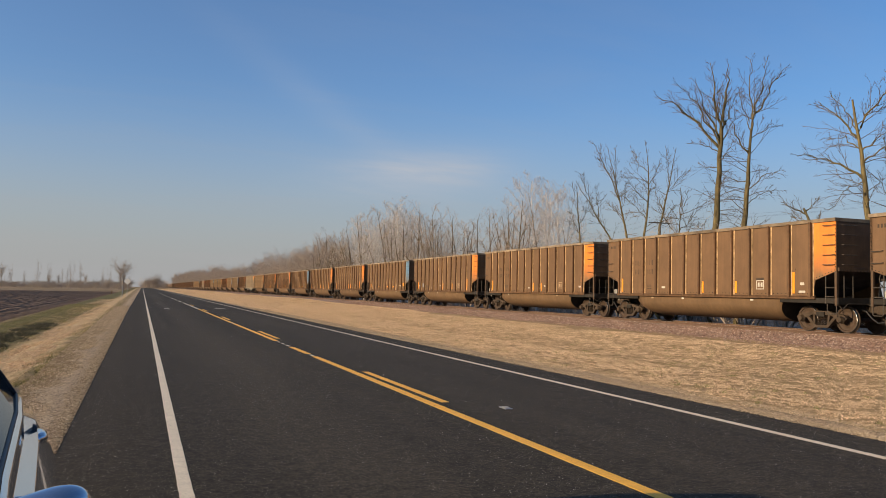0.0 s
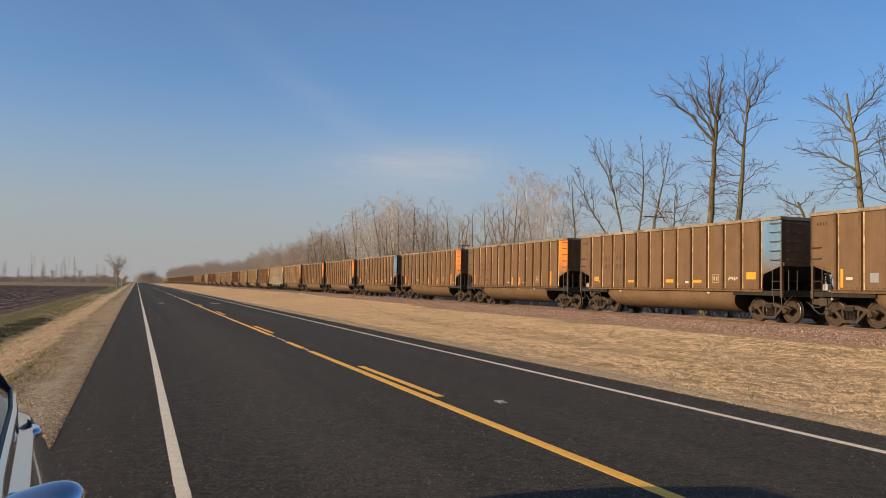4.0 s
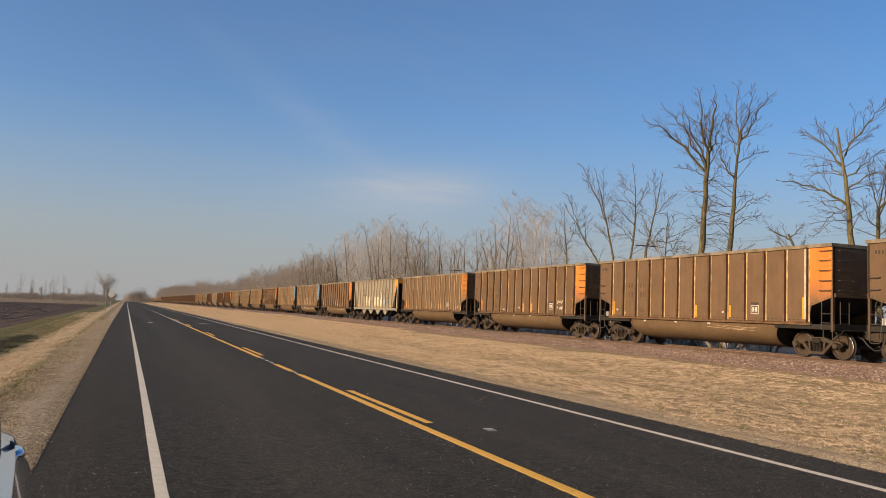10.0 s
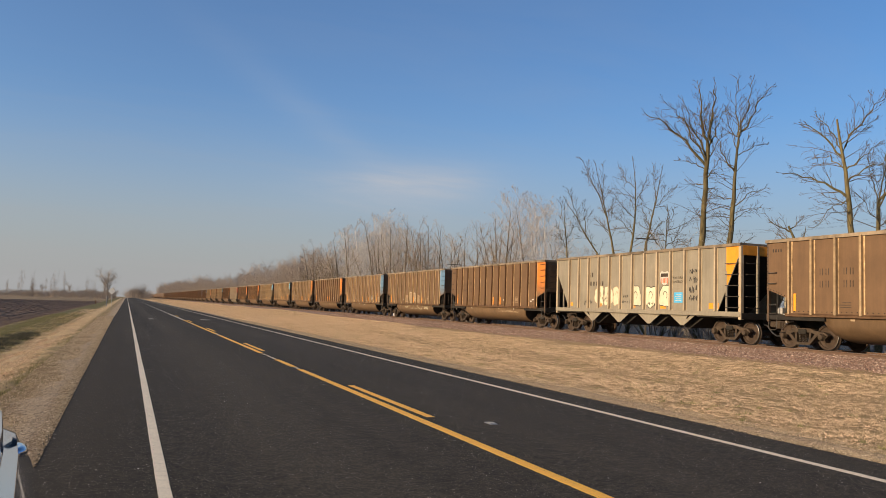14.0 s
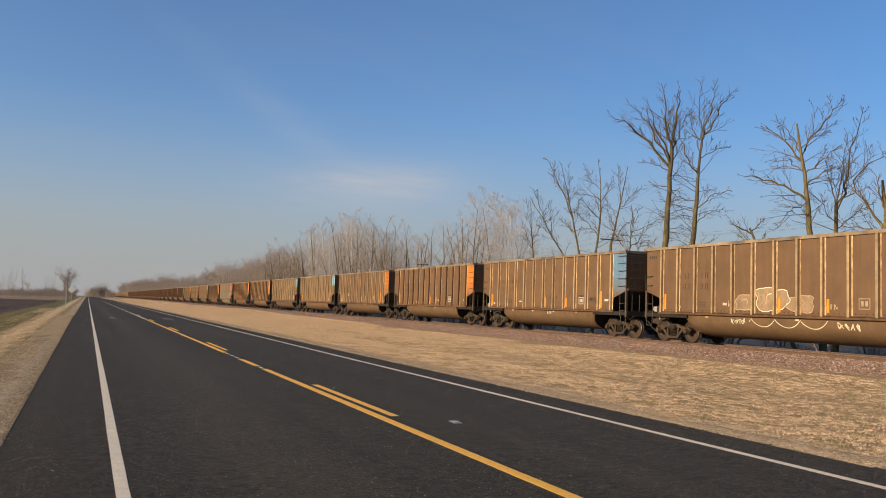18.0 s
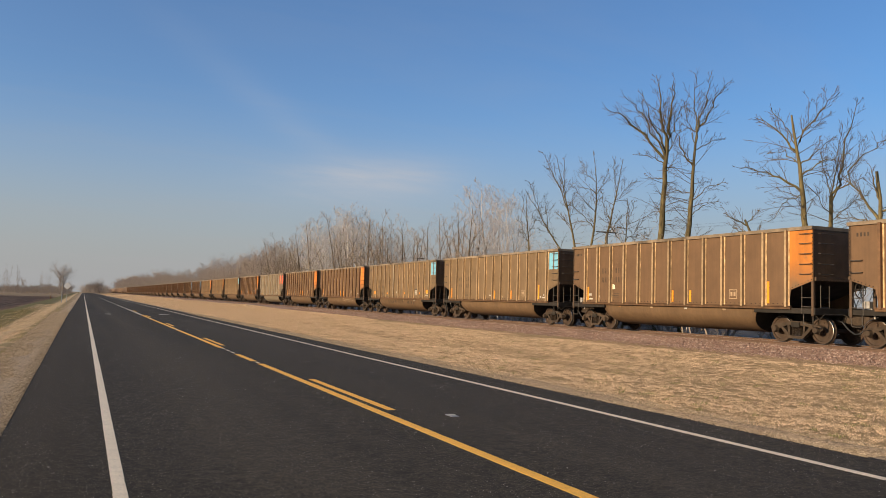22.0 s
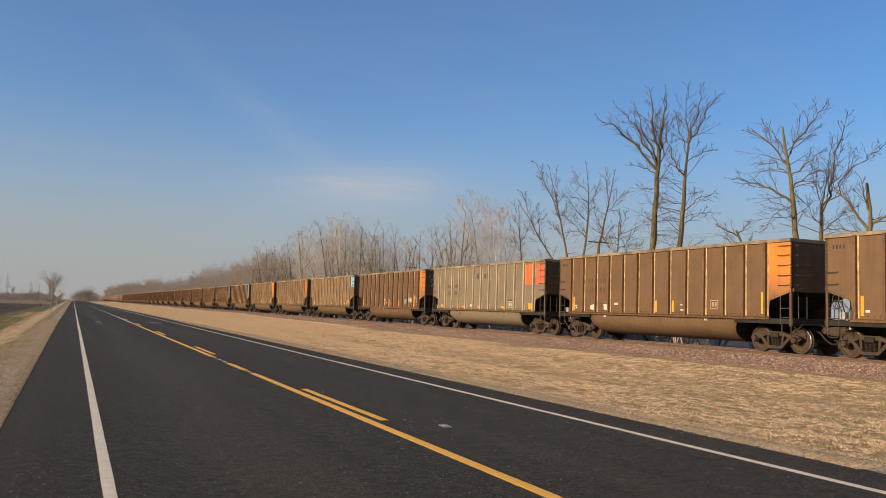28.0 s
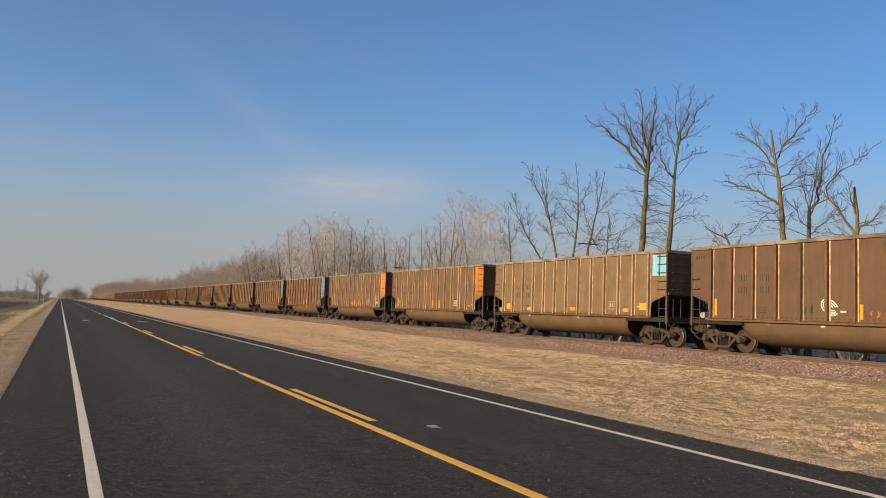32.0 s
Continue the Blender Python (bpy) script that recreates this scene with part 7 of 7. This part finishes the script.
# ---- the parked car on the shoulder, tail up the road ----
def build_parked_car():
    car = empty("parked_car", pose(-0.963, 0.626, -0.02, 0, 0, 6.0))
    tagged(car, "silver-blue hatchback car parked on the gravel shoulder", "car")
    # stations: along, half width at the sills, belt height, roof height, half width of the roof, bottom
    st = [(0.00, 0.62, 0.62, 0.66, 0.50, 0.34), (0.10, 0.78, 0.68, 0.73, 0.60, 0.24), (0.55, 0.88, 0.82, 0.88, 0.66, 0.22), (1.20, 0.905, 0.92, 0.97, 0.68, 0.22), (1.45, 0.91, 0.95, 1.04, 0.66, 0.22),
          (2.15, 0.90, 0.97, 1.36, 0.52, 0.22), (2.70, 0.907, 0.98, 1.45, 0.51, 0.22), (3.40, 0.915, 0.985, 1.44, 0.51, 0.22), (3.98, 0.90, 0.995, 1.38, 0.54, 0.24), (4.30, 0.885, 1.0, 1.16, 0.61, 0.28), (4.42, 0.85, 0.95, 1.0, 0.63, 0.34), (4.48, 0.72, 0.76, 0.82, 0.52, 0.42)]
    bm = bmesh.new()
    rings = []
    for y, w, belt, roof, rw, bot in st:
        low = min(0.70, belt - 0.24)
        half = [(0.0, bot), (w - 0.12, bot), (w - 0.03, bot + 0.10), (w + 0.085, min(0.52, low - 0.1)), (w + 0.098, low - 0.03), (w + 0.06, low + 0.04),
                (w + 0.006, belt - 0.142), (w, belt - 0.134), (w - 0.058, belt - 0.106), (w - 0.063, belt - 0.098), (w - 0.065, belt - 0.022), (w - 0.071, belt - 0.013), (w - 0.098, belt),
                (rw + 0.01, roof - 0.03), (rw - 0.16, roof), (0.0, roof + 0.015)]
        ring = [bm.verts.new((x, y, z)) for x, z in half] + [bm.verts.new((-x, y, z)) for x, z in half[-2:0:-1]]
        rings.append(ring)
    n = len(rings[0])
    for s, (a, b) in enumerate(zip(rings, rings[1:])):
        for k in range(n):
            f = bm.faces.new((a[k], a[(k + 1) % n], b[(k + 1) % n], b[k]))
            glass = k in (12, n - 13) and 5 <= s <= 7
            wind = k in (13, 14, n - 14, n - 15) and s == 4
            f.material_index = 1 if glass or wind or (k in (12, n - 13) and s == 4) or (k in (13, 14, n - 14, n - 15) and s == 8) else 0
    bm.faces.new(rings[0])
    bm.faces.new(rings[-1])
    bmesh.ops.recalc_face_normals(bm, faces=bm.faces[:])
    part("body", mesh_of("body", bm, [M_PAINT, M_GLASS], True), None, car)
    for s in (-1, 1):
        # window frame lines
        bm = bmesh.new()
        rod(bm, [(s * 0.812, 1.45, 0.955), (s * 0.804, 2.15, 0.975), (s * 0.811, 2.70, 0.985), (s * 0.819, 3.40, 0.99), (s * 0.804, 3.96, 1.0), (s * 0.745, 4.04, 1.08), (s * 0.65, 4.02, 1.22), (s * 0.56, 3.88, 1.36)], 0.009, 8)
        part("belt_trim", bm, M_TRIM, car, "black window trim")
        for y in (3.72,):
            bm = bmesh.new()
            rod(bm, [(s * 0.895, y - 0.10, 0.83), (s * 0.915, y - 0.085, 0.825), (s * 0.928, y - 0.04, 0.82), (s * 0.928, y + 0.04, 0.82), (s * 0.915, y + 0.085, 0.825), (s * 0.895, y + 0.10, 0.83)], [0.014, 0.024, 0.030, 0.030, 0.024, 0.014], 12)
            h = part("door_handle", bm, M_PAINT, car, smooth=True)
            # proud black disc; its colour stands in for shade in the handle's cavity
            bm = bmesh.new()
            lathe(bm, [(s * 0.888, 0.060), (s * 0.908, 0.05), (s * 0.910, 0.005)], "x", 16, centre=(0, y - 0.02, 0.83))
            part("handle_cup", bm, M_TRIM, h, "black disc behind the handle, standing in for its shaded recess")
        mir = bmesh.new()
        bmesh.ops.create_uvsphere(mir, u_segments=32, v_segments=18, radius=1.0)
        for v in mir.verts:
            v.co = Vector((s * 0.905 + math.copysign(abs(v.co.x) ** 0.75, v.co.x) * 0.132, 1.58 + v.co.y * (0.095 if v.co.y < 0 else 0.05), 0.986 + math.copysign(abs(v.co.z) ** 0.85, v.co.z) * 0.08))
            v.co.z += (s * v.co.x - 0.985) * 0.26
        m = part("side_mirror", mesh_of("side_mirror", mir, M_PAINT, True), None, car)
        part("mirror_arm", boxes((min(s * 0.85, s * 0.95), max(s * 0.85, s * 0.95), 1.55, 1.60, 0.95, 1.0), bevel=0.01), M_TRIM, m)
        part("mirror_glass", boxes((s * 0.93 - 0.075, s * 0.93 + 0.075, 1.608, 1.616, 0.95, 1.03), bevel=0.002), M_MIRROR, m)
        for y, nm in ((0.86, "wheel"), (3.55, "wheel")):
            bm = bmesh.new()
            lathe(bm, [(s * 0.70, 0.20), (s * 0.70, 0.30), (s * 0.73, 0.325), (s * 0.88, 0.325), (s * 0.91, 0.30), (s * 0.905, 0.22)], "x", 28, centre=(0, y, 0.325))
            w = part(nm, bm, M_RUBBER, car, "black tyre")
            bm = bmesh.new()
            lathe(bm, [(s * 0.86, 0.03), (s * 0.89, 0.06), (s * 0.87, 0.19), (s * 0.895, 0.225)], "x", 20, centre=(0, y, 0.325))
            part("rim", bm, M_GALV, w, "grey alloy rim")
        part("tail_lamp", boxes((min(s * 0.34, s * 0.58), max(s * 0.34, s * 0.58), 4.40, 4.485, 0.66, 0.78), bevel=0.02), M_LAMP, car, "red tail lamp")
        part("headlamp", boxes((min(s * 0.48, s * 0.72), max(s * 0.48, s * 0.72), 0.06, 0.16, 0.58, 0.70), bevel=0.02), M_LAMPC, car, "clear headlamp")


build_parked_car()


# ---- loose cover: grass, stones, gravel ----
def blades(name, xs, ys, zs, h, mat, label, seed, lean=0.5, width=0.010):
    rng = np.random.default_rng(seed)
    n = len(xs)
    a = rng.random(n) * 2 * np.pi
    l = rng.normal(0, lean, (n, 2))
    hh = h * rng.uniform(0.5, 1.25, n)
    w = width * rng.uniform(0.7, 1.5, n)
    b = np.stack([xs, ys, zs], -1)
    e = np.stack([np.cos(a) * w, np.sin(a) * w, np.zeros(n)], -1)
    tip = b + np.stack([l[:, 0] * hh, l[:, 1] * hh, hh], -1)
    V = np.stack([b - e, b + e, tip], 1).reshape(-1, 3)
    me = mesh_arrays(name, V, np.arange(3 * n).reshape(n, 3), mat)
    tagged(new(name, me), label, "grass", kind="stuff")


def scatter(rng, n, x0, x1, y0, y1, far=2.0):
    """Points over a strip, thinner with distance; gathered into tufts."""
    y = y0 + (y1 - y0) * rng.random(n) ** far
    x = x0 + (x1 - x0) * rng.random(n)
    return x, y


def tufts(rng, n, per, x0, x1, y0, y1, spread, far):
    x, y = scatter(rng, n, x0, x1, y0, y1, far)
    x, y = np.repeat(x, per), np.repeat(y, per)
    s = spread * (1 + y / 60)
    return x + rng.normal(0, 1, len(x)) * s, y + rng.normal(0, 1, len(y)) * s


def build_cover():
    rng = np.random.default_rng(21)
    x, y = tufts(rng, 42000, 13, 8.3, 19.6, 3, 80, 0.04, 1.12)
    keep = (x > 8.33 + rng.random(len(x)) ** 2 * 0.35) & (x < 19.3 + 0.8 * np.sin(y * 0.35) + 0.5 * np.sin(y * 0.93) + rng.random(len(x)) * 0.9)
    x, y = x[keep], y[keep]
    h = 0.029 * (1 + y / 38) * (0.84 + 0.2 * np.sin(x * 1.7 + y * 0.9) * np.sin(y * 1.3 - x * 0.6))
    blades("verge_grass", x, y, ground_z(x, y) + bank(x, y) - 0.01, h, M_GRASS, "short dormant tan grass between road and track", 1, 0.95, 0.008)
    x, y = tufts(rng, 14000, 12, 8.3, 20.6, 60, 460, 0.14, 1.7)
    keep = x > 8.35 + bend(y)
    x, y = x[keep], y[keep]
    blades("verge_grass", x, y, np.interp(x - y * TAN_T, PX, PZ) - fall(x, y) + bank(x, y), 0.055 + 0.0003 * y, M_GRASS, "dormant tan grass farther along the verge", 2, 0.9, 0.028)
    for n, x0, x1 in ((10500, -6.8, -3.5), (6200, -2.15, -1.4)):
        x, y = tufts(rng, n, 9, x0, x1, 4, 90, 0.05, 1.6)
        keep = (x < -1.05) & ((x < -3.0) | (np.sin(x * 2.3 + y * 0.8) + np.sin(y * 0.37 + 1.0) > -0.7))
        x, y = x[keep], y[keep]
        blades("bank_grass", x, y, ground_z(x, y) - 0.01, 0.036 * (1 + y / 100), M_GRASS_GREEN, "dull green grass on the roadside bank", 3, 0.9, 0.008)
    x, y = tufts(rng, 9000, 9, -3.3, -2.0, 4, 120, 0.09, 1.5)
    u, w = tufts(rng, 5500, 9, -5.2, -0.85, 4, 120, 0.06, 1.5)
    x, y = np.append(x, u), np.append(y, w)
    blades("bank_grass", x, y, ground_z(x, y) - 0.01, 0.036 * (1 + y / 100), M_GRASS, "dry tan grass along the bank", 4, 1.0, 0.008)
    x, y = tufts(rng, 520, 16, -5.2, -3.5, 27, 43, 0.10, 1.0)
    keep = np.abs(x + 4.25 + (y - 35) * -0.02) < 0.5 + 0.25 * np.sin(y * 1.9)
    x, y = x[keep], y[keep]
    blades("ditch_weeds", x, y, ground_z(x, y) - 0.01, 0.12 * np.ones(len(x)), M_GRASS_DARK, "dark blades along the bottom of the bank", 6, 1.0, 0.012)
    x, y = tufts(rng, 300, 18, -4.8, -1.5, 5, 60, 0.07, 1.4)
    blades("bank_tufts", x, y, ground_z(x, y) - 0.005, 0.055 * np.ones(len(x)), M_GRASS_DARK, "dark tufts scattered over the bank", 7, 0.8, 0.008)
    # flattened straw mats on the bank
    x, y = tufts(rng, 1500, 26, -3.3, -1.95, 4.5, 75, 0.07, 1.6)
    blades("bank_straw", x, y, ground_z(x, y) + 0.004, 0.045 * (1 + y / 90), M_GRASS, "flattened dry straw on the roadside bank", 8, 1.8, 0.007)
    for cx, cy in ((31.0, 24.5), (31.0, 27.05)):
        x, y = cx + rng.normal(0, 0.17, 900), cy + rng.normal(0, 0.26, 900)
        blades("dry_tussock", x, y, ground_z(x, y), 0.62 * np.exp(-((x - cx) / 0.4) ** 2 - ((y - cy) / 0.6) ** 2), M_GRASS, "pale dry grass clump behind the track", 9, 0.25, 0.012)
    # darker scattered tufts in the verge
    x, y = tufts(rng, 420, 14, 8.9, 19.5, 5, 60, 0.05, 1.4)
    blades("dark_tufts", x, y, ground_z(x, y), 0.06 * np.ones(len(x)), M_GRASS_GREEN, "darker tufts scattered in the verge grass", 5, 0.6, 0.009)

    oct_v = np.array([(1, 0, 0), (-1, 0, 0), (0, 1, 0), (0, -1, 0), (0, 0, 1), (0, 0, -1)], float)
    oct_f = np.array([(0, 2, 4), (2, 1, 4), (1, 3, 4), (3, 0, 4), (2, 0, 5), (1, 2, 5), (3, 1, 5), (0, 3, 5)])

    def stones(name, x, y, z, size, mat, label, cat):
        n = len(x)
        s = size * rng.uniform(0.55, 1.3, n)
        q = rng.normal(0, 1, (n, 3, 3))
        q, _ = np.linalg.qr(q)
        loc = oct_v[None] * rng.uniform(0.6, 1.25, (n, 6, 1)) * np.array([1.0, 0.8, 0.7])[None, None]
        V = np.einsum("nij,nkj->nki", q, loc) * s[:, None, None] + np.stack([x, y, z], -1)[:, None]
        F = (oct_f[None] + 6 * np.arange(n)[:, None, None]).reshape(-1, 3)
        tagged(new(name, mesh_arrays(name, V.reshape(-1, 3), F, mat)), label, cat, kind="stuff")

    bx = [-5.3, -3.7, -2.5, -1.75, 1.75]
    bz = [0.00, 0.06, 0.24, 0.30, 0.30]
    n = 46000
    y = 6 + 84 * rng.random(n) ** 1.5
    u = -5.0 + 3.9 * rng.random(n) ** 0.8
    keep = u > -4.3 - 0.8 * np.sin(y * 0.35) * 0.6 - rng.random(n) * 0.9
    y, u = y[keep], u[keep]
    stones("ballast_stones", TRACK_X + u + y * TAN_T, y, np.interp(u, bx, bz) + 0.012, 0.033 * (1 + y / 80), M_STONE, "loose reddish crushed ballast stones beside the rails", "stones")
    n = 52000
    y = 5 + 60 * rng.random(n) ** 1.9
    x = LEFT_EDGE + 0.05 - 1.0 * rng.random(n) ** 1.1
    stones("shoulder_stones", x, y, np.interp(x, [-1.6, LEFT_EDGE], [-0.035, 0.0]) + 0.003, 0.0085 * (1 + y / 30), M_GRAVEL, "small tan gravel stones on the shoulder", "gravel")
    n = 26000
    y = 6 + 60 * rng.random(n) ** 1.5
    x = RIGHT_EDGE - 0.05 + 0.85 * rng.random(n) ** 1.4
    stones("shoulder_stones", x, y, 0.002 + 0 * x, 0.010 * (1 + y / 40), M_GRAVEL, "small tan gravel stones by the road's edge", "gravel")

    n = 27000
    y = np.minimum(2.2 - 10 * np.log(1 - rng.random(n) * 0.9995), 90)
    x = LEFT_EDGE + 0.02 + (RIGHT_EDGE - LEFT_EDGE - 0.04) * rng.random(n)
    stones("asphalt_chips", x, y, crown(x) - 0.0006, 0.0044 * (1 + y / 20), M_CHIP, "pale stone chips showing in the worn asphalt", "stones")


build_cover()


# ---- motion ----
def travelled(t):
    """Place of the first full car's leading edge along the track at t seconds; the train slows a little."""
    return 21.148 - 11.7204 * t + 0.03715 * t * t - 0.000449 * t ** 3


def motions():
    line = pose(TRACK_X, 0, RAIL_Z, 0, 0, -TRACK_TURN)
    times = [0, 2, 4, 6, 8, 10, 12, 14, 16, 18, 20, 22, 24, 26, 28, 30, 32]
    for i, car in cars.items():
        walk(car, [(t, line @ pose(0, travelled(t) + PITCH * i, 0)) for t in times])
    # wheels roll without slip: a row for every 50 degrees or so
    start, r = travelled(0), 0.476
    ticks = [0.0]
    while ticks[-1] < 32.0:
        ticks.append(round(ticks[-1] + 1 / 30, 4))
    ticks[-1] = 32.0
    turns = [(t, math.degrees((start - travelled(t)) / r)) for t in ticks]
    spin = {dy: [(t, pose(0, dy, 0.48, a % 360, 0, 0)) for t, a in turns] for dy in (-0.89, 0.89)}
    for i, car in cars.items():
        if i > ROLLING:
            continue
        for tr in car.children:
            if tr.name.split(".")[0] == "truck":
                for o in tr.children:
                    if o.name.split(".")[0] == "wheelset":
                        walk(o, spin[-0.89 if o.matrix_basis.translation.y < 0 else 0.89])


ROLLING = 26
motions()
